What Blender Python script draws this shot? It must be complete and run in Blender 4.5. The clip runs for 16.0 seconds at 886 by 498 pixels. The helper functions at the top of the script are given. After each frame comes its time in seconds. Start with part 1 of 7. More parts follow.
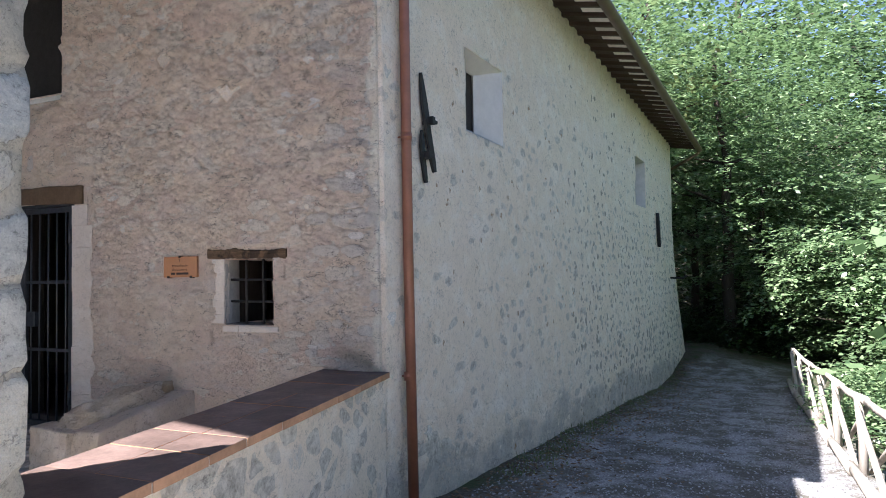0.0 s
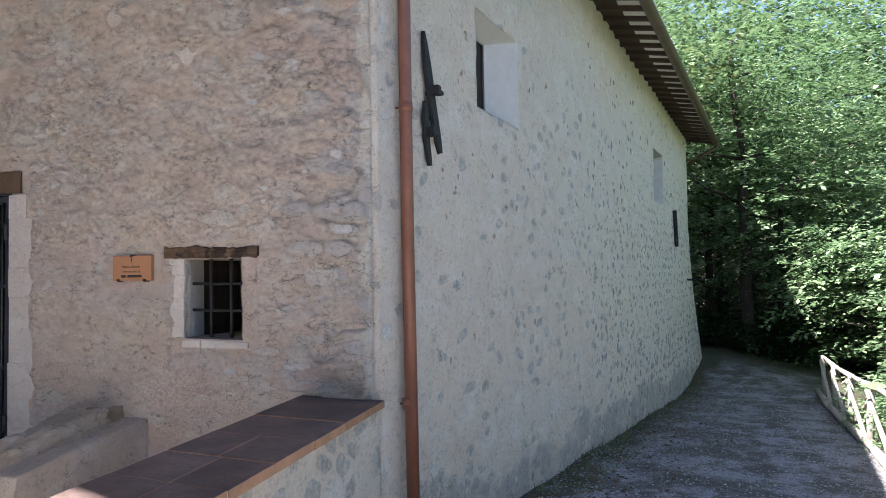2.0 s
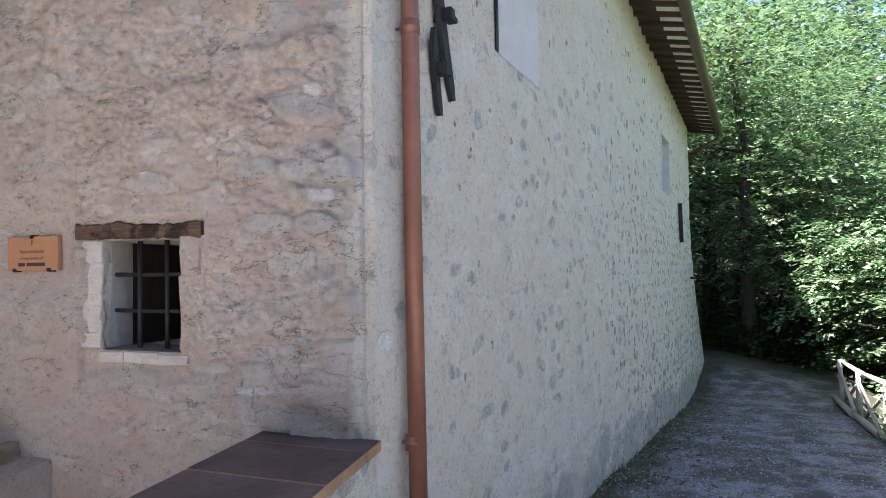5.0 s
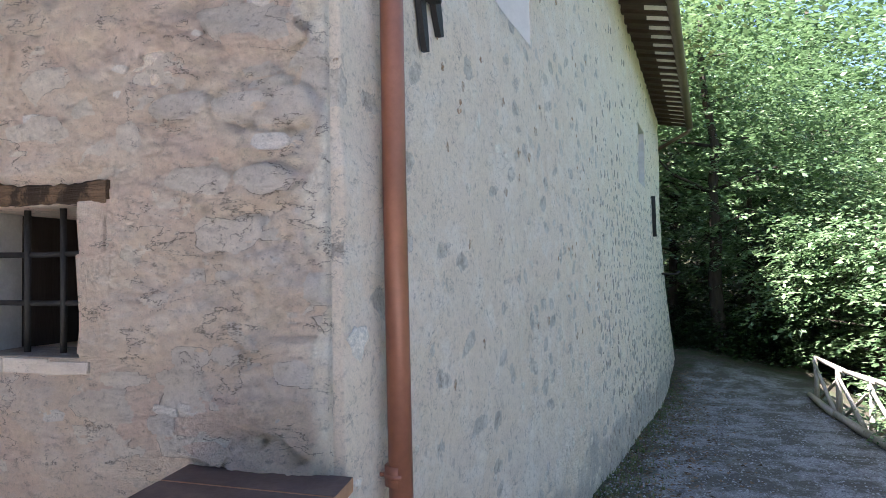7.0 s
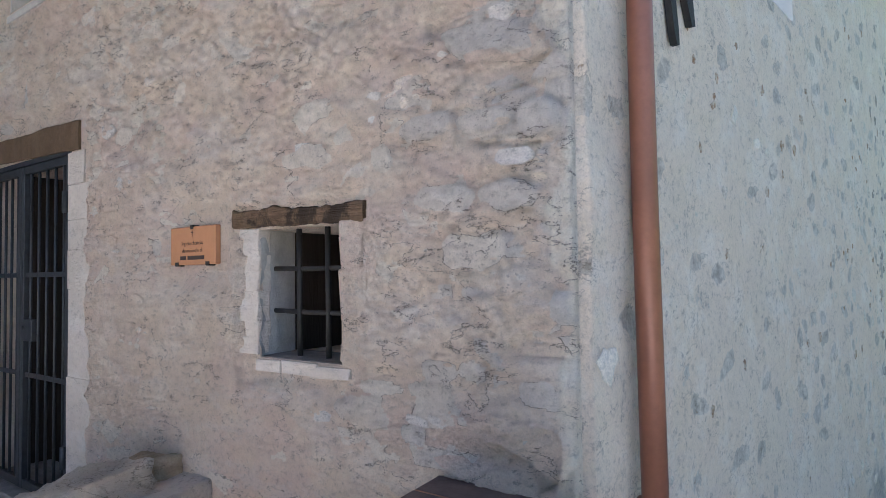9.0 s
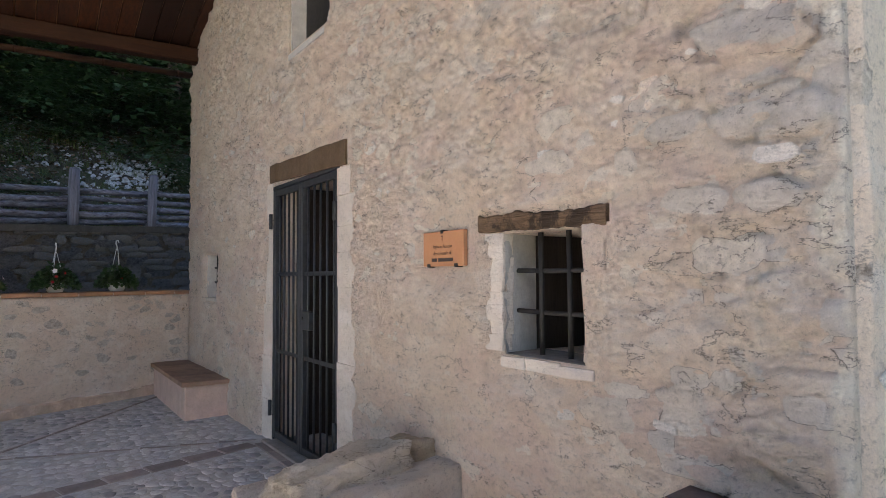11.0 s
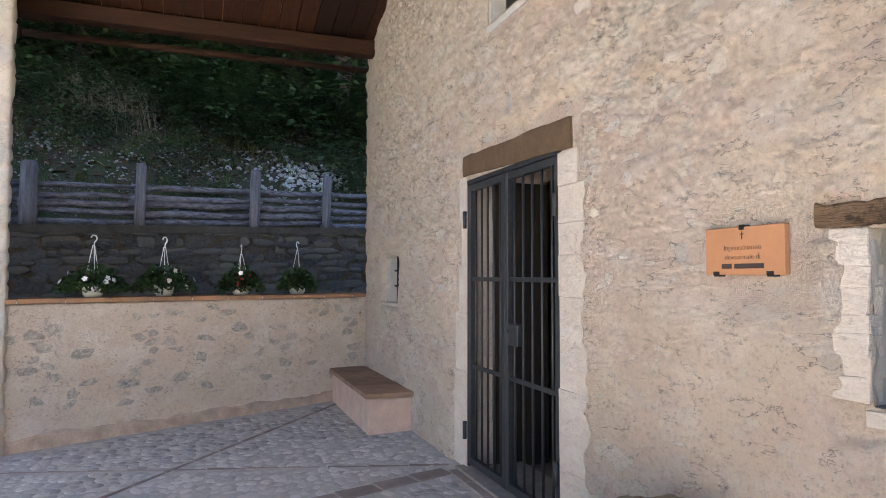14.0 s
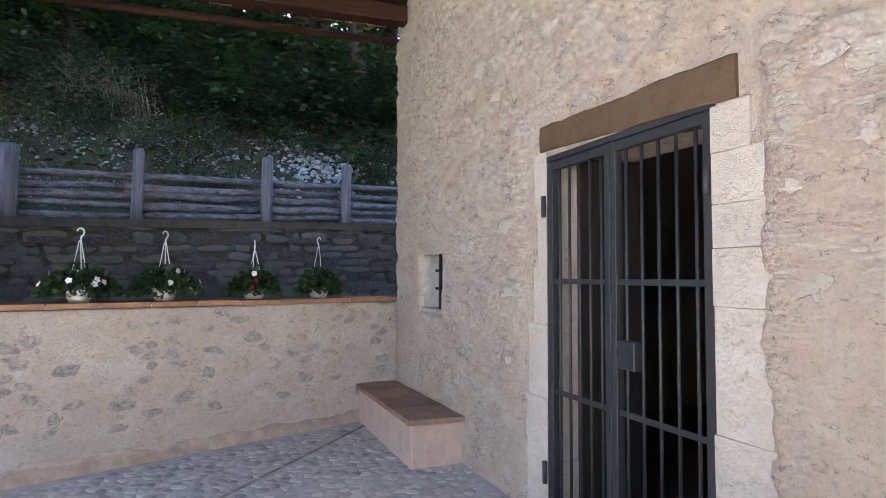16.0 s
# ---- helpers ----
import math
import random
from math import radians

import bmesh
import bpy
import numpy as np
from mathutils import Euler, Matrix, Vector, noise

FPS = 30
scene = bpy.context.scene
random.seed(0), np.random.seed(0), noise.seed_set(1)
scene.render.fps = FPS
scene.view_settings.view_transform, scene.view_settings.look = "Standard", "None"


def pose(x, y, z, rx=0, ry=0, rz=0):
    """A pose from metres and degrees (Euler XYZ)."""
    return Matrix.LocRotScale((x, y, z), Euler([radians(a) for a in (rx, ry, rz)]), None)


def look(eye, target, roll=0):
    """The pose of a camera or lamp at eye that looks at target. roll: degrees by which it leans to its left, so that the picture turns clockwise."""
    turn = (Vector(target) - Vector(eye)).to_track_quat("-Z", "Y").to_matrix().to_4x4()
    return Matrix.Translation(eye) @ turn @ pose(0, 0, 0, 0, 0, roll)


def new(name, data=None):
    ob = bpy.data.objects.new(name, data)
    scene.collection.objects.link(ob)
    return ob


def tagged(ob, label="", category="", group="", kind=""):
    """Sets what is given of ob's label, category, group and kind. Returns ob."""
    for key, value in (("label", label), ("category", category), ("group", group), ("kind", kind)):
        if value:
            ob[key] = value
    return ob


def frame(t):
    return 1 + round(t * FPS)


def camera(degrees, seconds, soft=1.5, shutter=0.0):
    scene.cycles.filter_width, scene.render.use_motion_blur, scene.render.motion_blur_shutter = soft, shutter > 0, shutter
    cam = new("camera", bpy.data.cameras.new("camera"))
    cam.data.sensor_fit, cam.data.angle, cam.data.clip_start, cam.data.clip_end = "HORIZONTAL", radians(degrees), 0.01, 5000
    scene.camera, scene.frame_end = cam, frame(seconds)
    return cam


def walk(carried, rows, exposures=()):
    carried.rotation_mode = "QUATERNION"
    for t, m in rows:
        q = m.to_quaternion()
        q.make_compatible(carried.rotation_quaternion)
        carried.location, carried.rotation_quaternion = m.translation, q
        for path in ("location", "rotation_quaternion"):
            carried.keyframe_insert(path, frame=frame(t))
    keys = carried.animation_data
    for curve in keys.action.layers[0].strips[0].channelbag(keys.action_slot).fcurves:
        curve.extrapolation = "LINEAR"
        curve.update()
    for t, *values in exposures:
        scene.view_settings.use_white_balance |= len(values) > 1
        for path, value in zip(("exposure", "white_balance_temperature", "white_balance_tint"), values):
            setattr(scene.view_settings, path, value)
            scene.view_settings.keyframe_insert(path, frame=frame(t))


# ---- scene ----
cam = camera(68.4, 16.0, soft=0.9)
METRES, EYE, TILT, LEAN, TURN = 4.86, 1.333, 0.0, 0.0, 23.3
ROWS = [
    (0.0, 0.0, 0.0, 0.0, 0.03, 2.03, 0.96),
    (0.5, -0.0024, 0.0334, -0.0017, 0.04, 2.08, 0.97),
    (1.0, -0.0047, 0.0767, 0.0025, 0.03, 2.1, 0.97),
    (1.5, -0.0065, 0.1283, 0.004, 0.04, 2.1, 0.96),
    (2.0, -0.0094, 0.1852, 0.0022, 0.05, 2.11, 0.94),
    (2.5, -0.0142, 0.2216, -0.0015, 0.05, 2.12, 0.95),
    (3.0, -0.0205, 0.2335, -0.0032, 0.06, 2.11, 0.92),
    (3.5, -0.0269, 0.2577, -0.0026, 0.08, 2.11, 0.9),
    (4.0, -0.0326, 0.2972, -0.0041, 0.09, 2.12, 0.87),
    (6.5, -0.0576, 0.5331, -0.0211, -5.46, 2.05, 0.89),
    (7.0, -0.0606, 0.5429, -0.0243, -5.45, 2.04, 0.95),
    (7.5, -0.0655, 0.5532, -0.024, -0.6, 2.09, 0.99),
    (8.0, -0.0682, 0.5599, -0.0204, 4.51, 2.13, 0.95),
    (8.5, -0.0685, 0.5611, -0.0161, 9.59, 2.19, 0.88),
    (9.0, -0.0729, 0.5586, -0.0136, 14.24, 2.28, 0.81),
    (11.5, -0.0806, 0.5359, -0.0093, 39.12, 2.37, 0.14),
    (12.0, -0.0848, 0.5306, -0.006, 44.1, 2.34, 0.04),
    (12.5, -0.0976, 0.53, -0.0057, 46.57, 2.36, -0.03),
    (13.0, -0.1316, 0.545, -0.0038, 46.67, 2.39, -0.07),
    (13.5, -0.1818, 0.5701, -0.001, 46.62, 2.4, -0.07),
    (14.0, -0.2422, 0.5979, -0.0032, 46.61, 2.45, -0.1),
    (14.5, -0.3049, 0.6253, -0.0033, 46.68, 2.47, -0.11),
    (15.0, -0.3653, 0.6504, -0.0016, 46.7, 2.48, -0.1),
    (15.5, -0.4185, 0.6683, -0.0003, 46.68, 2.48, -0.09),
    (16.0, -0.4428, 0.6722, -0.002, 46.66, 2.48, -0.09),
]
EXPOSURES = [
    (0.0, 2.2, 5850, 20),
    (2.0, 2.4, 5850, 20),
    (4.0, 2.6, 5800, 20),
    (7.0, 2.80, 5900, 20),
    (9.0, 2.83, 5650, 17),
    (11.5, 3.06, 6550, 19),
    (13.0, 3.4, 6650, 19),
    (14.5, 3.6, 6250, 18),
    (16.0, 3.8, 6100, 18),
]
walk(cam, [(t, pose(0, 0, EYE, TILT, LEAN, TURN) @ pose(METRES * x, METRES * y, METRES * z, 90 + pitch, roll, yaw)) for t, x, y, z, yaw, pitch, roll in ROWS],
     EXPOSURES)
# ------------------------------------------------------------ world, sun
SUN_WAY = Vector((0.43, 0.59, -1.0)).normalized()
world = bpy.data.worlds.new("world")
scene.world = world
world.use_nodes = True
wn = world.node_tree.nodes
sky = wn.new("ShaderNodeTexSky")
sky.sky_type = "NISHITA"
sky.sun_disc = False
sky.sun_elevation = math.asin(-SUN_WAY.z)
sky.sun_rotation = math.atan2(-SUN_WAY.x, -SUN_WAY.y)
sky.altitude = 600
wn["Background"].inputs["Strength"].default_value = 0.060
world.node_tree.links.new(sky.outputs[0], wn["Background"].inputs["Color"])
sun_data = bpy.data.lights.new("sun", "SUN")
sun_data.energy = 5.0
sun_data.angle = radians(0.53)
sun_data.color = (1.0, 0.95, 0.86)
sun = new("sun", sun_data)
sun.matrix_world = look((-20, -27, 46), Vector((-20, -27, 46)) + SUN_WAY)


# ------------------------------------------------------------ mesh helpers
def mesh_of(name, verts, faces, smooth=False):
    me = bpy.data.meshes.new(name)
    me.from_pydata([tuple(v) for v in verts], [], faces)
    if smooth:
        me.polygons.foreach_set("use_smooth", [True] * len(me.polygons))
    me.update()
    return me


def bm_mesh(name, bm, smooth=False):
    me = bpy.data.meshes.new(name)
    bmesh.ops.recalc_face_normals(bm, faces=bm.faces)
    bm.to_mesh(me)
    bm.free()
    if smooth:
        me.polygons.foreach_set("use_smooth", [True] * len(me.polygons))
    return me


def part(name, me, material, parent=None, label="", m=None):
    """One mesh object, under a thing or a part when a parent is given."""
    ob = new(name, me)
    if material and not me.materials:
        me.materials.append(material)
    if parent is not None:
        ob.parent = parent
    if m is not None:
        ob.matrix_local = m
    if label:
        ob["label"] = label
    return ob


def thing(name, label, category, group="", kind="", m=None):
    ob = new(name)
    ob.empty_display_size = 0.1
    if m is not None:
        ob.matrix_world = m
    return tagged(ob, label, category, group, kind)


def box_bm(size, at=(0, 0, 0), bevel=0.0, bm=None, turn=None, seg=1):
    """A box of the given size about at."""
    own = bmesh.new()
    bmesh.ops.create_cube(own, size=1)
    bmesh.ops.scale(own, vec=size, verts=own.verts)
    if bevel:
        bmesh.ops.bevel(own, geom=own.edges[:], offset=bevel, segments=seg, affect="EDGES", profile=0.6)
    if turn is not None:
        bmesh.ops.transform(own, matrix=turn, verts=own.verts)
    bmesh.ops.translate(own, vec=at, verts=own.verts)
    if bm is None:
        return own
    tmp = bpy.data.meshes.new("tmp")
    own.to_mesh(tmp)
    own.free()
    bm.from_mesh(tmp)
    bpy.data.meshes.remove(tmp)
    return bm


def box(name, size, at=(0, 0, 0), bevel=0.004, turn=None):
    return bm_mesh(name, box_bm(size, at, bevel, None, turn))


def tube(name, pts, radii, seg=10, wobble=0.0, seed=0, caps=True):
    """A round, tapering bar along points."""
    rng = random.Random(seed)
    pts = [Vector(p) for p in pts]
    if not hasattr(radii, "__len__"):
        radii = [radii] * len(pts)
    verts, faces = [], []
    ref = Vector((0.31, 0.17, 0.93)).normalized()
    for i, p in enumerate(pts):
        d = (pts[min(i + 1, len(pts) - 1)] - pts[max(i - 1, 0)]).normalized()
        a = d.cross(ref if abs(d.dot(ref)) < 0.95 else Vector((1, 0, 0))).normalized()
        b = d.cross(a)
        for k in range(seg):
            an = 2 * math.pi * k / seg
            r = radii[i] * (1 + wobble * (rng.random() - 0.5) * 2)
            verts.append(p + (a * math.cos(an) + b * math.sin(an)) * r)
    for i in range(len(pts) - 1):
        for k in range(seg):
            k2 = (k + 1) % seg
            faces.append((i * seg + k, i * seg + k2, (i + 1) * seg + k2, (i + 1) * seg + k))
    if caps:
        faces.append(tuple(range(seg - 1, -1, -1)))
        n = (len(pts) - 1) * seg
        faces.append(tuple(range(n, n + seg)))
    return mesh_of(name, verts, faces, True)


def prism(name, outline, z0, z1, bevel=0.0):
    """An upright prism over a plan outline, counter-clockwise."""
    bm = bmesh.new()
    low = [bm.verts.new((x, y, z0)) for x, y in outline]
    high = [bm.verts.new((x, y, z1)) for x, y in outline]
    n = len(outline)
    bm.faces.new(low[::-1])
    bm.faces.new(high)
    for i in range(n):
        bm.faces.new((low[i], low[(i + 1) % n], high[(i + 1) % n], high[i]))
    if bevel:
        bmesh.ops.bevel(bm, geom=bm.edges[:], offset=bevel, segments=2, affect="EDGES", profile=0.6)
    return bm_mesh(name, bm)


def fnoise(x, y, z=0.0, octaves=3):
    return noise.fractal(Vector((x, y, z)), 1.0, 2.0, octaves)


def cells(u, v, cw, ch, seed):
    """Rubble courses: distance to the nearest joint, a random number for the stone, and the offset from its
    middle, at each (u, v)."""
    rs = np.random.RandomState(seed)
    N = 512
    ju, jv, rnd = rs.rand(N, N), rs.rand(N, N), rs.rand(N, N)
    gu, gv = u / cw, v / ch
    gv = gv + 0.18 * np.sin(gu * 1.3 + seed) + 0.12 * np.sin(gu * 2.9)
    gu = gu + 0.15 * np.sin(gv * 2.1)
    iu, iv = np.floor(gu).astype(int), np.floor(gv).astype(int)
    f1 = np.full(u.shape, 9.0)
    f2 = np.full(u.shape, 9.0)
    rid, ou, ov = np.zeros(u.shape), np.zeros(u.shape), np.zeros(u.shape)
    for du in (-2, -1, 0, 1, 2):
        for dv in (-1, 0, 1):
            a, b = (iu + du) % N, (iv + dv) % N
            px = iu + du + 0.12 + 0.76 * ju[a, b] + 0.5 * ((iv + dv) % 2)
            py = iv + dv + 0.22 + 0.56 * jv[a, b]
            d = np.sqrt((gu - px) ** 2 + (gv - py) ** 2)
            closer = d < f1
            f2 = np.where(closer, f1, np.minimum(f2, d))
            rid = np.where(closer, rnd[a, b], rid)
            ou, ov = np.where(closer, gu - px, ou), np.where(closer, gv - py, ov)
            f1 = np.where(closer, d, f1)
    return f2 - f1, rid, ou, ov


def lines(a, b, step, stops=()):
    """Grid lines from a to b that also fall on the stops."""
    marks = sorted({round(s, 4) for s in (a, b, *stops) if a <= s <= b})
    out = []
    for p, q in zip(marks, marks[1:]):
        n = max(1, round((q - p) / step))
        out += [p + (q - p) * i / n for i in range(n)]
    return out + [marks[-1]]


def rubble_wall(name, material, us, vs, holes, place, back, relief, keep=None, parent=None):
    """A wall with thickness: a front sheet with the relief of its stones, holes through it, and a plain back.
    place(u, v, h) and back(u, v) give the world place of the front, h proud of it, and of the back."""
    us, vs = np.array(us), np.array(vs)
    U, V = np.meshgrid(us, vs, indexing="ij")
    H, S, T, *more = relief(U, V)
    nu, nv = len(us), len(vs)
    verts = [place(U[i, j], V[i, j], H[i, j]) for i in range(nu) for j in range(nv)]
    quads = []
    for i in range(nu - 1):
        cu = (us[i] + us[i + 1]) / 2
        for j in range(nv - 1):
            cv = (vs[j] + vs[j + 1]) / 2
            if any(a < cu < b and c < cv < d for a, b, c, d in holes) or (keep and not keep(cu, cv)):
                continue
            quads.append((i * nv + j, (i + 1) * nv + j, (i + 1) * nv + j + 1, i * nv + j + 1))
    seen = {}
    for q in quads:
        for a, b in zip(q, q[1:] + q[:1]):
            if (b, a) in seen:
                del seen[(b, a)]
            else:
                seen[(a, b)] = True
    faces = list(quads)
    backs = {}

    def bk(k):
        if k not in backs:
            backs[k] = len(verts)
            verts.append(back(us[k // nv], vs[k % nv]))
        return backs[k]

    front = len(quads)
    for a, b in seen:
        faces.append((b, a, bk(a), bk(b)))
    # a plain back in strips of coarse cells
    step = 8
    hu = sorted({0, nu - 1, *range(0, nu, step), *[int(np.argmin(abs(us - h))) for q in holes for h in q[:2]]})
    hv = sorted({0, nv - 1, *range(0, nv, step), *[int(np.argmin(abs(vs - h))) for q in holes for h in q[2:]]})
    for i0, i1 in zip(hu, hu[1:]):
        for j0, j1 in zip(hv, hv[1:]):
            cu, cv = (us[i0] + us[i1]) / 2, (vs[j0] + vs[j1]) / 2
            if any(a < cu < b and c < cv < d for a, b, c, d in holes) or (keep and not keep(cu, cv)):
                continue
            faces.append((bk(i0 * nv + j0), bk(i0 * nv + j1), bk(i1 * nv + j1), bk(i1 * nv + j0)))
    me = mesh_of(name, verts, faces)
    me.polygons.foreach_set("use_smooth", [k < front for k in range(len(faces))])
    for key, arr in (("stone", S), ("tone", T), ("patch", more[0] if more else S * 0), ("wrap", more[1] if len(more) > 1 else S * 0)):
        at = me.attributes.new(key, "FLOAT", "POINT")
        at.data.foreach_set("value", np.concatenate([arr.ravel(), np.zeros(len(verts) - nu * nv)]).astype(np.float32))
    return part(name, me, material, parent)


def smooth01(x, a, b):
    t = np.clip((x - a) / (b - a), 0, 1)
    return t * t * (3 - 2 * t)


def grid_noise(U, V, scale, seed, octaves=4):
    """Soft value noise on arrays."""
    out, amp, tot = np.zeros(U.shape), 1.0, 0.0
    rs = np.random.RandomState(seed)
    for o in range(octaves):
        t = rs.rand(256, 256)
        x, y = U / scale + 17.3 * o, V / scale + 9.1 * o
        i, j = np.floor(x).astype(int), np.floor(y).astype(int)
        fx, fy = x - i, y - j
        fx, fy = fx * fx * (3 - 2 * fx), fy * fy * (3 - 2 * fy)
        a, b, c, d = t[i % 256, j % 256], t[(i + 1) % 256, j % 256], t[i % 256, (j + 1) % 256], t[(i + 1) % 256, (j + 1) % 256]
        out += amp * ((a * (1 - fx) + b * fx) * (1 - fy) + (c * (1 - fx) + d * fx) * fy)
        tot += amp
        amp *= 0.5
        scale *= 0.5
    return out / tot - 0.5


# ------------------------------------------------------------ materials
class Mat:
    """A small node builder."""

    def __init__(self, name, rough=0.85, metal=0.0, spec=0.3):
        self.m = bpy.data.materials.new(name)
        self.m.use_nodes = True
        self.t = self.m.node_tree
        self.b = self.t.nodes["Principled BSDF"]
        self.b.inputs["Roughness"].default_value = rough
        self.b.inputs["Metallic"].default_value = metal
        self.b.inputs["Specular IOR Level"].default_value = spec
        self.bumps = None

    def node(self, kind, **values):
        n = self.t.nodes.new(kind)
        for k, v in values.items():
            key = k.replace("_", " ")
            if key in n.inputs:
                n.inputs[key].default_value = v
        return n

    def link(self, a, b):
        self.t.links.new(a, b)

    def coords(self, scale=(1, 1, 1), obj=False):
        tc = self.t.nodes.new("ShaderNodeTexCoord")
        if scale == (1, 1, 1):
            return tc.outputs["Object"]
        mp = self.t.nodes.new("ShaderNodeMapping")
        mp.inputs["Scale"].default_value = scale
        self.link(tc.outputs["Object"], mp.inputs["Vector"])
        return mp.outputs[0]

    def noise(self, scale, detail=6, rough=0.6, vec=None, dist=0.0):
        n = self.node("ShaderNodeTexNoise", Scale=scale, Detail=detail, Roughness=rough, Distortion=dist)
        self.link(vec if vec is not None else self.coords(), n.inputs["Vector"])
        return n.outputs["Fac"]

    def voronoi(self, scale, vec=None, feature="F1", out="Distance"):
        n = self.t.nodes.new("ShaderNodeTexVoronoi")
        n.feature = feature
        n.inputs["Scale"].default_value = scale
        self.link(vec if vec is not None else self.coords(), n.inputs["Vector"])
        return n.outputs[out]

    def ramp(self, fac, *stops):
        n = self.t.nodes.new("ShaderNodeValToRGB")
        e = n.color_ramp.elements
        while len(e) < len(stops):
            e.new(0.5)
        for i, (p, c) in enumerate(stops):
            e[i].position = p
            e[i].color = (c, c, c, 1) if not hasattr(c, "__len__") else (*c, 1)
        self.link(fac, n.inputs[0])
        return n.outputs[0]

    def mix(self, fac, a, b, mode="MIX"):
        n = self.t.nodes.new("ShaderNodeMix")
        n.data_type = "RGBA"
        n.blend_type = mode
        for sock, v in ((n.inputs["Factor"], fac), (n.inputs[6], a), (n.inputs[7], b)):
            if hasattr(v, "is_linked"):
                self.link(v, sock)
            elif hasattr(v, "__len__"):
                sock.default_value = (*v, 1)
            else:
                sock.default_value = v
        return n.outputs[2]

    def math(self, op, a, b=0.0):
        n = self.t.nodes.new("ShaderNodeMath")
        n.operation = op
        for sock, v in ((n.inputs[0], a), (n.inputs[1], b)):
            if hasattr(v, "is_linked"):
                self.link(v, sock)
            else:
                sock.default_value = v
        return n.outputs[0]

    def attr(self, name):
        n = self.t.nodes.new("ShaderNodeAttribute")
        n.attribute_name = name
        return n.outputs["Fac"]

    def random(self):
        return self.t.nodes.new("ShaderNodeObjectInfo").outputs["Random"]

    def island(self):
        return self.t.nodes.new("ShaderNodeNewGeometry").outputs["Random Per Island"]

    def bump(self, height, dist=0.01, strength=1.0):
        n = self.node("ShaderNodeBump", Strength=strength, Distance=dist)
        self.link(height, n.inputs["Height"])
        if self.bumps is not None:
            self.link(self.bumps, n.inputs["Normal"])
        self.bumps = n.outputs[0]
        self.link(self.bumps, self.b.inputs["Normal"])
        return self

    def color(self, c):
        if hasattr(c, "is_linked"):
            self.link(c, self.b.inputs["Base Color"])
        else:
            self.b.inputs["Base Color"].default_value = (*c, 1)
        return self

    def rough(self, r):
        self.link(r, self.b.inputs["Roughness"])
        return self


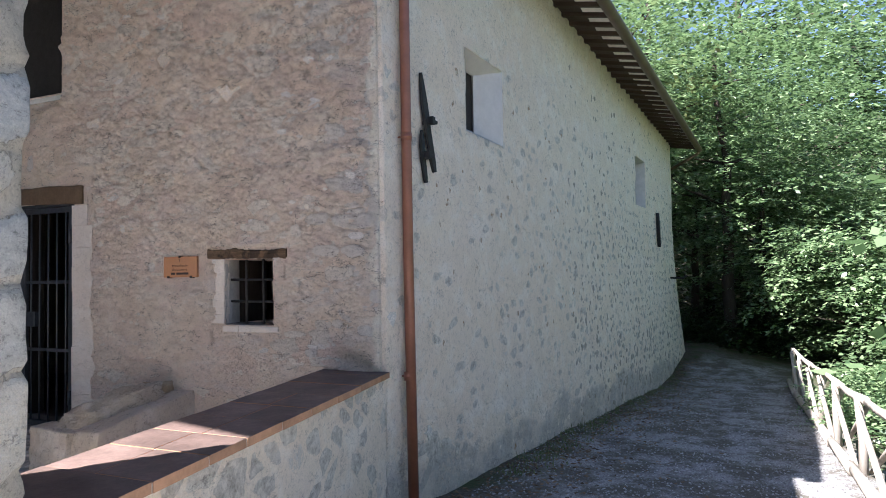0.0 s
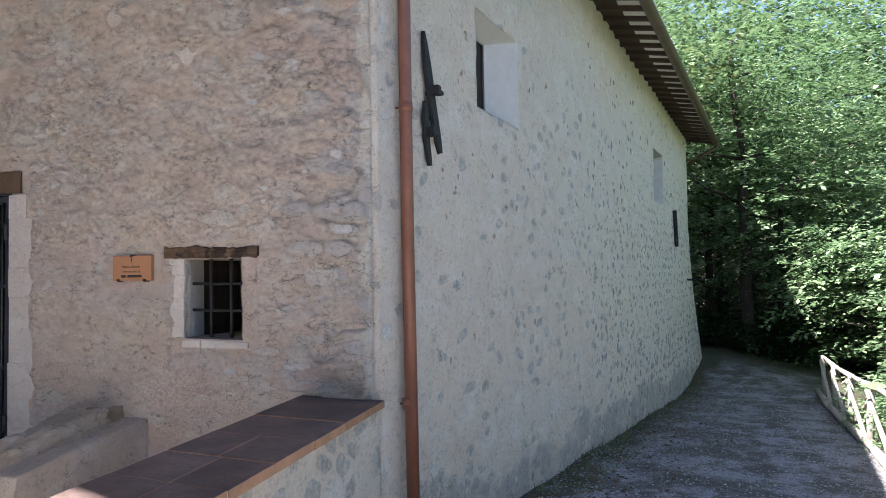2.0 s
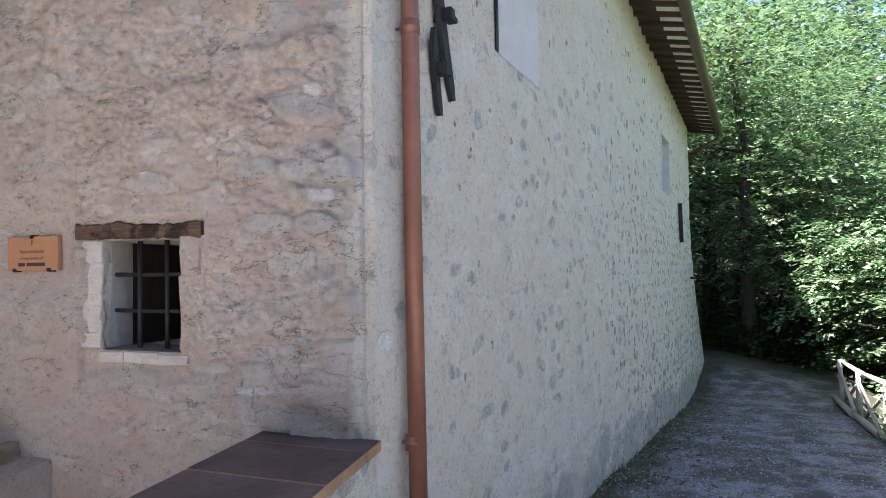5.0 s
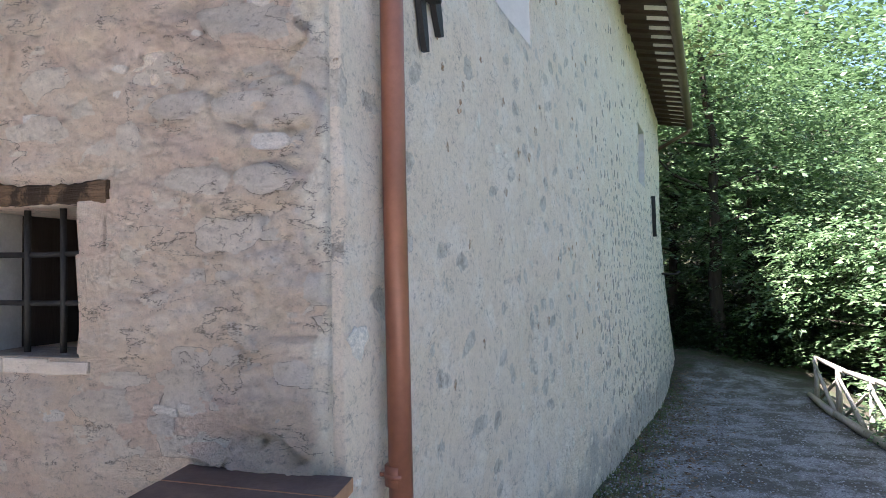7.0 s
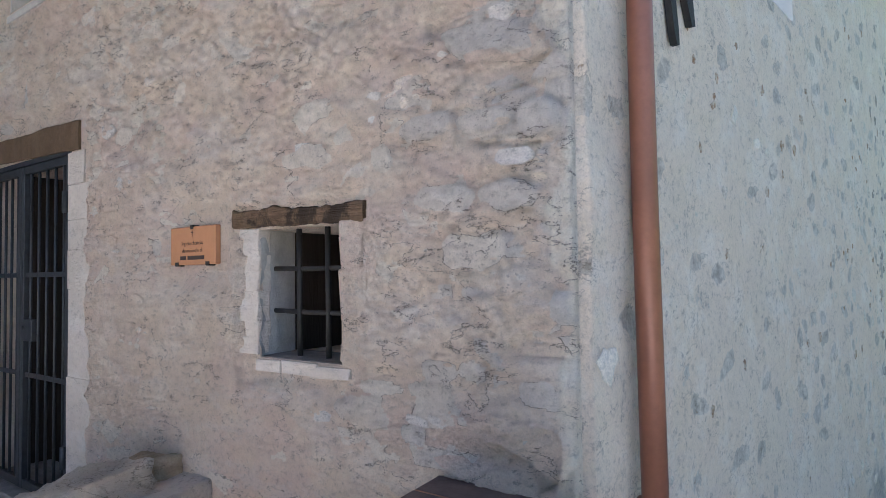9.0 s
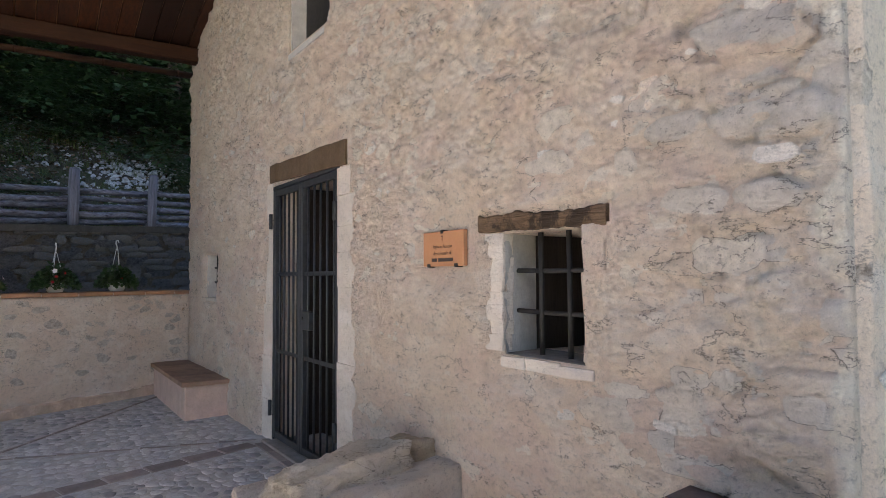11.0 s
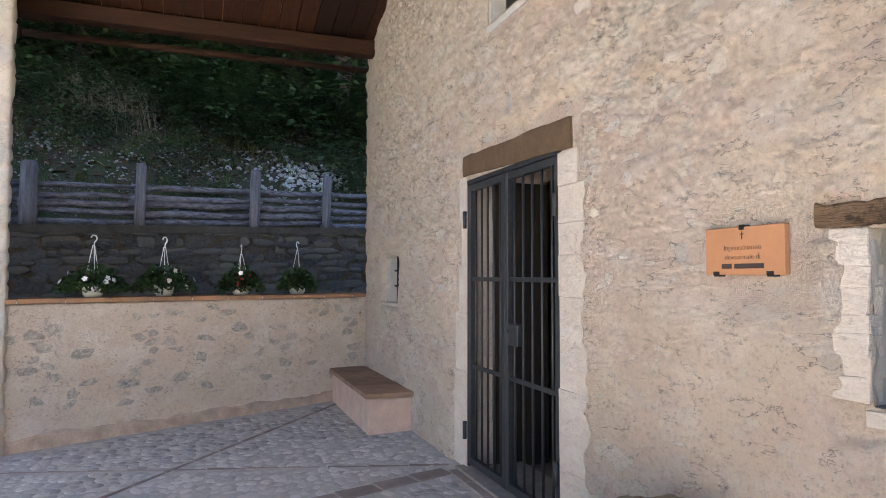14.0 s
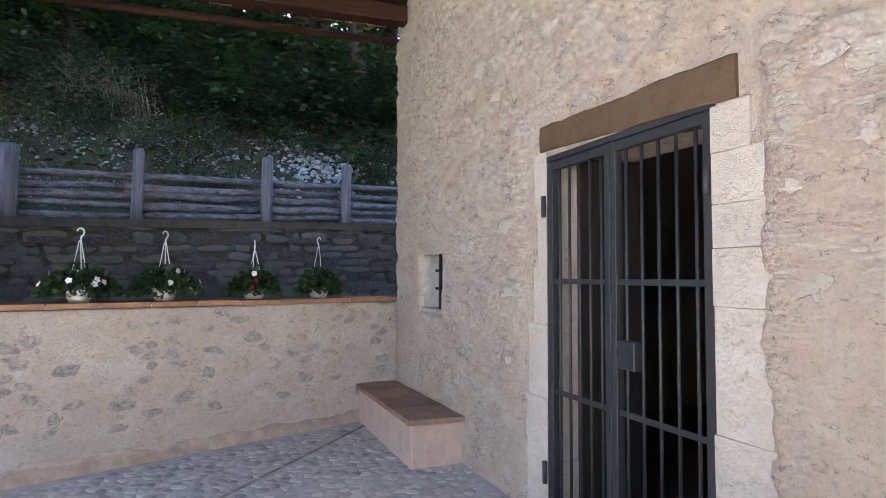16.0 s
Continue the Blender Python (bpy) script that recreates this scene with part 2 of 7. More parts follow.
def plaster(name, base, warm, pale, stone_a, stone_b, dark=0.5, rust=0.0, fine=1.0, flat=1.7, gap=0.5, smudge=1.3, dirt_shade=1.0, grey=(0.5, 0.5, 0.5), drift=0.0):
    """Lime plaster dragged thinly over rubble: plaster and stone tones, flakes, cracks, stains and sand grain."""
    k = Mat(name, 0.93, 0, 0.15)
    wide = k.coords((1.0, 1.0, flat))
    big = k.noise(0.8, 5, 0.6)
    mid = k.noise(4.0, 8, 0.68, wide)
    flake = k.noise(22.0, 9, 0.74, wide, 0.2)
    sand = k.noise(55.0, 5, 0.8)
    grain = k.noise(170.0, 3, 0.8)
    c = k.mix(k.ramp(big, (0.35, 0.0), (0.65, 1.0)), base, warm)
    c = k.mix(k.ramp(mid, (0.50, 0.0), (0.60, 0.55)), c, pale)
    if drift:
        c = k.mix(k.ramp(k.noise(1.9, 6, 0.66, wide, 0.3), (0.50, 0.0), (0.62, drift)), c, (0.74, 0.565, 0.475))
        c = k.mix(k.ramp(k.noise(2.7, 7, 0.7, k.coords((0.9, 0.9, 2.4)), 0.3), (0.54, 0.0), (0.60, drift * 0.6)), c, (0.80, 0.745, 0.69))
    st = k.mix(k.attr("tone"), stone_a, stone_b)
    st = k.mix(k.ramp(flake, (0.45, 0.0), (0.60, 0.6)), st, pale)
    wob = k.math("MULTIPLY", k.math("SUBTRACT", flake, 0.5), smudge)
    shown = k.math("ADD", k.attr("stone"), wob)
    c = k.mix(k.ramp(shown, (0.44, 0.0), (0.53, 1.0)), c, st)
    c = k.mix(k.math("MULTIPLY", k.attr("patch"), k.ramp(flake, (0.40, 0.55), (0.56, 1.0))), c, grey)
    c = k.mix(k.attr("wrap"), c, k.mix(k.ramp(mid, (0.45, 0.0), (0.6, 1.0)), (0.90, 0.80, 0.65), (0.92, 0.86, 0.74)))
    # broken dark joints round the stones
    rim = k.ramp(k.math("ABSOLUTE", k.math("SUBTRACT", shown, 0.46)), (0.0, 1.0), (0.07, 0.0))
    rim = k.math("MULTIPLY", rim, k.ramp(k.noise(5.3, 5, 0.65), (0.515, 0.0), (0.55, gap)))
    c = k.mix(rim, c, tuple(x * 0.22 for x in base))
    # small dark pits
    spots = k.math("MULTIPLY", k.ramp(k.noise(38.0, 6, 0.75, wide, 0.2), (0.575, 0.0), (0.605, dark)), k.ramp(k.noise(6.5, 5, 0.7), (0.51, 0.0), (0.58, 1.0)))
    c = k.mix(spots, c, tuple(x * 0.26 for x in base))
    # hairline cracks, short and mostly level
    level = k.coords((1.0, 1.0, 2.6))
    ridge = k.math("ABSOLUTE", k.math("SUBTRACT", k.noise(3.6, 6, 0.6, level, 0.25), 0.5))
    crack = k.math("MULTIPLY", k.ramp(ridge, (0.0, 1.0), (0.008, 0.0)), k.ramp(k.noise(4.1, 4, 0.6), (0.505, 0.0), (0.54, gap)))
    c = k.mix(crack, c, tuple(x * 0.22 for x in base))
    if rust:
        rs = k.ramp(k.noise(6.5, 6, 0.7, dist=0.4), (0.665, 0.0), (0.73, rust))
        c = k.mix(rs, c, (0.36, 0.22, 0.11))
    # recesses darkened: dirt with relief shade painted in, and sand grain
    for n, low, lo, up in ((mid, 0.36, 0.93, 0.60), (flake, 0.36, 0.62, 0.435), (sand, 0.36, 0.72, 0.45), (grain, 0.38, 0.84, 0.60)):
        c = k.mix(1.0, c, k.ramp(n, (low, 1 - dirt_shade * (1 - lo)), (up, 1.0), (0.70, 1.05)), "MULTIPLY")
    k.color(c)
    k.bump(mid, 0.010 * fine, 0.5)
    k.bump(flake, 0.030 * fine, 1.0)
    k.bump(k.math("SUBTRACT", 1.0, rim), 0.008 * fine, 0.8)
    k.bump(k.math("SUBTRACT", 1.0, crack), 0.010 * fine, 0.8)
    k.bump(sand, 0.012 * fine, 1.0)
    k.bump(grain, 0.003 * fine, 1.0)
    return k.m


def solid(name, col, rough=0.6, metal=0.0, vary=0.15, scale=8.0, bump=0.002, spec=0.4, per_object=0.0, grain=(1, 1, 1)):
    """A worn plain surface with two scales of variation."""
    k = Mat(name, rough, metal, spec)
    vec = k.coords(grain)
    n1, n2 = k.noise(scale, 5, 0.65, vec), k.noise(scale * 7, 4, 0.7, vec)
    lo, hi = tuple(x * (1 - vary) for x in col), tuple(min(1, x * (1 + vary)) for x in col)
    c = k.mix(k.ramp(n1, (0.3, 0.0), (0.7, 1.0)), lo, hi)
    c = k.mix(k.ramp(n2, (0.4, 0.0), (0.8, 0.5)), c, tuple(x * (1 - 1.6 * vary) for x in col))
    if per_object:
        c = k.mix(k.random(), c, k.mix(1.0, c, (1 - per_object,) * 3, "MULTIPLY"))
    k.color(c)
    k.bump(n2, bump, 0.6)
    return k.m


def timber(name, col, dark, rough=0.75, scale=(2, 2, 14), per_object=0.5, along="x", pieces=False, blotch=0.0):
    """Weathered wood with grain along one axis."""
    k = Mat(name, rough, 0, 0.25)
    s = {"x": (1.2, 14, 14), "y": (14, 1.2, 14), "z": (14, 14, 1.2)}[along]
    vec = k.coords(s)
    g = k.noise(2.2, 7, 0.7, vec, 0.4)
    f = k.noise(9.0, 4, 0.7, vec)
    c = k.mix(k.ramp(g, (0.3, 0.0), (0.7, 1.0)), dark, col)
    c = k.mix(k.ramp(f, (0.55, 0.0), (0.75, 0.7)), c, tuple(x * 0.4 for x in dark))
    c = k.mix(k.math("MULTIPLY", k.island() if pieces else k.random(), per_object), c, dark)
    if blotch:
        c = k.mix(k.ramp(k.noise(7.0, 6, 0.7, dist=0.5), (0.50, 0.0), (0.58, blotch)), c, tuple(x * 0.5 for x in dark))
    k.color(c)
    k.bump(g, 0.006 + 0.012 * blotch, 0.8).bump(f, 0.002 + 0.004 * blotch, 0.7)
    return k.m


def leafy(name, low, high, trans=0.35):
    """Leaves: per-leaf tone, light through the blade."""
    k = Mat(name, 0.40, 0, 0.4)
    c = k.mix(k.island(), low, high)
    k.color(c)
    tr = k.t.nodes.new("ShaderNodeBsdfTranslucent")
    k.link(k.mix(0.5, c, (0.20, 0.34, 0.13)), tr.inputs["Color"])
    mx = k.t.nodes.new("ShaderNodeMixShader")
    mx.inputs[0].default_value = trans
    out = k.t.nodes["Material Output"]
    k.link(k.b.outputs[0], mx.inputs[1])
    k.link(tr.outputs[0], mx.inputs[2])
    k.link(mx.outputs[0], out.inputs[0])
    return k.m


def stone_mat(name, a, b, c2, rough=0.9, smear=None):
    """Single stones: a tone of its own for each, mottled."""
    k = Mat(name, rough, 0, 0.25)
    c = k.ramp(k.random(), (0.0, a), (0.5, b), (1.0, c2))
    n = k.noise(18.0, 6, 0.7)
    c = k.mix(k.ramp(n, (0.35, 0.0), (0.7, 0.6)), c, tuple(min(1, x * 1.5) for x in b))
    if smear:
        w = k.t.nodes.new("ShaderNodeNewGeometry").outputs["Position"]
        c = k.mix(k.ramp(k.noise(34.0, 7, 0.78, w), (0.45, 0.0), (0.53, 0.9)), c, smear)
        c = k.mix(1.0, c, k.ramp(k.noise(90.0, 4, 0.8, w), (0.38, 0.74), (0.60, 1.06)), "MULTIPLY")
    k.color(c)
    k.bump(n, 0.008, 0.6).bump(k.noise(90.0, 3, 0.7), 0.002, 0.6)
    return k.m


M_FRONT = plaster("front_plaster", (0.80, 0.675, 0.54), (0.81, 0.655, 0.515), (0.86, 0.765, 0.645), (0.77, 0.675, 0.56), (0.85, 0.76, 0.645), 0.5, 0.0, 1.3, 1.7, 0.9, 0.8, 0.62, (0.62, 0.58, 0.55), 0.48)
M_SIDE = plaster("side_plaster", (0.92, 0.805, 0.655), (0.92, 0.78, 0.62), (0.93, 0.855, 0.745), (0.52, 0.46, 0.375), (0.68, 0.61, 0.505), 0.45, 0.9, 0.9, 1.1, 0.5, 1.6, 0.7, (0.44, 0.415, 0.37))
M_PARAPET = plaster("parapet_plaster", (0.77, 0.66, 0.55), (0.78, 0.64, 0.505), (0.85, 0.77, 0.67), (0.41, 0.365, 0.305), (0.54, 0.475, 0.40), 0.75, 0.8, 0.9, 1.4, 0.7, 2.2, 0.55)
M_PILLAR = plaster("pillar_stone", (0.64, 0.58, 0.48), (0.66, 0.58, 0.46), (0.76, 0.73, 0.67), (0.54, 0.55, 0.54), (0.76, 0.69, 0.57), 0.6, 0.2, 1.0, 1.4, 0.6, 1.0)
M_JAMB = plaster("whitewashed_block", (0.70, 0.625, 0.54), (0.69, 0.60, 0.505), (0.75, 0.69, 0.615), (0.60, 0.56, 0.50), (0.70, 0.66, 0.60), 0.25, 0.0, 0.5, 1.6, 0.35, 1.3, 0.28)
M_WHITE = solid("white_limewash", (0.56, 0.525, 0.485), 0.9, 0, 0.08, 9, 0.004, 0.15)
M_WHITEWASH = solid("whitewash", (0.58, 0.55, 0.50), 0.9, 0, 0.16, 14, 0.008, 0.2, 0.15)
M_INSIDE = solid("inside_plaster", (0.30, 0.27, 0.23), 0.95, 0, 0.2, 3, 0.004, 0.1)
M_TERRACOTTA = solid("terracotta_tile", (0.46, 0.25, 0.14), 0.75, 0, 0.22, 10, 0.003, 0.35, 0.35)
M_CAPTOP = solid("weathered_terracotta", (0.185, 0.128, 0.105), 0.55, 0, 0.40, 5, 0.003, 0.3, 0.45)
M_DARKSILL = solid("dark_sill", (0.20, 0.18, 0.155), 0.9, 0, 0.3, 18, 0.006, 0.2)
M_MORTAR = solid("mortar", (0.58, 0.53, 0.46), 0.95, 0, 0.2, 14, 0.004, 0.1)
M_COPPER = solid("brown_painted_pipe", (0.24, 0.095, 0.055), 0.40, 0.2, 0.18, 5, 0.0006, 0.5)
M_GUTTER = solid("dark_brown_gutter", (0.13, 0.09, 0.055), 0.45, 0.2, 0.25, 5, 0.0006, 0.5)
M_IRON = solid("dark_grey_iron", (0.046, 0.049, 0.053), 0.55, 0.4, 0.25, 25, 0.0008, 0.5)
M_BLACKIRON = solid("black_iron", (0.03, 0.028, 0.026), 0.7, 0.3, 0.3, 20, 0.002, 0.4)
M_LINTEL = timber("old_oak", (0.24, 0.155, 0.09), (0.05, 0.032, 0.02), blotch=0.9)
M_DOORLINTEL = solid("brown_painted_lintel", (0.125, 0.083, 0.05), 0.8, 0, 0.25, 6, 0.004, 0.2)
M_BEAM = timber("red_brown_beam", (0.075, 0.027, 0.011), (0.022, 0.010, 0.006), 0.7, along="y")
M_BOARD = timber("dark_roof_board", (0.105, 0.034, 0.012), (0.012, 0.006, 0.004), 0.75, per_object=0.9, pieces=True)
M_RAFTER = timber("rafter_wood", (0.09, 0.06, 0.042), (0.04, 0.028, 0.02), 0.8, per_object=0.6)
M_PIANELLA = solid("pale_eave_tile", (0.86, 0.80, 0.72), 0.9, 0, 0.12, 8, 0.002, 0.2, 0.3)
M_LOG = timber("grey_log", (0.36, 0.37, 0.44), (0.034, 0.032, 0.038), 0.85, per_object=0.35, along="y")
M_POSTWOOD = timber("grey_post", (0.26, 0.265, 0.315), (0.075, 0.070, 0.075), 0.85, per_object=0.3, along="z")
M_FENCE = timber("bleached_pole", (0.54, 0.49, 0.42), (0.27, 0.23, 0.185), 0.85, per_object=0.4, along="z")
M_BARK = timber("bark", (0.095, 0.075, 0.058), (0.035, 0.027, 0.021), 0.95, per_object=0.4, along="z")
M_LEAF = leafy("beech_leaf", (0.028, 0.062, 0.024), (0.245, 0.34, 0.165), 0.31)
# Dark leaf green, lowered further to hold the woodland shade.
M_LEAFSHADE = leafy("shade_dark_leaf", (0.016, 0.038, 0.012), (0.042, 0.08, 0.024), 0.15)
M_STONE_SIDE = stone_mat("side_stone", (0.66, 0.575, 0.46), (0.74, 0.66, 0.545), (0.54, 0.41, 0.285), smear=(0.88, 0.79, 0.66))
M_STONE_FRONT = stone_mat("front_stone", (0.58, 0.53, 0.47), (0.54, 0.49, 0.44), (0.52, 0.43, 0.35), smear=(0.64, 0.545, 0.43))
# Retaining stones are coloured darker for the shade on that wall.
M_STONE_RET = stone_mat("shaded_retaining_stone", (0.105, 0.108, 0.118), (0.15, 0.15, 0.155), (0.165, 0.14, 0.105), smear=(0.15, 0.14, 0.125))
M_COBBLE = stone_mat("cobble", (0.26, 0.25, 0.235), (0.42, 0.40, 0.37), (0.54, 0.51, 0.46))
M_ROCK = plaster("tan_rock", (0.62, 0.54, 0.43), (0.56, 0.46, 0.32), (0.74, 0.68, 0.59), (0.46, 0.39, 0.30), (0.56, 0.49, 0.39), 0.6, 0.5, 1.0, 1.6, 0.8, 1.3, 0.6)
M_KNEELBASE = plaster("sandy_masonry", (0.62, 0.54, 0.44), (0.58, 0.49, 0.38), (0.72, 0.66, 0.57), (0.46, 0.39, 0.30), (0.56, 0.49, 0.39), 0.7, 0.2, 0.8, 1.0, 0.6, 1.3, 0.6)
M_BROWNROCK = plaster("brown_rock", (0.40, 0.31, 0.20), (0.42, 0.32, 0.20), (0.50, 0.41, 0.30), (0.28, 0.22, 0.15), (0.4, 0.3, 0.2), 0.5, 0.2, 0.6, 1.4, 0.6)
M_PLAQUE = solid("orange_ceramic", (0.42, 0.205, 0.10), 0.6, 0, 0.08, 6, 0.0006, 0.4)
M_INK = solid("dark_lettering", (0.05, 0.035, 0.03), 0.8, 0, 0.1)
M_POT = solid("white_plastic_pot", (0.72, 0.70, 0.66), 0.5, 0, 0.05)
M_HANGER = solid("white_plastic_hanger", (0.70, 0.70, 0.68), 0.5, 0, 0.05)
M_PETAL = solid("white_petal", (0.80, 0.72, 0.74), 0.7, 0, 0.1)
M_PETALRED = solid("red_petal", (0.45, 0.03, 0.03), 0.7, 0, 0.1)


def ground_mat():
    k = Mat("gravel_and_earth", 0.95, 0, 0.2)
    peb = k.voronoi(38.0)
    n = k.noise(2.3, 9, 0.74)
    g = k.noise(55.0, 5, 0.75)
    # Court gravel is made very pale to bounce light onto the front wall.
    pale = k.mix(k.ramp(g, (0.35, 0.0), (0.68, 1.0)), (0.72, 0.69, 0.64), (0.88, 0.86, 0.81))
    grey = k.mix(k.ramp(g, (0.35, 0.0), (0.70, 1.0)), (0.125, 0.12, 0.118), (0.47, 0.465, 0.46))
    grey = k.mix(k.ramp(n, (0.42, 0.0), (0.55, 0.85)), grey, (0.085, 0.074, 0.052))
    gravel = k.mix(k.attr("court_bounce"), grey, pale)
    earth = k.mix(k.ramp(g, (0.4, 0.0), (0.7, 1.0)), (0.05, 0.040, 0.028), (0.15, 0.125, 0.09))
    earth = k.mix(k.ramp(k.noise(2.6, 5, 0.6), (0.45, 0.0), (0.6, 0.8)), earth, (0.045, 0.065, 0.022))
    k.color(k.mix(k.attr("earth"), gravel, earth))
    k.bump(peb, 0.02, 0.6).bump(g, 0.012, 0.7)
    return k.m


M_GROUND = ground_mat()

# ------------------------------------------------------------ the plan
FRONT_Y = 3.950            # face of the front wall
LEFT_X = -9.42             # its far end
CORNER_X = -2.169          # its corner with the side wall
FAR_Y = 16.9               # far end of the side wall
RIDGE_X, RIDGE_Z = -4.5, 5.08


def side_x(y):
    return CORNER_X + 0.078 * (y - FRONT_Y)


def near_out(y):
    return -2.10 + 0.155 * (3.9 - y)


def far_in(y):
    return -8.13 - 0.345 * y


def rise(y):
    """How the retaining wall, its fence and the bank climb along the porch."""
    return 0.036 * (min(max(y, -3.0), 7.0) - 2.4)


def floor_z(y):
    return -0.13 + 0.03 * y


def soffit(x):
    """Underside of the roof."""
    return RIDGE_Z + 0.25 * (x - RIDGE_X) if x < RIDGE_X else RIDGE_Z - 0.18 * (x - RIDGE_X)


def ground_z(x, y):
    path = -0.10 - 0.065 * max(min(y, 13.5), -2.0)
    bank = 0.0
    if y > 13.5:
        bank = 0.36 * float(smooth01(y, 14.0, 18.0)) * float(1 - smooth01(x, -0.8, 1.6)) - 0.10 * max(0.0, y - 19.0)
    z = path + max(bank, -2.5)
    if x > 1.35:
        z -= 1.9 * float(smooth01(x, 1.35, 5.0)) + 0.25 * min(max(0.0, x - 5), 12)
    if x < -9.9:
        e = -9.95 - 0.31 * y - x
        if e > 0.35:
            z = max(z, 1.80 + rise(y) + 0.75 * min(e - 0.35, 14.0) ** 0.92 * (0.35 + 0.65 * float(smooth01(e, 0.8, 2.2))))
    d = math.hypot(x, y)
    if x > -9 and y > 0 and d > 26:
        z += 0.42 * (d - 26)
    return z + 0.035 * fnoise(x * 0.8, y * 0.8, 0, 3) * (1 if abs(x) < 9 else 4)


# ------------------------------------------------------------ ground
gx = lines(-60, -18, 3.5) + lines(-17.5, -9, 0.4) + lines(-8.5, -3, 1.0) + lines(-2.6, 2.6, 0.13) + lines(2.9, 8, 0.5) + lines(9, 75, 4.0)
gy = lines(-60, -8, 4.0) + lines(-7, 2.0, 0.5) + lines(2.2, 18.5, 0.13) + lines(19, 28, 0.6) + lines(30, 90, 4.0)
gv, ge = [], []
for x in gx:
    for y in gy:
        z = ground_z(x, y)
        if -9.6 < x < -2.3 and y > 0.4 and y < 17:
            z = -0.6
        edge = abs(x - side_x(y)) if y > FRONT_Y else 9
        e = max(float(smooth01(x, 0.85, 1.7)), float(smooth01(y, 15.6, 17.6)), 0.95 * float(1 - smooth01(edge + 0.28 * fnoise(x * 2, y * 2) - 0.018 * max(0.0, y - FRONT_Y), 0.12, 0.50)), float(smooth01(-x, 10, 10.4)))
        gv.append((x, y, z))
        ge.append(e)
gf = [(i * len(gy) + j, (i + 1) * len(gy) + j, (i + 1) * len(gy) + j + 1, i * len(gy) + j + 1) for i in range(len(gx) - 1) for j in range(len(gy) - 1)]
me = mesh_of("ground", gv, gf, True)
me.attributes.new("earth", "FLOAT", "POINT").data.foreach_set("value", np.array(ge, np.float32))
# The unseen west of the court stays darker so it bounces less light.
me.attributes.new("court_bounce", "FLOAT", "POINT").data.foreach_set("value", np.array([float(1 - smooth01(y + 0.4 * math.sin(x * 2), 2.4, 4.2)) * float(smooth01(x, -6.0, -3.6)) for x, y, z in gv], np.float32))
ground = part("ground", me, M_GROUND)
tagged(ground, "sloping gravel path with earth and leaf litter banks", "ground", kind="structure")


# ------------------------------------------------------------ front wall
def terrace(n, steps, soft):
    """Flaked layers: a height that climbs in small steps."""
    t = n * steps
    f = t - np.floor(t)
    return (np.floor(t) + smooth01(f, 0.5 - soft, 0.5 + soft)) / steps


# stones that stand out in the front wall: place, half width, half height, how proud, how grey
KEY_STONES = ((-3.215, 1.699, 0.125, 0.045, 0.016, 0.0), (-2.880, 1.669, 0.045, 0.050, 0.012, 0.1), (-2.504, 1.331, 0.110, 0.055, 0.010, 0.1),
              (-2.607, 1.507, 0.130, 0.050, 0.022, 0.5), (-2.375, 1.495, 0.110, 0.060, 0.026, 0.55), (-2.670, 1.733, 0.120, 0.040, 0.020, 0.7),
              (-2.460, 1.716, 0.090, 0.040, 0.022, 0.6), (-2.270, 1.700, 0.070, 0.055, 0.026, 0.75), (-2.264, 0.952, 0.065, 0.050, 0.018, 0.6),
              (-2.752, 0.774, 0.050, 0.040, 0.012, 0.8), (-2.636, 0.975, 0.065, 0.032, 0.014, 0.5), (-5.735, 2.369, 0.055, 0.075, 0.008, 0.9),
              (-6.114, 2.234, 0.120, 0.035, 0.012, 0.6), (-4.269, 2.526, 0.075, 0.030, -0.018, 0.7), (-4.298, 1.417, 0.030, 0.038, -0.012, 0.7))



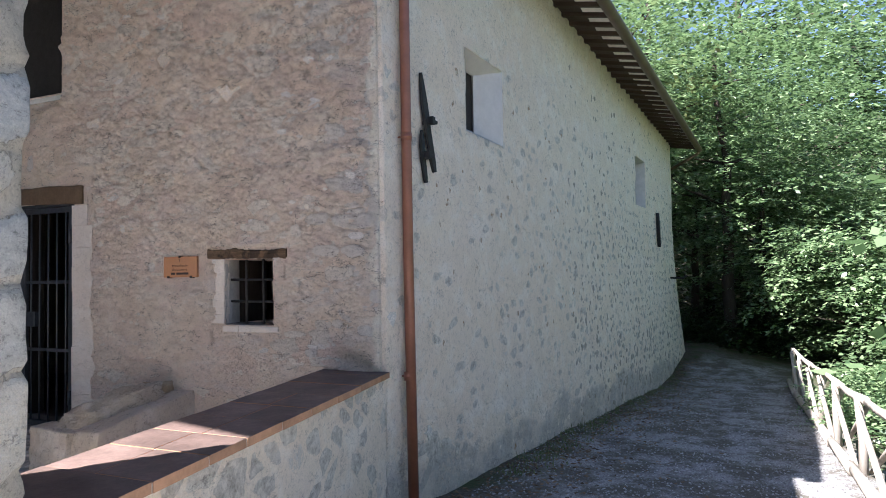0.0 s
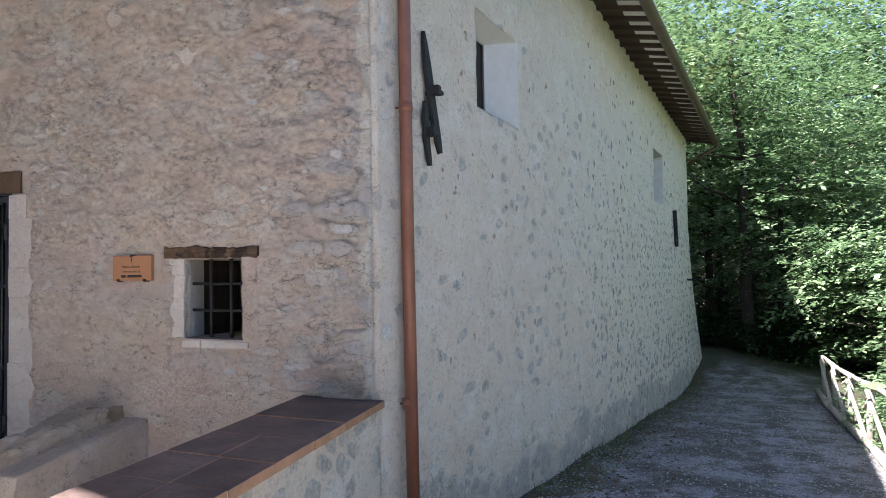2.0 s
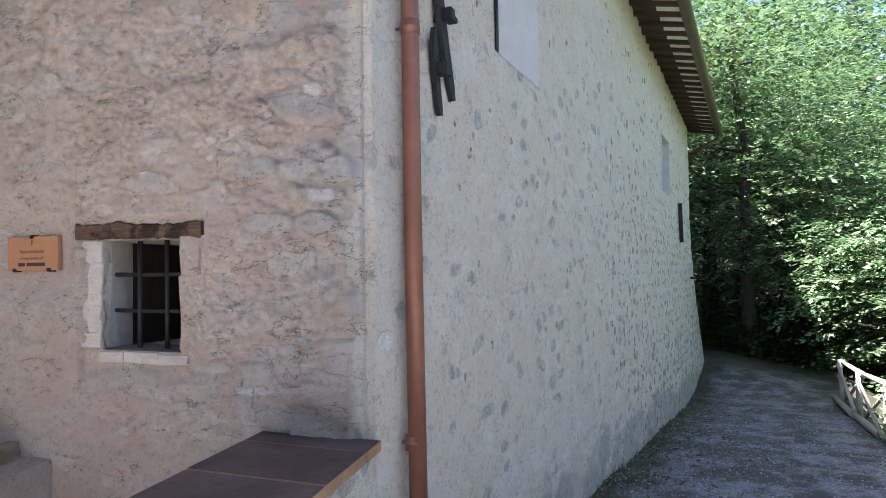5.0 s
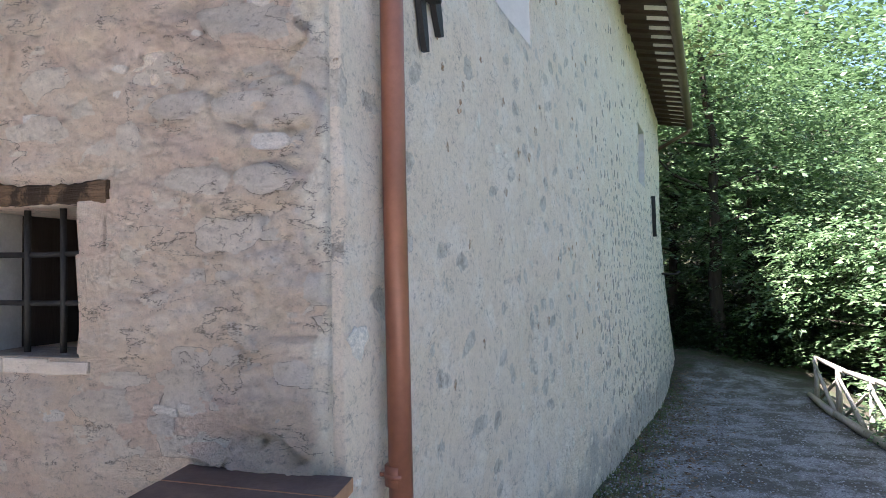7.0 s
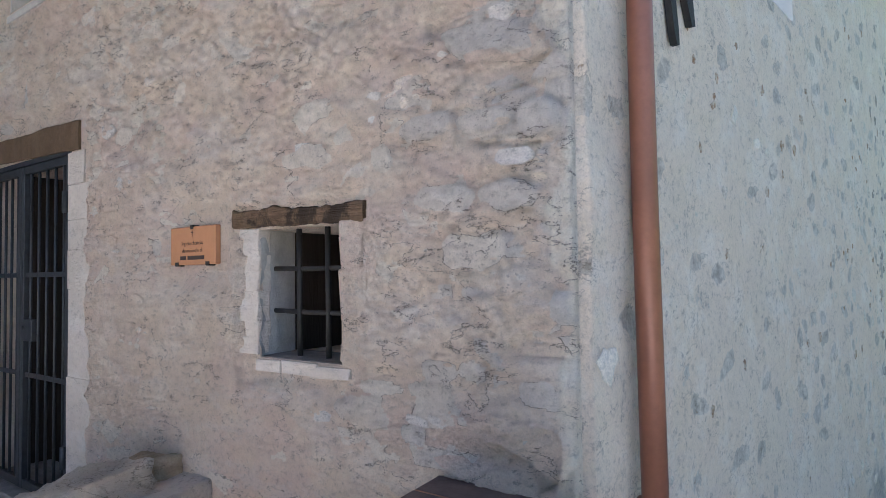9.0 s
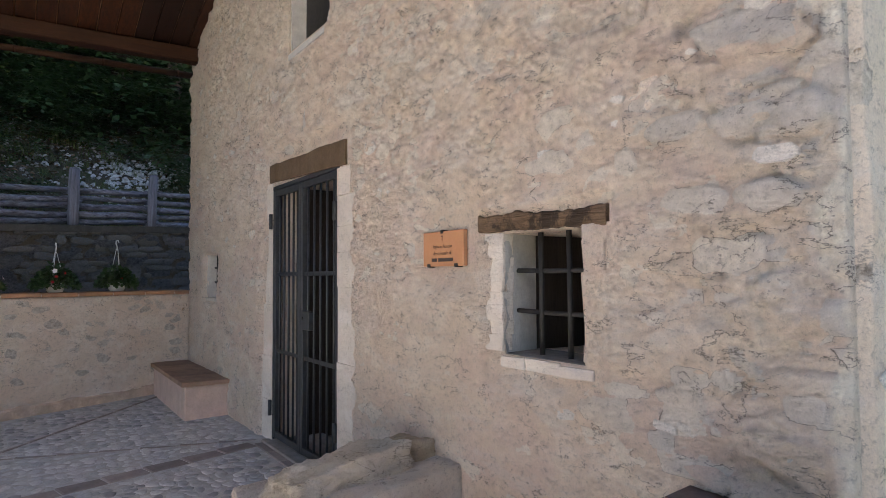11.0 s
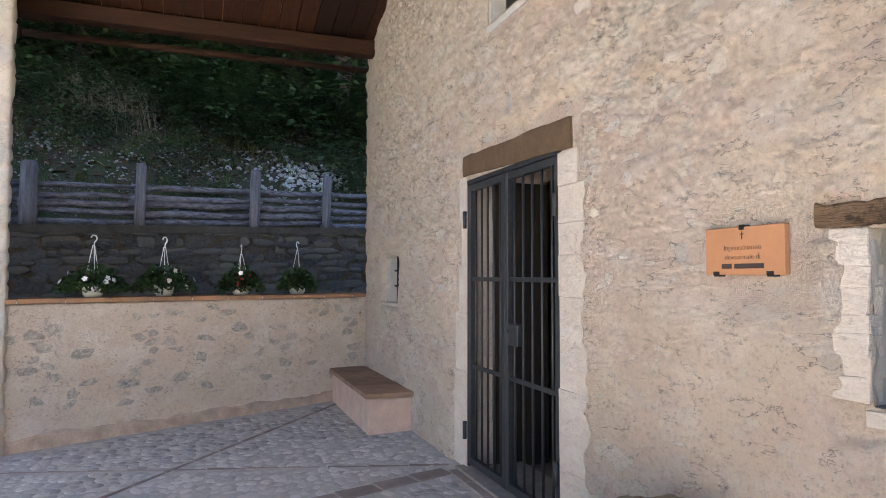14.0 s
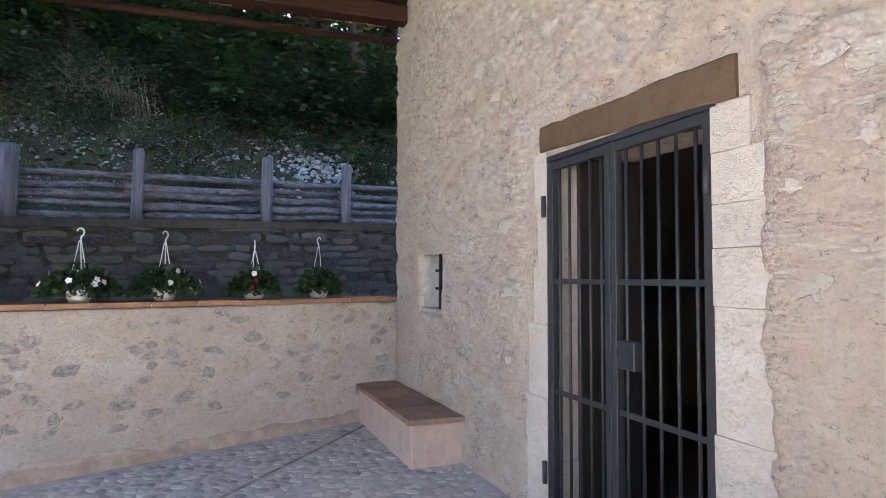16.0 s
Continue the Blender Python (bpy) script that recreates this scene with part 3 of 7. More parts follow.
def relief_front(U, V):
    """Rubble under lime plaster: tilted stone faces with sunk joints, and a torn coat of plaster lying over most of them."""
    wu = U + 0.09 * grid_noise(U, V, 0.26, 91, 3)
    wv = V + 0.050 * grid_noise(U, V, 0.26, 92, 3)
    rough = grid_noise(U, V * 1.3, 0.12, 21, 5)
    sandy = grid_noise(U, V, 0.035, 25, 2)
    quoin = smooth01(U, CORNER_X - 1.0, CORNER_X - 0.1)
    high = smooth01(V + 0.5 * grid_noise(U, V, 0.8, 95, 2), 1.3, 2.3)
    bare = np.clip(0.25 + 0.40 * high + 0.50 * quoin + 0.9 * grid_noise(U, V, 0.75, 5, 3), 0.0, 1.2)
    bare = bare * (0.35 + 0.65 * smooth01(U, -7.4, -5.0))
    stone = np.full(U.shape, -0.06)
    tone = np.zeros(U.shape)
    for cw, ch, seed, size in ((0.31, 0.125, 3, 1.0), (0.17, 0.072, 8, 0.7)):
        e, r, ou, ov = cells(wu + seed, wv, cw, ch, seed)
        tu, tv = (r * 13.7) % 1 - 0.5, (r * 29.3) % 1 - 0.5
        face = size * (0.040 * ((r * 7.1) % 1 - 0.5) + 0.070 * tu * ou + 0.070 * tv * ov + 0.030 * rough)
        face = face - 0.05 * (1 - smooth01(e, 0.0, 0.30)) - 0.04 * (r < 0.35)
        tone = np.where(face > stone, r, tone)
        stone = np.maximum(stone, face)
    field = grid_noise(wu, wv * 2.0, 0.34, 24, 4) + 0.5
    lay = terrace(field, 7, 0.06)
    # cracks that open along the torn edges, here and there
    groove = (1 - smooth01(abs(field * 7 % 1.0 - 0.46), 0.02, 0.09)) * smooth01(grid_noise(U, V, 0.22, 96, 3) + 0.10 * bare, 0.02, 0.10)
    lay2 = terrace(grid_noise(wu + 5, wv * 1.7, 0.13, 28, 3) + 0.5, 5, 0.08)
    coat = 0.014 - 0.030 * (bare - 0.45) + 0.016 * grid_noise(U, V, 1.4, 1) + (0.030 + 0.095 * bare) * (lay - 0.5) + (0.022 + 0.060 * bare) * (lay2 - 0.5) + (0.020 + 0.030 * bare) * rough
    diff = stone - coat
    s = smooth01(diff, -0.003, 0.004)
    H = 0.022 + coat + np.where(diff > 0, diff * 0.9, 0.0) + 0.011 * sandy - (0.006 + 0.010 * high) * groove
    H = 0.022 + (H - 0.022) * (0.62 + 0.38 * np.maximum(high, quoin))
    patch = s * quoin * 0.45 * (tone > 0.35)
    wrap = smooth01(U - (CORNER_X - 0.055 + 0.17 * grid_noise(U, V, 0.20, 97, 4)), 0.0, 0.012)
    for a, c, w, h, up, grey in KEY_STONES:
        far = ((abs(wu - a) / w) ** 2.6 + (abs(wv - c) / h) ** 2.6) ** (1 / 2.6) + 0.55 * rough + 0.5 * grid_noise(U, V, 0.07, 98, 2)
        k = 1 - smooth01(far, 0.84, 1.06)
        rim = 1 - smooth01(abs(far - 1.06), 0.0, 0.12)
        H = H * (1 - k) + k * (0.022 + up + 0.020 * rough) - 0.008 * rim
        s, patch = np.maximum(s, k * 0.9), np.maximum(patch * (1 - k), k * grey * 0.7)
    for a, c, d, f, soft, wide in ((-6.50, -5.215, -0.4, 2.0, 0.26, 0.03), (-6.56, -5.09, 2.0, 2.15, 0.02, 0.03), (-3.53, -3.07, 0.958, 1.455, 0.10, 0.03), (-3.68, -2.955, 1.46, 1.52, 0.02, 0.03),
                             (-6.14, -5.37, 2.9, 4.4, 0.03, 0.03), (-8.66, -8.19, 1.05, 1.515, 0.03, 0.03), (-4.14, -3.78, 1.32, 1.495, 0.01, 0.16)):
        far = np.maximum(np.maximum(a - U, U - c), np.maximum(d - V, V - f))
        calm = 1 - smooth01(far + (0.32 if soft < 0.2 else 0.11) * soft / 0.27 * rough, soft * 0.85, soft + wide)
        H = H * (1 - calm) + calm * np.clip(0.002 + 0.006 * rough, 0.001, 0.004)
    H = np.maximum(H, 0.001)
    H = H * (1 - 0.5 * wrap)
    return H, s * 0.8, (tone * 7.3) % 1.0, patch * (1 - wrap), wrap


WINDOW = (-3.53, -3.07, 0.958, 1.455)
DOOR = (-6.50, -5.215, -0.05, 2.00)
NICHE = (-8.66, -8.19, 1.05, 1.515)
HIGH_WINDOW = (-6.14, -5.37, 2.985, 4.30)
holes = [WINDOW, DOOR, NICHE, HIGH_WINDOW]
stops = [h for q in holes for h in q[:2]]
us = lines(LEFT_X, -5.215, 0.018, stops)[:-1] + lines(-5.215, CORNER_X - 0.008, 0.0092, stops)
stops = [h for q in holes for h in q[2:]]
vs = lines(-0.20, 2.98, 0.0092, stops)[:-1] + lines(2.98, 5.1, 0.017, stops)
wall_front = rubble_wall("wall_front", M_FRONT, us, vs, holes,
                         lambda u, v, h: (u, FRONT_Y - h, v),
                         lambda u, v: (u - (0.115 if abs(u - WINDOW[0]) < 0.001 and WINDOW[2] - 0.01 < v < WINDOW[3] + 0.01 else 0), FRONT_Y + 0.55, v),
                         relief_front, keep=lambda u, v: v < soffit(u) + 0.05 and v < 4.75)
tagged(wall_front, "chapel front wall of rubble dragged over with warm lime plaster", "wall", kind="structure")


# ------------------------------------------------------------ side wall
def side_place(u, v, h):
    flare = 0.019 * (u - FRONT_Y) * (max(0.0, (2.2 - v) / 3.2)) ** 1.4
    return (side_x(u) + h + flare, u, v)


def relief_side(U, V):
    wu = U + 0.10 * grid_noise(U, V, 0.25, 93, 3)
    wv = V + 0.08 * grid_noise(U, V, 0.25, 94, 3)
    e, r = cells(wu, wv, 0.20, 0.12, 11)[:2]
    dens = smooth01(U, 4.5, 8.5) * 0.22
    s = smooth01(e, 0.15, 0.55) * (r > 0.72 - dens) * smooth01(3.7 - V + 3 * grid_noise(U, V, 1.2, 9), 0, 1.4)
    low = smooth01(0.42 - (V + 0.10 + 0.065 * U) + 0.9 * grid_noise(U, V, 0.8, 4), -0.1, 0.4)
    H = 0.018 + 0.03 * grid_noise(U, V, 1.6, 2) - 0.005 * s + 0.034 * grid_noise(U, V, 0.24, 31, 4) + 0.018 * low * (e - 0.3)
    strip = smooth01(0.40 - (V + 0.10 + 0.065 * U) + 0.55 * grid_noise(U, V, 0.7, 14, 4), -0.04, 0.10)
    strip = strip * (0.55 + 0.45 * smooth01(grid_noise(U, V, 0.16, 17, 4), -0.16, 0.02))
    return np.maximum(H, 0.0005), np.clip(s * (0.35 + 0.6 * ((r * 9.1) % 1.0)) + 0.75 * low * (r > 0.25), 0, 1) * (1 - 0.6 * strip), (r * 5.7) % 1.0, 0.85 * strip


SIDE_WINDOW = (5.30, 6.17, 2.57, 3.32)
SIDE_WINDOW_2 = (12.60, 13.55, 2.54, 3.46)
holes = [SIDE_WINDOW, SIDE_WINDOW_2]
us = lines(FRONT_Y + 0.012, 8.5, 0.024, [h for q in holes for h in q[:2]])[:-1] + lines(8.5, FAR_Y, 0.04, [h for q in holes for h in q[:2]])
vs = lines(-1.4, 4.82, 0.027, [h for q in holes for h in q[2:]])


def side_top(u):
    return 4.80 - 0.019 * (u - FRONT_Y)


wall_side = rubble_wall("wall_side", M_SIDE, us, vs, holes, side_place,
                        lambda u, v: (side_x(u) - 0.55, u, v), relief_side, keep=lambda u, v: v < side_top(u))
tagged(wall_side, "long chapel side wall in pale plaster with dark rubble stones showing", "wall", kind="structure")

# plain walls that close the chapel
for nm, pts in (("wall_back", [(LEFT_X, FAR_Y - 0.5), (side_x(FAR_Y) - 0.6, FAR_Y - 0.5), (side_x(FAR_Y) - 0.6, FAR_Y - 0.02), (LEFT_X, FAR_Y - 0.02)]),
                ("wall_far_side", [(LEFT_X + 0.02, FRONT_Y + 0.56), (LEFT_X + 0.55, FRONT_Y + 0.56), (LEFT_X + 0.55, FAR_Y - 0.52), (LEFT_X + 0.02, FAR_Y - 0.52)])):
    w = part(nm, prism(nm, pts, -1.4, 3.85 if nm == "wall_far_side" else 4.0), M_INSIDE)
    tagged(w, "plain plastered chapel wall", "wall", kind="structure")
w = part("floor_chapel", prism("floor_chapel", [(LEFT_X + 0.02, FRONT_Y + 0.02), (CORNER_X - 0.05, FRONT_Y + 0.02), (side_x(FAR_Y) - 0.4, FAR_Y - 0.04), (LEFT_X + 0.02, FAR_Y - 0.04)], -0.5, -0.03), M_CAPTOP)
tagged(w, "dark tiled chapel floor", "floor", kind="structure")


# ------------------------------------------------------------ roof
def roof_slab(name, x0, x1, y0, y1, t0, t1, mat, label, skew=0.0):
    """A sloping slab between two lines along the building; t0, t1: underside and top above the soffit plane."""
    pts = []
    for t in (t0, t1):
        for x, y in ((x0[0], y0), (x1[0], y0), (x1[1], y1), (x0[1], y1)):
            pts.append((x, y + (skew * (x - RIDGE_X) if y == y0 else 0), soffit(x) + t - 0.014 * max(0, y - FRONT_Y) * (x > RIDGE_X)))
    ob = part(name, mesh_of(name, pts, [(3, 2, 1, 0), (4, 5, 6, 7), (0, 1, 5, 4), (1, 2, 6, 5), (2, 3, 7, 6), (3, 0, 4, 7)]), mat)
    return tagged(ob, label, "roof", kind="structure")


EAVE_OFF = 0.59
PORCH_Y = -0.30
roof_slab("roof_porch_slope", (-9.62, -9.62), (RIDGE_X, RIDGE_X), PORCH_Y, FRONT_Y + 0.1, 0.07, 0.22, M_TERRACOTTA, "terracotta covered porch roof slope", -0.10)
roof_slab("roof_porch_slope_right", (RIDGE_X, RIDGE_X), (-1.78, -1.78), PORCH_Y, FRONT_Y - 0.6, 0.07, 0.22, M_TERRACOTTA, "terracotta covered porch roof slope", -0.10)
roof_slab("roof_main_slope", (-9.62, -9.62), (RIDGE_X, RIDGE_X), FRONT_Y + 0.1, FAR_Y + 0.4, 0.07, 0.22, M_TERRACOTTA, "terracotta covered chapel roof slope")
roof_slab("roof_main_slope_right", (RIDGE_X, RIDGE_X), (side_x(3.3) + EAVE_OFF, side_x(FAR_Y + 0.4) + EAVE_OFF), FRONT_Y - 0.6, FAR_Y + 0.4, 0.13, 0.26, M_TERRACOTTA, "terracotta covered chapel roof slope")


def eave_z(x, y):
    return RIDGE_Z - 0.18 * (x - RIDGE_X) - 0.014 * max(0, y - FRONT_Y)


# rafters and pale tiles under the side eave; the inner half of each bay is dark
rafter_me = box("rafter", (0.92, 0.075, 0.06), (0.46, 0, 0), 0.006)
tile_me = box("eave_tile", (0.28, 0.262, 0.018), (0.43, 0, 0), 0.003)
inner_half_me = box("eave_board", (0.285, 0.262, 0.018), (0.145, 0, 0), 0.003)
eave = thing("eave", "projecting side eave of dark rafters with pale tiles between", "eave", kind="structure")
y = 3.45
k = 0
while y < FAR_Y + 0.35:
    x0 = side_x(y) - 0.30
    tilt = pose(x0, y, eave_z(x0, y) + 0.075, 0, math.degrees(math.atan(0.18)), 0)
    part("rafter", rafter_me, M_RAFTER, eave, "", tilt)
    part("eave_tile", tile_me, M_PIANELLA, eave, "", pose(side_x(y + 0.17) + 0.02, y + 0.17, eave_z(side_x(y) + 0.02, y) + 0.096, 0, math.degrees(math.atan(0.18)), 0))
    part("eave_board", inner_half_me, M_RAFTER, eave, "", pose(side_x(y + 0.17) + 0.02, y + 0.17, eave_z(side_x(y) + 0.02, y) + 0.096, 0, math.degrees(math.atan(0.18)), 0))
    y += 0.34
    k += 1
g0, g1 = 3.35, FAR_Y + 0.42
gp = [(side_x(y) + EAVE_OFF + 0.055, y, eave_z(side_x(y) + EAVE_OFF, y) + 0.06) for y in lines(g0, g1, 1.0)]
n = 14
gut_v, gut_f = [], []
for i, (x, y, z) in enumerate(gp):
    for r in (0.075, 0.069):
        for a in range(n):
            an = math.pi * (1 + a / (n - 1))
            gut_v.append((x + r * math.cos(an), y, z + r * math.sin(an) + 0.03))
for i in range(len(gp) - 1):
    a, b = i * 2 * n, (i + 1) * 2 * n
    for q in range(n - 1):
        gut_f.append((a + q, a + q + 1, b + q + 1, b + q))
        gut_f.append((a + n + q + 1, a + n + q, b + n + q, b + n + q + 1))
    gut_f.append((a, b, b + n, a + n))
    gut_f.append((a + n - 1, a + 2 * n - 1, b + 2 * n - 1, b + n - 1))
gutter = thing("gutter", "brown metal half-round eave gutter with a bent outlet", "gutter")
part("trough", mesh_of("trough", gut_v, gut_f, True), M_GUTTER, gutter)
ex, ey, ez = gp[-1]
part("outlet", tube("outlet", [(ex, ey - 0.1, ez - 0.02), (ex - 0.03, ey - 0.08, ez - 0.08), (ex - 0.30, ey - 0.05, ez - 0.22), (ex - 0.72, ey - 0.02, ez - 0.44)], 0.04, 10), M_GUTTER, gutter)

# porch boards, purlins and the outer gutter seen from below
porch_boards = thing("porch_ceiling", "sloping porch ceiling of dark red-brown boards", "ceiling", kind="structure")
bv, bf = [], []
y = PORCH_Y + 0.05
rng = random.Random(4)
while y < FRONT_Y + 0.02:
    w = 0.185
    drop = rng.uniform(0.0, 0.018) + (0.02 if rng.random() < 0.4 else 0.0)
    b0 = len(bv)
    for x in (max(-9.55, RIDGE_X - (y - PORCH_Y) / 0.10), RIDGE_X):
        for yy, zz in ((y, 0.066), (y + w - 0.012, 0.066), (y + w - 0.012, 0.045 - drop), (y, 0.045 - drop)):
            bv.append((x, min(yy, FRONT_Y + 0.05), soffit(x) + zz))
    bf += [(b0, b0 + 1, b0 + 5, b0 + 4), (b0 + 1, b0 + 2, b0 + 6, b0 + 5), (b0 + 2, b0 + 3, b0 + 7, b0 + 6), (b0 + 3, b0, b0 + 4, b0 + 7), (b0, b0 + 3, b0 + 2, b0 + 1), (b0 + 4, b0 + 5, b0 + 6, b0 + 7)]
    y += w
part("board", mesh_of("board", bv, bf), M_BOARD, porch_boards)
for nm, x, zoff, sz, lab in (("porch_beam", -9.20, -0.075, (0.17, 3.85, 0.16), "red-brown porch eave beam under the boards"),
                             ("porch_purlin", -7.75, -0.05, (0.16, 4.0, 0.15), "red-brown porch purlin under the boards"),
                             ("porch_purlin", -6.1, -0.05, (0.16, 4.0, 0.15), "red-brown porch purlin under the boards")):
    b = part(nm, box(nm, sz, (0, 0, 0), 0.012), M_BEAM, None, "", pose(x, FRONT_Y + 0.05 - sz[1] / 2, soffit(x) + zoff))
    tagged(b, lab, "beam", kind="structure")
pg = thing("porch_gutter", "brown metal gutter along the porch eave", "gutter")
part("trough", tube("trough", [(-9.66, 0.25, 3.74), (-9.66, 2.0, 3.74), (-9.66, 4.0, 3.74)], 0.038, 12), M_BEAM, pg)
for y in (0.45, 1.3, 2.15, 3.0, 3.8):
    part("strap", tube("strap", [(-9.66, y - 0.012, 3.74), (-9.66, y + 0.012, 3.74)], 0.042, 12), M_BEAM, pg)

# ------------------------------------------------------------ porch floor, parapets, pillars
M_FLOORMORTAR = solid("floor_mortar", (0.44, 0.41, 0.37), 0.95, 0, 0.25, 14, 0.004, 0.1)
fl = [(near_out(0.2) + 0.1, 0.0), (near_out(FRONT_Y) - 0.05, FRONT_Y - 0.001), (far_in(FRONT_Y) - 0.2, FRONT_Y - 0.001), (far_in(0.0) - 0.2, 0.0)]
me = mesh_of("floor_porch", [(x, y, floor_z(y) - 0.003) for x, y in fl] + [(x, y, -0.9) for x, y in fl], [(0, 1, 2, 3), (7, 6, 5, 4), (0, 4, 5, 1), (1, 5, 6, 2), (2, 6, 7, 3), (3, 7, 4, 0)])
floor_porch = part("floor_porch", me, M_FLOORMORTAR)
tagged(floor_porch, "porch floor of cobbles set in mortar", "floor", kind="structure")


def relief_patchy(U, V, cw, ch, seed, share):
    """Plaster with a share of the rubble left showing, flush or a little sunk, with open rims."""
    wu, wv = U + 0.08 * grid_noise(U, V, 0.18, seed + 1, 3), V + 0.06 * grid_noise(U, V, 0.18, seed + 2, 3)
    e, r, ou, ov = cells(wu, wv, cw, ch, seed)
    shown = (r > 1 - share) * 1.0
    s = smooth01(e, 0.10, 0.34) * shown
    rim = (1 - smooth01(abs(e - 0.16), 0.03, 0.14)) * shown * smooth01(grid_noise(U, V, 0.12, seed + 3, 2), -0.12, 0.1)
    face = 0.012 * ((r * 7.7) % 1 - 0.5) + 0.02 * ou * ((r * 13.1) % 1 - 0.5)
    H = 0.016 + 0.03 * grid_noise(U, V, 1.1, seed + 4) + 0.020 * grid_noise(U, V, 0.16, seed + 5, 4) + s * face - 0.009 * rim
    return np.maximum(H, 0.0005), s * (0.5 + 0.5 * ((r * 3.3) % 1)), (r * 6.1) % 1.0


def relief_parapet(U, V):
    H, s, t = relief_patchy(U, V, 0.15, 0.085, 19, 0.30)
    return H, s * smooth01(V, 0.10, 0.22), t


FAR_TOP, NEAR_TOP = 1.13, 0.66
wall_far_parapet = rubble_wall("wall_parapet_far", M_PARAPET, lines(0.45, FRONT_Y - 0.01, 0.016), lines(-0.3, FAR_TOP - 0.045, 0.016), [],
                               lambda u, v, h: (far_in(u) + h - 0.02, u, v), lambda u, v: (far_in(u) - 0.42, u, v), relief_parapet)
tagged(wall_far_parapet, "far porch parapet in stained plaster with stones showing", "wall", kind="structure")


bb_v, bb_f = [], []
for i, y in enumerate(lines(0.5, FRONT_Y - 0.01, 0.06)):
    top = floor_z(y) + 0.135 + 0.05 * fnoise(y * 2.3, 1.1, 0.0, 4)
    bb_v += [(far_in(y) + 0.016, y, -0.3), (far_in(y) + 0.008 + 0.004 * fnoise(y * 4, 2.2), y, top - 0.05), (far_in(y) - 0.030, y, top), (far_in(y) - 0.03, y, -0.3)]
    if i:
        b0 = 4 * i
        bb_f += [(b0 - 4 + q, b0 - 4 + (q + 1) % 4, b0 + (q + 1) % 4, b0 + q) for q in range(4)]
pb = part("baseboard_parapet", mesh_of("baseboard_parapet", bb_v, bb_f), solid("pink_mortar_band", (0.50, 0.39, 0.305), 0.95, 0, 0.25, 9, 0.012, 0.1))
tagged(pb, "pinkish mortar band along the foot of the far parapet", "baseboard", kind="structure")


def relief_near(U, V):
    return relief_patchy(U, V, 0.19, 0.14, 27, 0.55)


wall_near_parapet = rubble_wall("wall_parapet_near", M_SIDE, lines(-0.6, 0.9, 0.03)[:-1] + lines(0.9, FRONT_Y - 0.01, 0.014), lines(-0.9, NEAR_TOP - 0.04, 0.014), [],
                                lambda u, v, h: (near_out(u) - 0.045 + h, u, v), lambda u, v: (near_out(u) - 0.49, u, v), relief_near)
tagged(wall_near_parapet, "low porch parapet in pale plaster with rubble stones showing", "wall", kind="structure")


def cap_tiles(name, label, run, y0, y1, step, top, inner, outer):
    """Flat terracotta tiles on a parapet, laid across it in a row with thin joints."""
    cap = thing(name, label, "coping", kind="structure")
    rng = random.Random(len(label))
    y = y0
    near = name == "near_coping"
    while y < y1 - 0.02:
        ye = min(y + step * (rng.uniform(0.75, 1.1) if near else 1.0), y1)
        ye = y1 if y1 - ye < 0.12 else ye
        cuts = [outer, outer + (inner - outer) * rng.uniform(0.46, 0.56), inner] if near and rng.random() < 0.6 else [outer, inner]
        for a, b in zip(cuts, cuts[1:]):
            t = top + rng.uniform(-0.002, 0.002)
            lo, hi = (0.0025 if a != outer else 0.0), (0.0025 if b != inner else 0.0)
            pts = [(run(y) + a - lo, y + 0.003), (run(ye) + a - lo, ye - 0.003), (run(ye) + b + hi, ye - 0.003), (run(y) + b + hi, y + 0.003)]
            me = prism("tile", pts, t - 0.04, t, 0.004)
            me.materials.append(M_CAPTOP)
            me.materials.append(M_TERRACOTTA)
            for p in me.polygons:
                p.material_index = 0 if p.normal.z > 0.5 and near else 1
            part("tile", me, None, cap)
        y = ye
    j = [(run(y0) + outer - 0.004, y0), (run(y1) + outer - 0.004, y1), (run(y1) + inner + 0.012, y1), (run(y0) + inner + 0.012, y0)]
    part("bedding", prism("bedding", j, top - 0.038, top - (0.0045 if near else 0.016)), M_MORTAR, cap)
    return cap


cap_tiles("near_coping", "weathered brown terracotta coping of the low parapet", near_out, -0.6, FRONT_Y - 0.004, 0.33, NEAR_TOP, -0.53, 0.0)
cap_tiles("far_coping", "terracotta coping of the far parapet", far_in, 0.45, FRONT_Y - 0.004, 0.33, FAR_TOP, -0.46, 0.03)


def relief_pillar(U, V):
    e, r = cells(U, V, 0.40, 0.21, 33)[:2]
    s = smooth01(e, 0.05, 0.22)
    H = 0.010 + 0.022 * s + 0.026 * grid_noise(U, V, 0.2, 51, 4)
    return np.maximum(H, 0.0005), s * (0.3 + 0.6 * (r > 0.5)), (r * 3.3) % 1.0


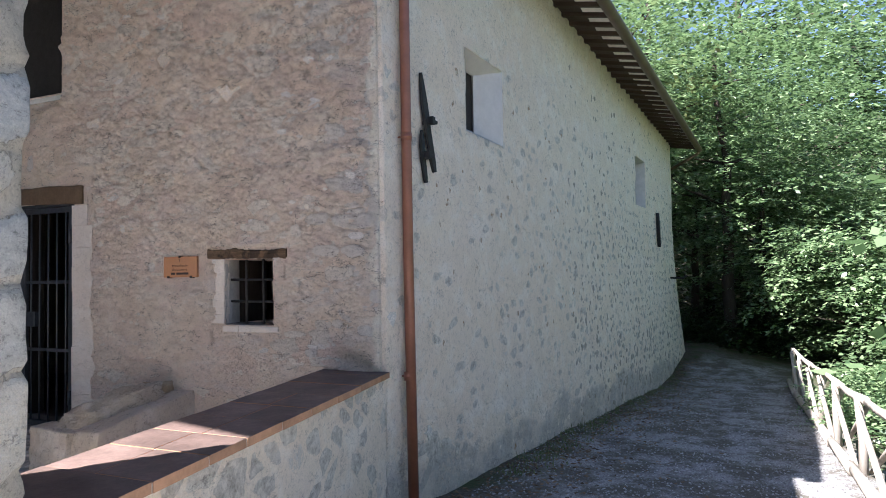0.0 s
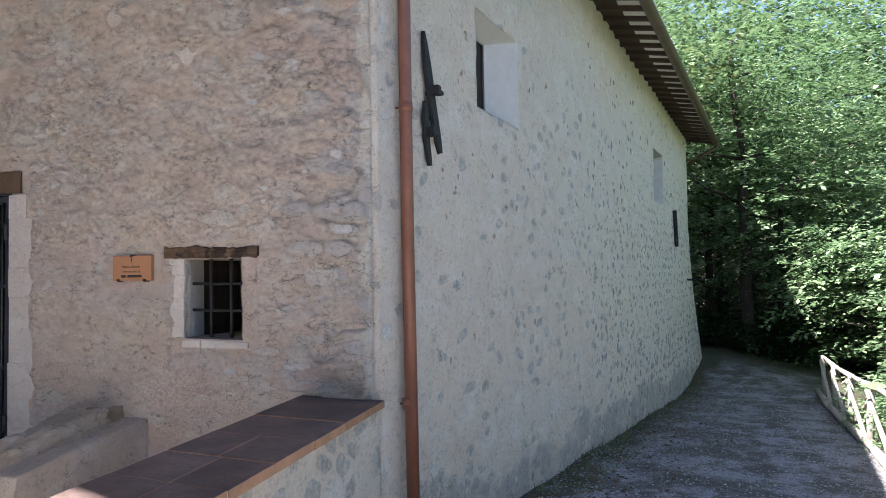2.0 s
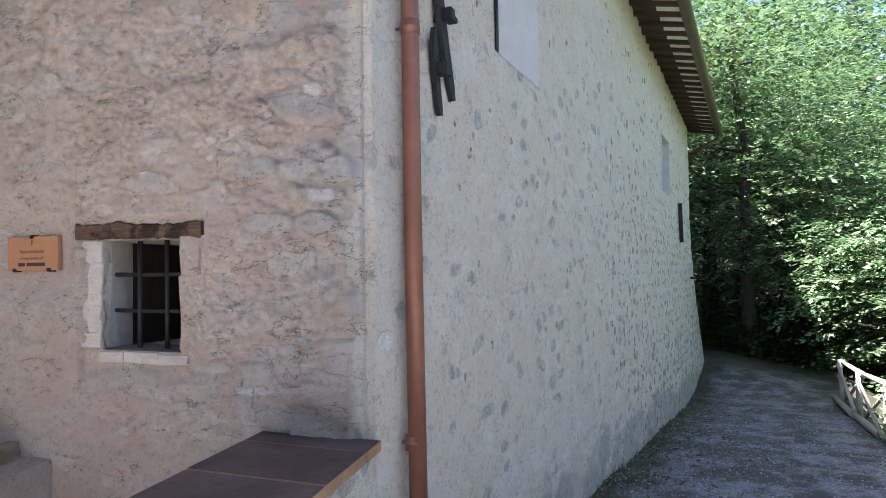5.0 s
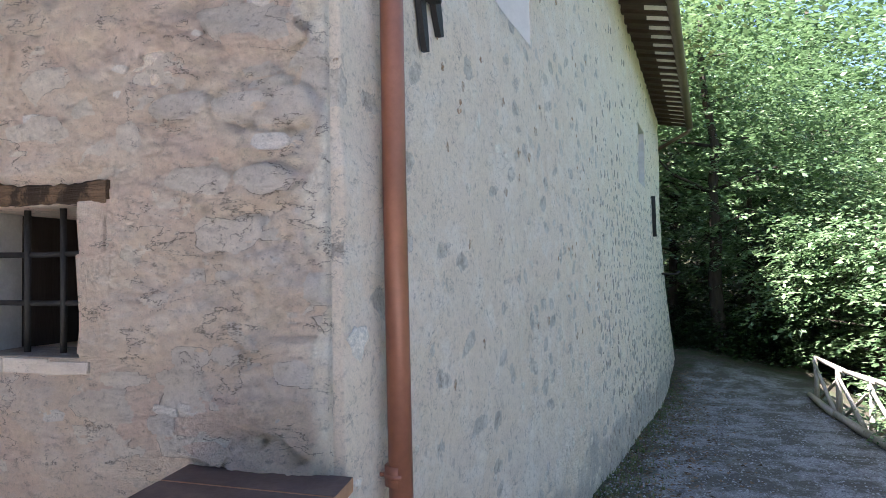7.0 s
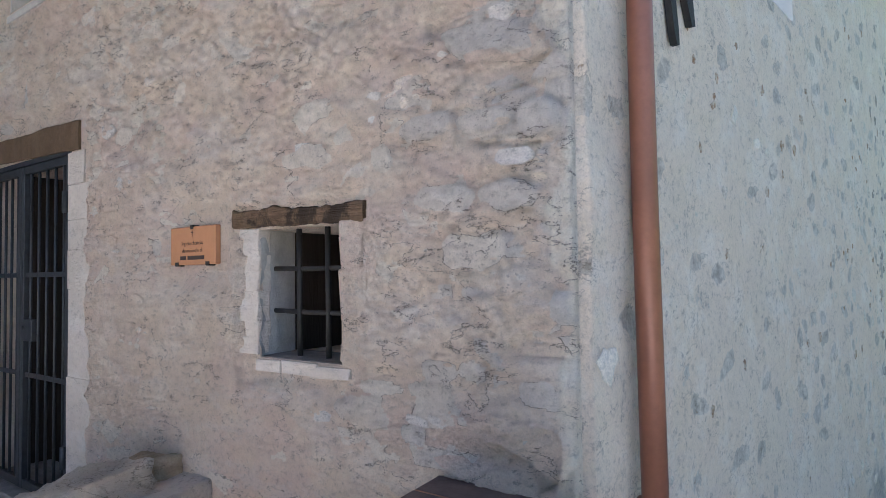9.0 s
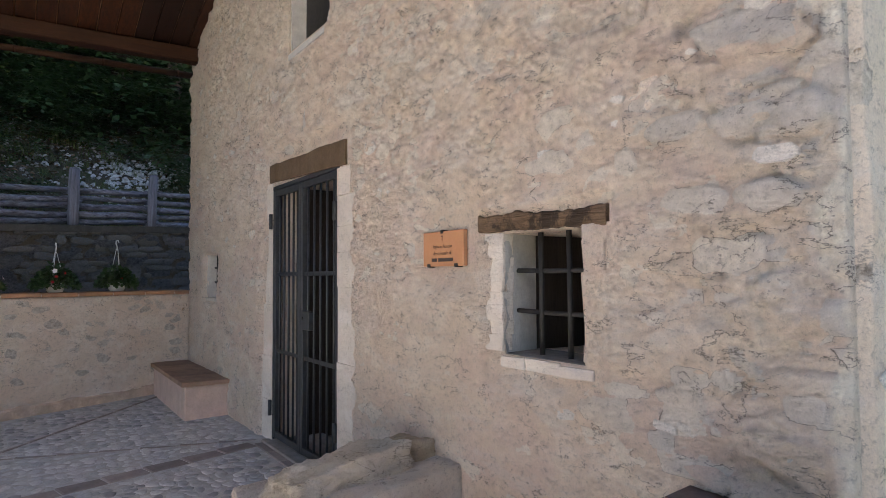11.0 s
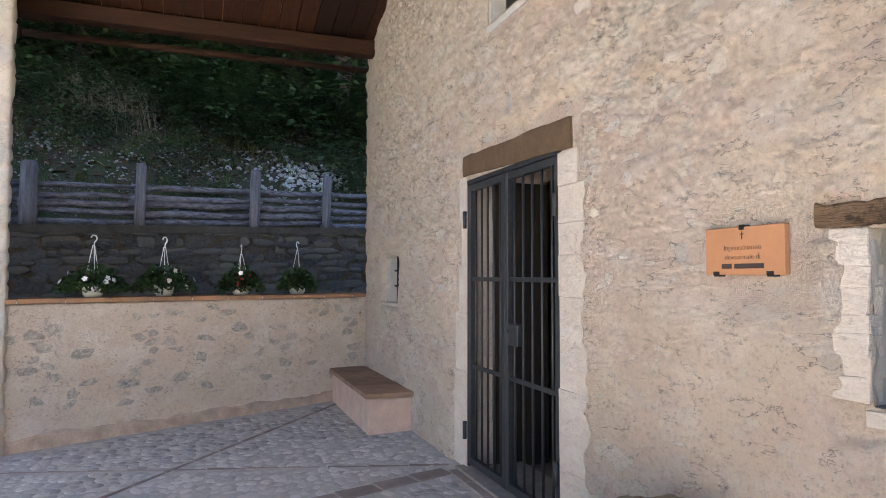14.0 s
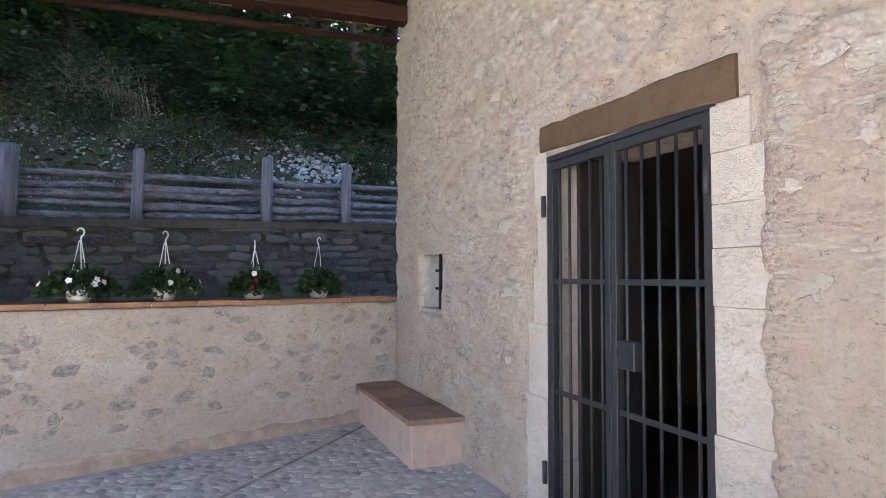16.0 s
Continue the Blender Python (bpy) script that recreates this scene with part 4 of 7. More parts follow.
def pillar(name, label, at, turn, w, d, z0, z1, mat):
    """A square masonry pillar with stone courses on its four faces."""
    root = thing(name, label, "pillar", kind="structure", m=pose(*at, 0, 0, turn))
    ring = lines(0, 2 * (w + d), 0.03, [w, w + d, 2 * w + d])
    vs = lines(z0, z1, 0.03)
    U, V = np.meshgrid(np.array(ring), np.array(vs), indexing="ij")
    H, S, T = relief_pillar(U, V)
    H[-1], S[-1], T[-1] = H[0], S[0], T[0]
    nv = len(vs)
    verts = []
    for i, u in enumerate(ring):
        if u <= w:
            p, nn = (-w / 2 + u, -d / 2), (0, -1)
        elif u <= w + d:
            p, nn = (w / 2, -d / 2 + u - w), (1, 0)
        elif u <= 2 * w + d:
            p, nn = (w / 2 - (u - w - d), d / 2), (0, 1)
        else:
            p, nn = (-w / 2, d / 2 - (u - 2 * w - d)), (-1, 0)
        for j, v in enumerate(vs):
            verts.append((p[0] + nn[0] * H[i, j], p[1] + nn[1] * H[i, j], v))
    faces = [(i * nv + j, (i + 1) * nv + j, (i + 1) * nv + j + 1, i * nv + j + 1) for i in range(len(ring) - 1) for j in range(nv - 1)]
    me = mesh_of("shaft", verts, faces, True)
    for key, arr in (("stone", S), ("tone", T)):
        me.attributes.new(key, "FLOAT", "POINT").data.foreach_set("value", arr.ravel().astype(np.float32))
    part("shaft", me, mat, root)
    return root


pillar("pillar_near", "pale rough stone porch pillar standing on the low parapet", (-2.11, 0.80, 0), 8.8, 0.76, 0.67, -0.6, soffit(-2.3), M_PILLAR)
pillar("pillar_far", "pale rough stone porch pillar at the end of the far parapet", (-8.58, 0.22, 0), 19.0, 0.76, 0.76, -0.6, soffit(-8.9), M_JAMB)

# masonry seat in the corner
seat = thing("masonry_seat", "low pink plastered corner seat with a terracotta tile top", "bench")
sb = [(-7.70, FRONT_Y + 0.02), (far_in(FRONT_Y) - 0.02, FRONT_Y + 0.02), (far_in(3.53) - 0.02, 3.53), (-7.70, 3.53)]
M_SEATTILE = solid("seat_tile", (0.34, 0.215, 0.145), 0.8, 0, 0.25, 8, 0.003, 0.2, 0.3)
M_PINK = solid("pink_plaster", (0.58, 0.43, 0.35), 0.9, 0, 0.14, 7, 0.004, 0.15)
part("body", prism("body", sb, -0.2, 0.285, 0.012), M_PINK, seat)
for a in range(4):
    xa, xb = -7.66 - 0.44 * a, -7.66 - 0.44 * (a + 1)
    part("tile", prism("tile", [(xa, FRONT_Y - 0.012), (xb + 0.004, FRONT_Y - 0.012), (xb + 0.004, 3.495), (xa, 3.495)], 0.285, 0.325, 0.005), M_SEATTILE, seat)

# ------------------------------------------------------------ retaining wall and its log fence
def ret_x(y):
    return -9.95 - 0.31 * y


def relief_ret(U, V):
    e, r = cells(U, V, 0.36, 0.15, 61)[:2]
    s = smooth01(e, 0.05, 0.3)
    return np.maximum(0.004 + 0.03 * s * (0.4 + r) + 0.015 * grid_noise(U, V, 0.2, 62, 3), 0.0005), s, (r * 4.3) % 1.0


# Masonry tones set low to hold the shade under the hillside trees.
M_RETAIN = plaster("shaded_retaining_masonry", (0.135, 0.128, 0.12), (0.14, 0.11, 0.075), (0.19, 0.185, 0.185), (0.085, 0.087, 0.095), (0.17, 0.165, 0.165), 0.6, 0.4)
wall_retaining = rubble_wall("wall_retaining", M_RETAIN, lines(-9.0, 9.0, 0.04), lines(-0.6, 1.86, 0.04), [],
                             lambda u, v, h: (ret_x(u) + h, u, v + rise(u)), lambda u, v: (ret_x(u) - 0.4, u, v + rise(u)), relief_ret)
tagged(wall_retaining, "grey rubble retaining wall under the log fence", "wall", kind="structure")
rc_v, rc_f = [], []
for i, y in enumerate(lines(-9.0, 9.0, 0.12)):
    w = 0.006 * fnoise(y * 3, 0.5)
    rc_v += [(ret_x(y) + 0.05 + w, y, 1.845 + rise(y)), (ret_x(y) + 0.045 + w, y, 1.93 + rise(y) + w), (ret_x(y) - 0.42, y, 1.945 + rise(y)), (ret_x(y) - 0.42, y, 1.845 + rise(y))]
    if i:
        b0 = 4 * i
        rc_f += [(b0 - 4 + q, b0 + q, b0 + (q + 1) % 4, b0 - 4 + (q + 1) % 4) for q in range(4)]
rc_f += [(3, 2, 1, 0), tuple(len(rc_v) - 4 + q for q in range(4))]
# The coping colour is lowered for the same tree shade.
c = part("retaining_coping", mesh_of("retaining_coping", rc_v, rc_f), solid("shaded_mortar", (0.085, 0.080, 0.072), 0.95, 0, 0.3, 9, 0.006, 0.1))
tagged(c, "mortar coping on the retaining wall, darkened for tree shade", "coping", kind="structure")

log_fence = thing("log_fence", "grey weathered horizontal log fence on round posts", "fence")
POSTS = (-2.2, -0.75, 0.40, 1.47, 2.81, 3.80, 5.2, 6.6)
post_me = tube("post", [(0, 0, -0.3), (0, 0, 0.3), (0, 0, 0.76), (0, 0, 0.79)], [0.062, 0.060, 0.058, 0.045], 12, 0.05, 3)
rng = random.Random(12)
for y in POSTS:
    part("post", post_me, M_POSTWOOD, log_fence, "", pose(ret_x(y) - 0.27, y, 1.93 + rise(y), rng.uniform(-2, 2), rng.uniform(-2, 2), rng.uniform(0, 360)) @ Matrix.Diagonal((1.45, 1.45, 0.90, 1) if abs(y - 0.4) < 0.01 else (rng.uniform(0.95, 1.1), rng.uniform(0.95, 1.1), rng.uniform(0.95, 1.0), 1)))
for a, b in zip(POSTS, POSTS[1:]):
    for r in range(5):
        ya, yb = a - rng.uniform(0.05, 0.14), b + rng.uniform(0.05, 0.14)
        z = 1.995 + r * 0.104 + rng.uniform(-0.014, 0.014)
        rad = rng.uniform(0.034, 0.049)
        pts = [(ret_x(ya + (yb - ya) * s) - 0.37 + rng.uniform(-0.012, 0.012), ya + (yb - ya) * s, z + rise(ya + (yb - ya) * s) + rng.uniform(-0.014, 0.014)) for s in (0, 0.3, 0.6, 1)]
        part("log", tube("log", pts, [rad, rad * 0.98, rad * 0.93, rad * 0.9], 9, 0.06, rng.randrange(999)), M_LOG, log_fence)

# ------------------------------------------------------------ openings of the front wall
def chipped(name, size, at, seed, amp=0.10, edge=0.16):
    """A worn block: rounded, uneven edges."""
    bm = box_bm(size, (0, 0, 0), min(size) * edge, None, None, 2)
    rng = random.Random(seed)
    o = rng.uniform(0, 99)
    m = min(size[0], size[2])
    for v in bm.verts:
        p = v.co
        v.co = p + noise.noise_vector(Vector((p.x / m * 1.3 + o, p.y * 9, p.z / m * 1.3))) * m * amp
    bmesh.ops.translate(bm, vec=at, verts=bm.verts)
    return bm_mesh(name, bm)




# small barred window
win = thing("window_1", "small barred window with whitewashed jambs in the front wall", "window", kind="structure")
x0, x1, z0, z1 = WINDOW
rng = random.Random(7)


def wonky_beam(name, x0, x1, zl0, zl1, zr0, zr1, y0, y1, n=12, amp=0.012, seed=0):
    """A hand-hewn beam across a wall, with uneven edges."""
    n *= 5
    verts, faces = [], []
    for i in range(n + 1):
        s = i / n
        x = x0 + (x1 - x0) * s
        lo = zl0 + (zr0 - zl0) * s + amp * 0.5 * fnoise(s * 4 + seed, 3.1) + amp * 0.25 * fnoise(s * 19 + seed, 5.1)
        hi = zl1 + (zr1 - zl1) * s + amp * 1.3 * fnoise(s * 3.5 + seed, 7.7) + amp * 0.4 * fnoise(s * 17 + seed, 2.2)
        f = 0.010 * fnoise(s * 6 + seed, 1.3)
        mid = (lo + hi) / 2
        ring = [(y0 + f + 0.004, lo), (y0 + f, lo + 0.005), (y0 + f - 0.003, mid), (y0 + f, hi - 0.006), (y0 + f + 0.006, hi), (y1, hi), (y1, lo)]
        verts += [(x, y, z) for y, z in ring]
    m = 7
    for i in range(n):
        for q in range(m):
            q2 = (q + 1) % m
            faces.append((i * m + q, i * m + q2, (i + 1) * m + q2, (i + 1) * m + q))
    faces += [tuple(range(m))[::-1], tuple(n * m + q for q in range(m))]
    bm = bmesh.new()
    me = mesh_of(name, verts, faces)
    bm.from_mesh(me)
    bpy.data.meshes.remove(me)
    return bm_mesh(name, bm)


part("lintel", wonky_beam("lintel", -3.69, -2.948, 1.468, 1.548, 1.452, 1.520, FRONT_Y - 0.016, FRONT_Y + 0.25, 14, 0.015, 5), M_LINTEL, win, "old cracked oak lintel")
M_DARKWOOD = timber("dark_frame_wood", (0.05, 0.038, 0.03), (0.025, 0.02, 0.016), 0.85, along="z")


def reveal_sheet(name, x0, y0, x1, y1, z0, z1, thick, n=14, wave=0.010, seed=0):
    """A plastered reveal from (x0, y0) at the face to (x1, y1) inside, uneven and ragged at the face."""
    rows = 16
    verts, faces = [], []
    out = 1 if x1 < x0 else -1
    for i in range(rows + 1):
        z = z0 + (z1 - z0) * i / rows
        for q in range(n + 1):
            t = q / n
            lip = wave * fnoise(z * 9 + seed, t * 3.0, 1.7) * (1.4 - t)
            verts.append((x0 + (x1 - x0) * t + out * lip, y0 + (y1 - y0) * t + (0.010 * fnoise(z * 14 + seed, 4.4) if q == 0 else 0), z))
    for i in range(rows):
        for q in range(n):
            a = i * (n + 1) + q
            faces.append((a, a + 1, a + n + 2, a + n + 1))
    m = len(verts)
    verts += [(x0 - out * thick, y0 + 0.03, z0), (x1 - out * thick, y1, z0), (x1 - out * thick, y1, z1), (x0 - out * thick, y0 + 0.03, z1)]
    faces += [(m, m + 1, m + 2, m + 3), (n, m + 1, m + 2, rows * (n + 1) + n)]
    return mesh_of(name, verts, faces, True)


part("reveal", reveal_sheet("reveal", x0 + 0.004, FRONT_Y - 0.004, -3.566, FRONT_Y + 0.20, z0, z1, 0.03, 14, 0.010, 3), M_WHITEWASH, win, "whitewashed splayed reveal")
part("reveal", box("reveal", (0.024, 0.22, z1 - z0 - 0.004), (x1 + 0.008, FRONT_Y + 0.105, (z0 + z1) / 2), 0.003), M_FRONT, win, "plastered reveal")
part("inner_frame", box("inner_frame", (0.14, 0.36, z1 - z0 + 0.02), (-3.642, FRONT_Y + 0.385, (z0 + z1) / 2), 0.004), M_DARKWOOD, win, "dark inner wooden frame")
part("sill", prism("sill", [(x0 - 0.05, FRONT_Y + 0.004), (x1 + 0.01, FRONT_Y + 0.004), (x1 + 0.01, FRONT_Y + 0.24), (x0 - 0.05, FRONT_Y + 0.24)], z0 - 0.05, z0 + 0.004, 0.006), M_DARKSILL, win, "dark worn sill")
sx = x0 - 0.02
while sx < x1 + 0.04:
    w = rng.uniform(0.12, 0.22)
    part("sill_block", chipped("sill_block", (w - 0.004, 0.07, rng.uniform(0.045, 0.06)), (sx + w / 2, FRONT_Y + 0.024 + rng.uniform(-0.004, 0.004), z0 - 0.030), rng.randrange(999), 0.20, 0.12), M_JAMB, win)
    sx += w
for side, xa in ((-1, x0), (1, x1)):
    z = z0 + 0.012
    while z < z1 - 0.01:
        h = rng.uniform(0.055, 0.10) if side < 0 else rng.uniform(0.09, 0.2)
        w = rng.uniform(0.07, 0.15)
        zz = min(z + h, z1 + 0.005)
        cx = xa + side * w / 2
        part("jamb_block", chipped("jamb_block", (w, 0.06, zz - z + 0.004), (cx, FRONT_Y + 0.018 + rng.uniform(-0.006, 0.006), (z + zz) / 2), rng.randrange(999), 0.13, 0.10), M_JAMB if side < 0 else M_FRONT, win)
        z = zz
grille = thing("window_grille", "black iron grille of two upright and two cross bars", "grille")
gy_ = FRONT_Y + 0.08
for i, bx in enumerate((-3.391, -3.229)):
    part("bar", tube("bar", [(bx, gy_, z0 + 0.0), (bx + 0.004, gy_ - 0.004, z0 + 0.2), (bx - 0.003, gy_, z1 + 0.02)], 0.011, 10, 0.03, i), M_BLACKIRON, grille)
for i, bz in enumerate((1.134, 1.302)):
    part("bar", tube("bar", [(x0 - 0.04, gy_, bz), (x0 + 0.2, gy_ + 0.006, bz - 0.004), (x1 + 0.01, gy_, bz - 0.002)], 0.010, 10, 0.03, i + 4), M_BLACKIRON, grille)

# door with an iron gate
door = thing("door_1", "chapel doorway with an ashlar surround and a closed iron gate", "door", kind="structure")
dx0, dx1, dz0, dz1 = DOOR
part("lintel", wonky_beam("lintel", -6.555, -5.088, 2.035, 2.180, 1.975, 2.135, FRONT_Y - 0.016, FRONT_Y + 0.3, 10, 0.008, 9), M_DOORLINTEL, door, "brown painted timber lintel")
JAMB_RIGHT = ((-0.06, 0.34, 0.29), (0.34, 0.741, 0.31), (0.741, 1.215, 0.27), (1.215, 1.433, 0.30), (1.433, 1.596, 0.29), (1.596, 1.790, 0.25), (1.790, 1.968, 0.19))
JAMB_LEFT = ((-0.06, 0.30, 0.24), (0.30, 0.648, 0.27), (0.648, 1.06, 0.22), (1.06, 1.392, 0.15), (1.392, 1.731, 0.10), (1.731, 2.025, 0.13))
for side, xa, blocks in ((-1, dx0, JAMB_LEFT), (1, dx1, JAMB_RIGHT)):
    rng = random.Random(21 + side)
    for za, zb, w in blocks:
        deep = 0.20 if side < 0 else 0.22
        part("jamb_block", chipped("jamb_block", (w, deep, zb - za - 0.001), (xa + side * (w / 2 - 0.008), FRONT_Y + deep / 2 - 0.011 + rng.uniform(-0.002, 0.002), (za + zb) / 2), rng.randrange(999), 0.022, 0.018), M_JAMB, door)
part("inner_frame", box("inner_frame", (0.08, 0.44, dz1 - dz0), (dx0 - 0.014, FRONT_Y + 0.41, (dz0 + dz1) / 2), 0.004), M_DARKWOOD, door, "dark inner door frame")
part("inner_frame", box("inner_frame", (0.07, 0.24, dz1 - dz0), (dx1, FRONT_Y + 0.34, (dz0 + dz1) / 2), 0.004), M_DARKWOOD, door, "dark inner door frame")
part("threshold", box("threshold", (dx1 - dx0 + 0.1, 0.5, 0.07), ((dx0 + dx1) / 2, FRONT_Y + 0.17, -0.035), 0.008), solid("worn_threshold_stone", (0.26, 0.235, 0.205), 0.85, 0, 0.25, 12, 0.004, 0.2), door, "worn stone threshold")
gate = thing("iron_gate", "dark grey double iron gate with round upright bars", "gate")
gy2 = FRONT_Y + 0.018
gz0, gz1 = 0.02, 1.965
mid = -5.895
leafs = ((dx0 + 0.015, mid), (mid, dx1 - 0.015))
for a, b in leafs:
    leaf_part = part("gate_leaf", bm_mesh("gate_leaf", box_bm((0.045, 0.04, gz1 - gz0), (a + 0.024, gy2, (gz0 + gz1) / 2), 0.003)), M_IRON, gate)
    for nm, size, at in (("stile", (0.045, 0.04, gz1 - gz0), (b - 0.024, gy2, (gz0 + gz1) / 2)),
                         ("rail", (b - a - 0.09, 0.036, 0.045), ((a + b) / 2, gy2, gz1 - 0.024)),
                         ("rail", (b - a - 0.09, 0.036, 0.05), ((a + b) / 2, gy2, gz0 + 0.028)),
                         ("rail", (b - a - 0.09, 0.010, 0.028), ((a + b) / 2, gy2 - 0.002, 0.700)),
                         ("rail", (b - a - 0.09, 0.010, 0.028), ((a + b) / 2, gy2 - 0.002, 1.302))):
        part(nm, box(nm, size, at, 0.002), M_IRON, leaf_part)
    nb = 5
    for i in range(nb):
        bx = a + 0.047 + (b - a - 0.094) * (i + 0.5) / nb
        part("bar", tube("bar", [(bx, gy2, gz0 + 0.05), (bx, gy2, gz1 - 0.046)], 0.0085, 8), M_IRON, leaf_part)
part("top_frame", box("top_frame", (dx1 - dx0 - 0.01, 0.05, 0.03), ((dx0 + dx1) / 2, gy2, gz1 + 0.018), 0.002), M_IRON, gate)
part("frame_post", box("frame_post", (0.03, 0.05, gz1 - gz0 + 0.03), (dx1 - 0.002, gy2 + 0.002, (gz0 + gz1) / 2), 0.002), M_IRON, gate)
part("frame_post", box("frame_post", (0.03, 0.05, gz1 - gz0 + 0.03), (dx0 + 0.002, gy2 + 0.002, (gz0 + gz1) / 2), 0.002), M_IRON, gate)
lock = part("lock_case", box("lock_case", (0.13, 0.045, 0.13), (mid + 0.12, gy2 - 0.004, 0.97), 0.004), M_IRON, gate, "steel lock box")
part("keyhole", tube("keyhole", [(mid + 0.068, gy2 - 0.032, 0.985), (mid + 0.068, gy2 - 0.02, 0.985)], 0.012, 10), M_BLACKIRON, lock)
for hx, hz in ((dx0 + 0.0, 1.72), (dx0, 0.25), (dx1 - 0.02, 1.70), (dx1 - 0.02, 0.3)):
    part("hinge", tube("hinge", [(hx, gy2 - 0.04, hz - 0.06), (hx, gy2 - 0.04, hz + 0.06)], 0.015, 8), M_IRON, gate)

# niche with a barred slot
niche = thing("window_2", "small plastered niche window with iron bars", "window", kind="structure")
x0, x1, z0, z1 = NICHE
part("niche_back", box("niche_back", (x1 - x0 + 0.02, 0.03, z1 - z0 + 0.02), ((x0 + x1) / 2, FRONT_Y + 0.17, (z0 + z1) / 2), 0), M_BLACKIRON, niche, "dark pane at the back of the niche")
part("reveal", reveal_sheet("reveal", x0 + 0.003, FRONT_Y - 0.006, x0 + 0.02, FRONT_Y + 0.155, z0, z1, -0.02, 8, 0.010, 8), M_WHITEWASH, niche, "whitewashed niche reveal")
part("sill", box("sill", (x1 - x0 + 0.05, 0.19, 0.035), ((x0 + x1) / 2, FRONT_Y + 0.075, z0 - 0.004), 0.006), M_MORTAR, niche)
part("bar", tube("bar", [(x1 - 0.13, FRONT_Y + 0.02, z0), (x1 - 0.13, FRONT_Y + 0.02, z1)], 0.014, 8), M_BLACKIRON, niche)
for bz in (1.226, 1.374):
    part("bar", tube("bar", [(x1 - 0.22, FRONT_Y + 0.016, bz + 0.004), (x1 + 0.01, FRONT_Y + 0.02, bz)], 0.011, 8), M_BLACKIRON, niche)

# high window
high = thing("window_3", "tall high window with plastered reveals and dark inside", "window", kind="structure")
x0, x1, z0, z1 = HIGH_WINDOW
part("reveal", box("reveal", (0.02, 0.4, z1 - z0), (x0 + 0.006, FRONT_Y + 0.21, (z0 + z1) / 2), 0), M_WHITEWASH, high)
part("reveal", box("reveal", (0.02, 0.4, z1 - z0), (x1 - 0.006, FRONT_Y + 0.21, (z0 + z1) / 2), 0), M_WHITEWASH, high)
sl = mesh_of("sill", [(x0, FRONT_Y - 0.012, z0 - 0.02), (x1, FRONT_Y - 0.012, z0 - 0.02), (x1, FRONT_Y + 0.4, z0 + 0.08), (x0, FRONT_Y + 0.4, z0 + 0.08), (x0, FRONT_Y - 0.012, z0 - 0.06), (x1, FRONT_Y - 0.012, z0 - 0.06), (x1, FRONT_Y + 0.4, z0 - 0.06), (x0, FRONT_Y + 0.4, z0 - 0.06)],
             [(0, 1, 2, 3), (7, 6, 5, 4), (0, 4, 5, 1), (1, 5, 6, 2), (2, 6, 7, 3), (3, 7, 4, 0)])
part("sill", sl, M_WHITEWASH, high)
part("casement", box("casement", (x1 - x0, 0.03, z1 - z0), ((x0 + x1) / 2, FRONT_Y + 0.14, (z0 + z1) / 2), 0.003), M_BLACKIRON, high, "dark closed casement")

# plaque
plq = thing("wall_plaque", "orange ceramic plaque with a cross and dark lettering on clips", "plaque")
px0, px1, pz0, pz1 = -4.135, -3.790, 1.326, 1.491
pm = part("tile", box("tile", (px1 - px0, 0.026, pz1 - pz0), ((px0 + px1) / 2, FRONT_Y - 0.017, (pz0 + pz1) / 2), 0.003), M_PLAQUE, plq)


def lettering(name, text, size, at, parent):
    cu = bpy.data.curves.new(name, "FONT")
    cu.body, cu.size, cu.align_x, cu.extrude, cu.offset = text, size, "CENTER", 0.0006, -0.0006
    tmp = new(name, cu)
    bpy.context.view_layer.update()
    me = bpy.data.meshes.new_from_object(tmp.evaluated_get(bpy.context.evaluated_depsgraph_get()))
    bpy.data.objects.remove(tmp)
    return part(name, me, M_INK, parent, "", pose(*at, 90, 0, 0))


ly = FRONT_Y - 0.0305
pc = (px0 + px1) / 2
lettering("lettering", "Inginocchiatoio", 0.027, (pc, ly, pz0 + 0.085), pm)
lettering("lettering", "devozionale di", 0.027, (pc, ly, pz0 + 0.053), pm)
part("lettering_bar", box("lettering_bar", (0.045, 0.002, 0.017), (pc - 0.07, ly, pz0 + 0.03), 0), M_INK, pm)
part("lettering_bar", box("lettering_bar", (0.125, 0.002, 0.017), (pc + 0.028, ly, pz0 + 0.03), 0), M_INK, pm)
part("cross", box("cross", (0.003, 0.002, 0.026), (pc, ly, pz1 - 0.030), 0), M_INK, pm)
part("cross", box("cross", (0.016, 0.002, 0.003), (pc, ly, pz1 - 0.026), 0), M_INK, pm)
for cx, cz in ((pc, pz1 + 0.001), (px0 + 0.055, pz0 - 0.001), (px1 - 0.055, pz0 - 0.001)):
    part("clip", box("clip", (0.022, 0.034, 0.010), (cx, FRONT_Y - 0.017, cz), 0.001), M_BLACKIRON, plq)
    part("clip_tongue", box("clip_tongue", (0.022 if cz > 1.4 else 0.028, 0.003, 0.014), (cx, FRONT_Y - 0.0325, cz + (-0.006 if cz > 1.4 else 0.006)), 0.001), M_BLACKIRON, plq)

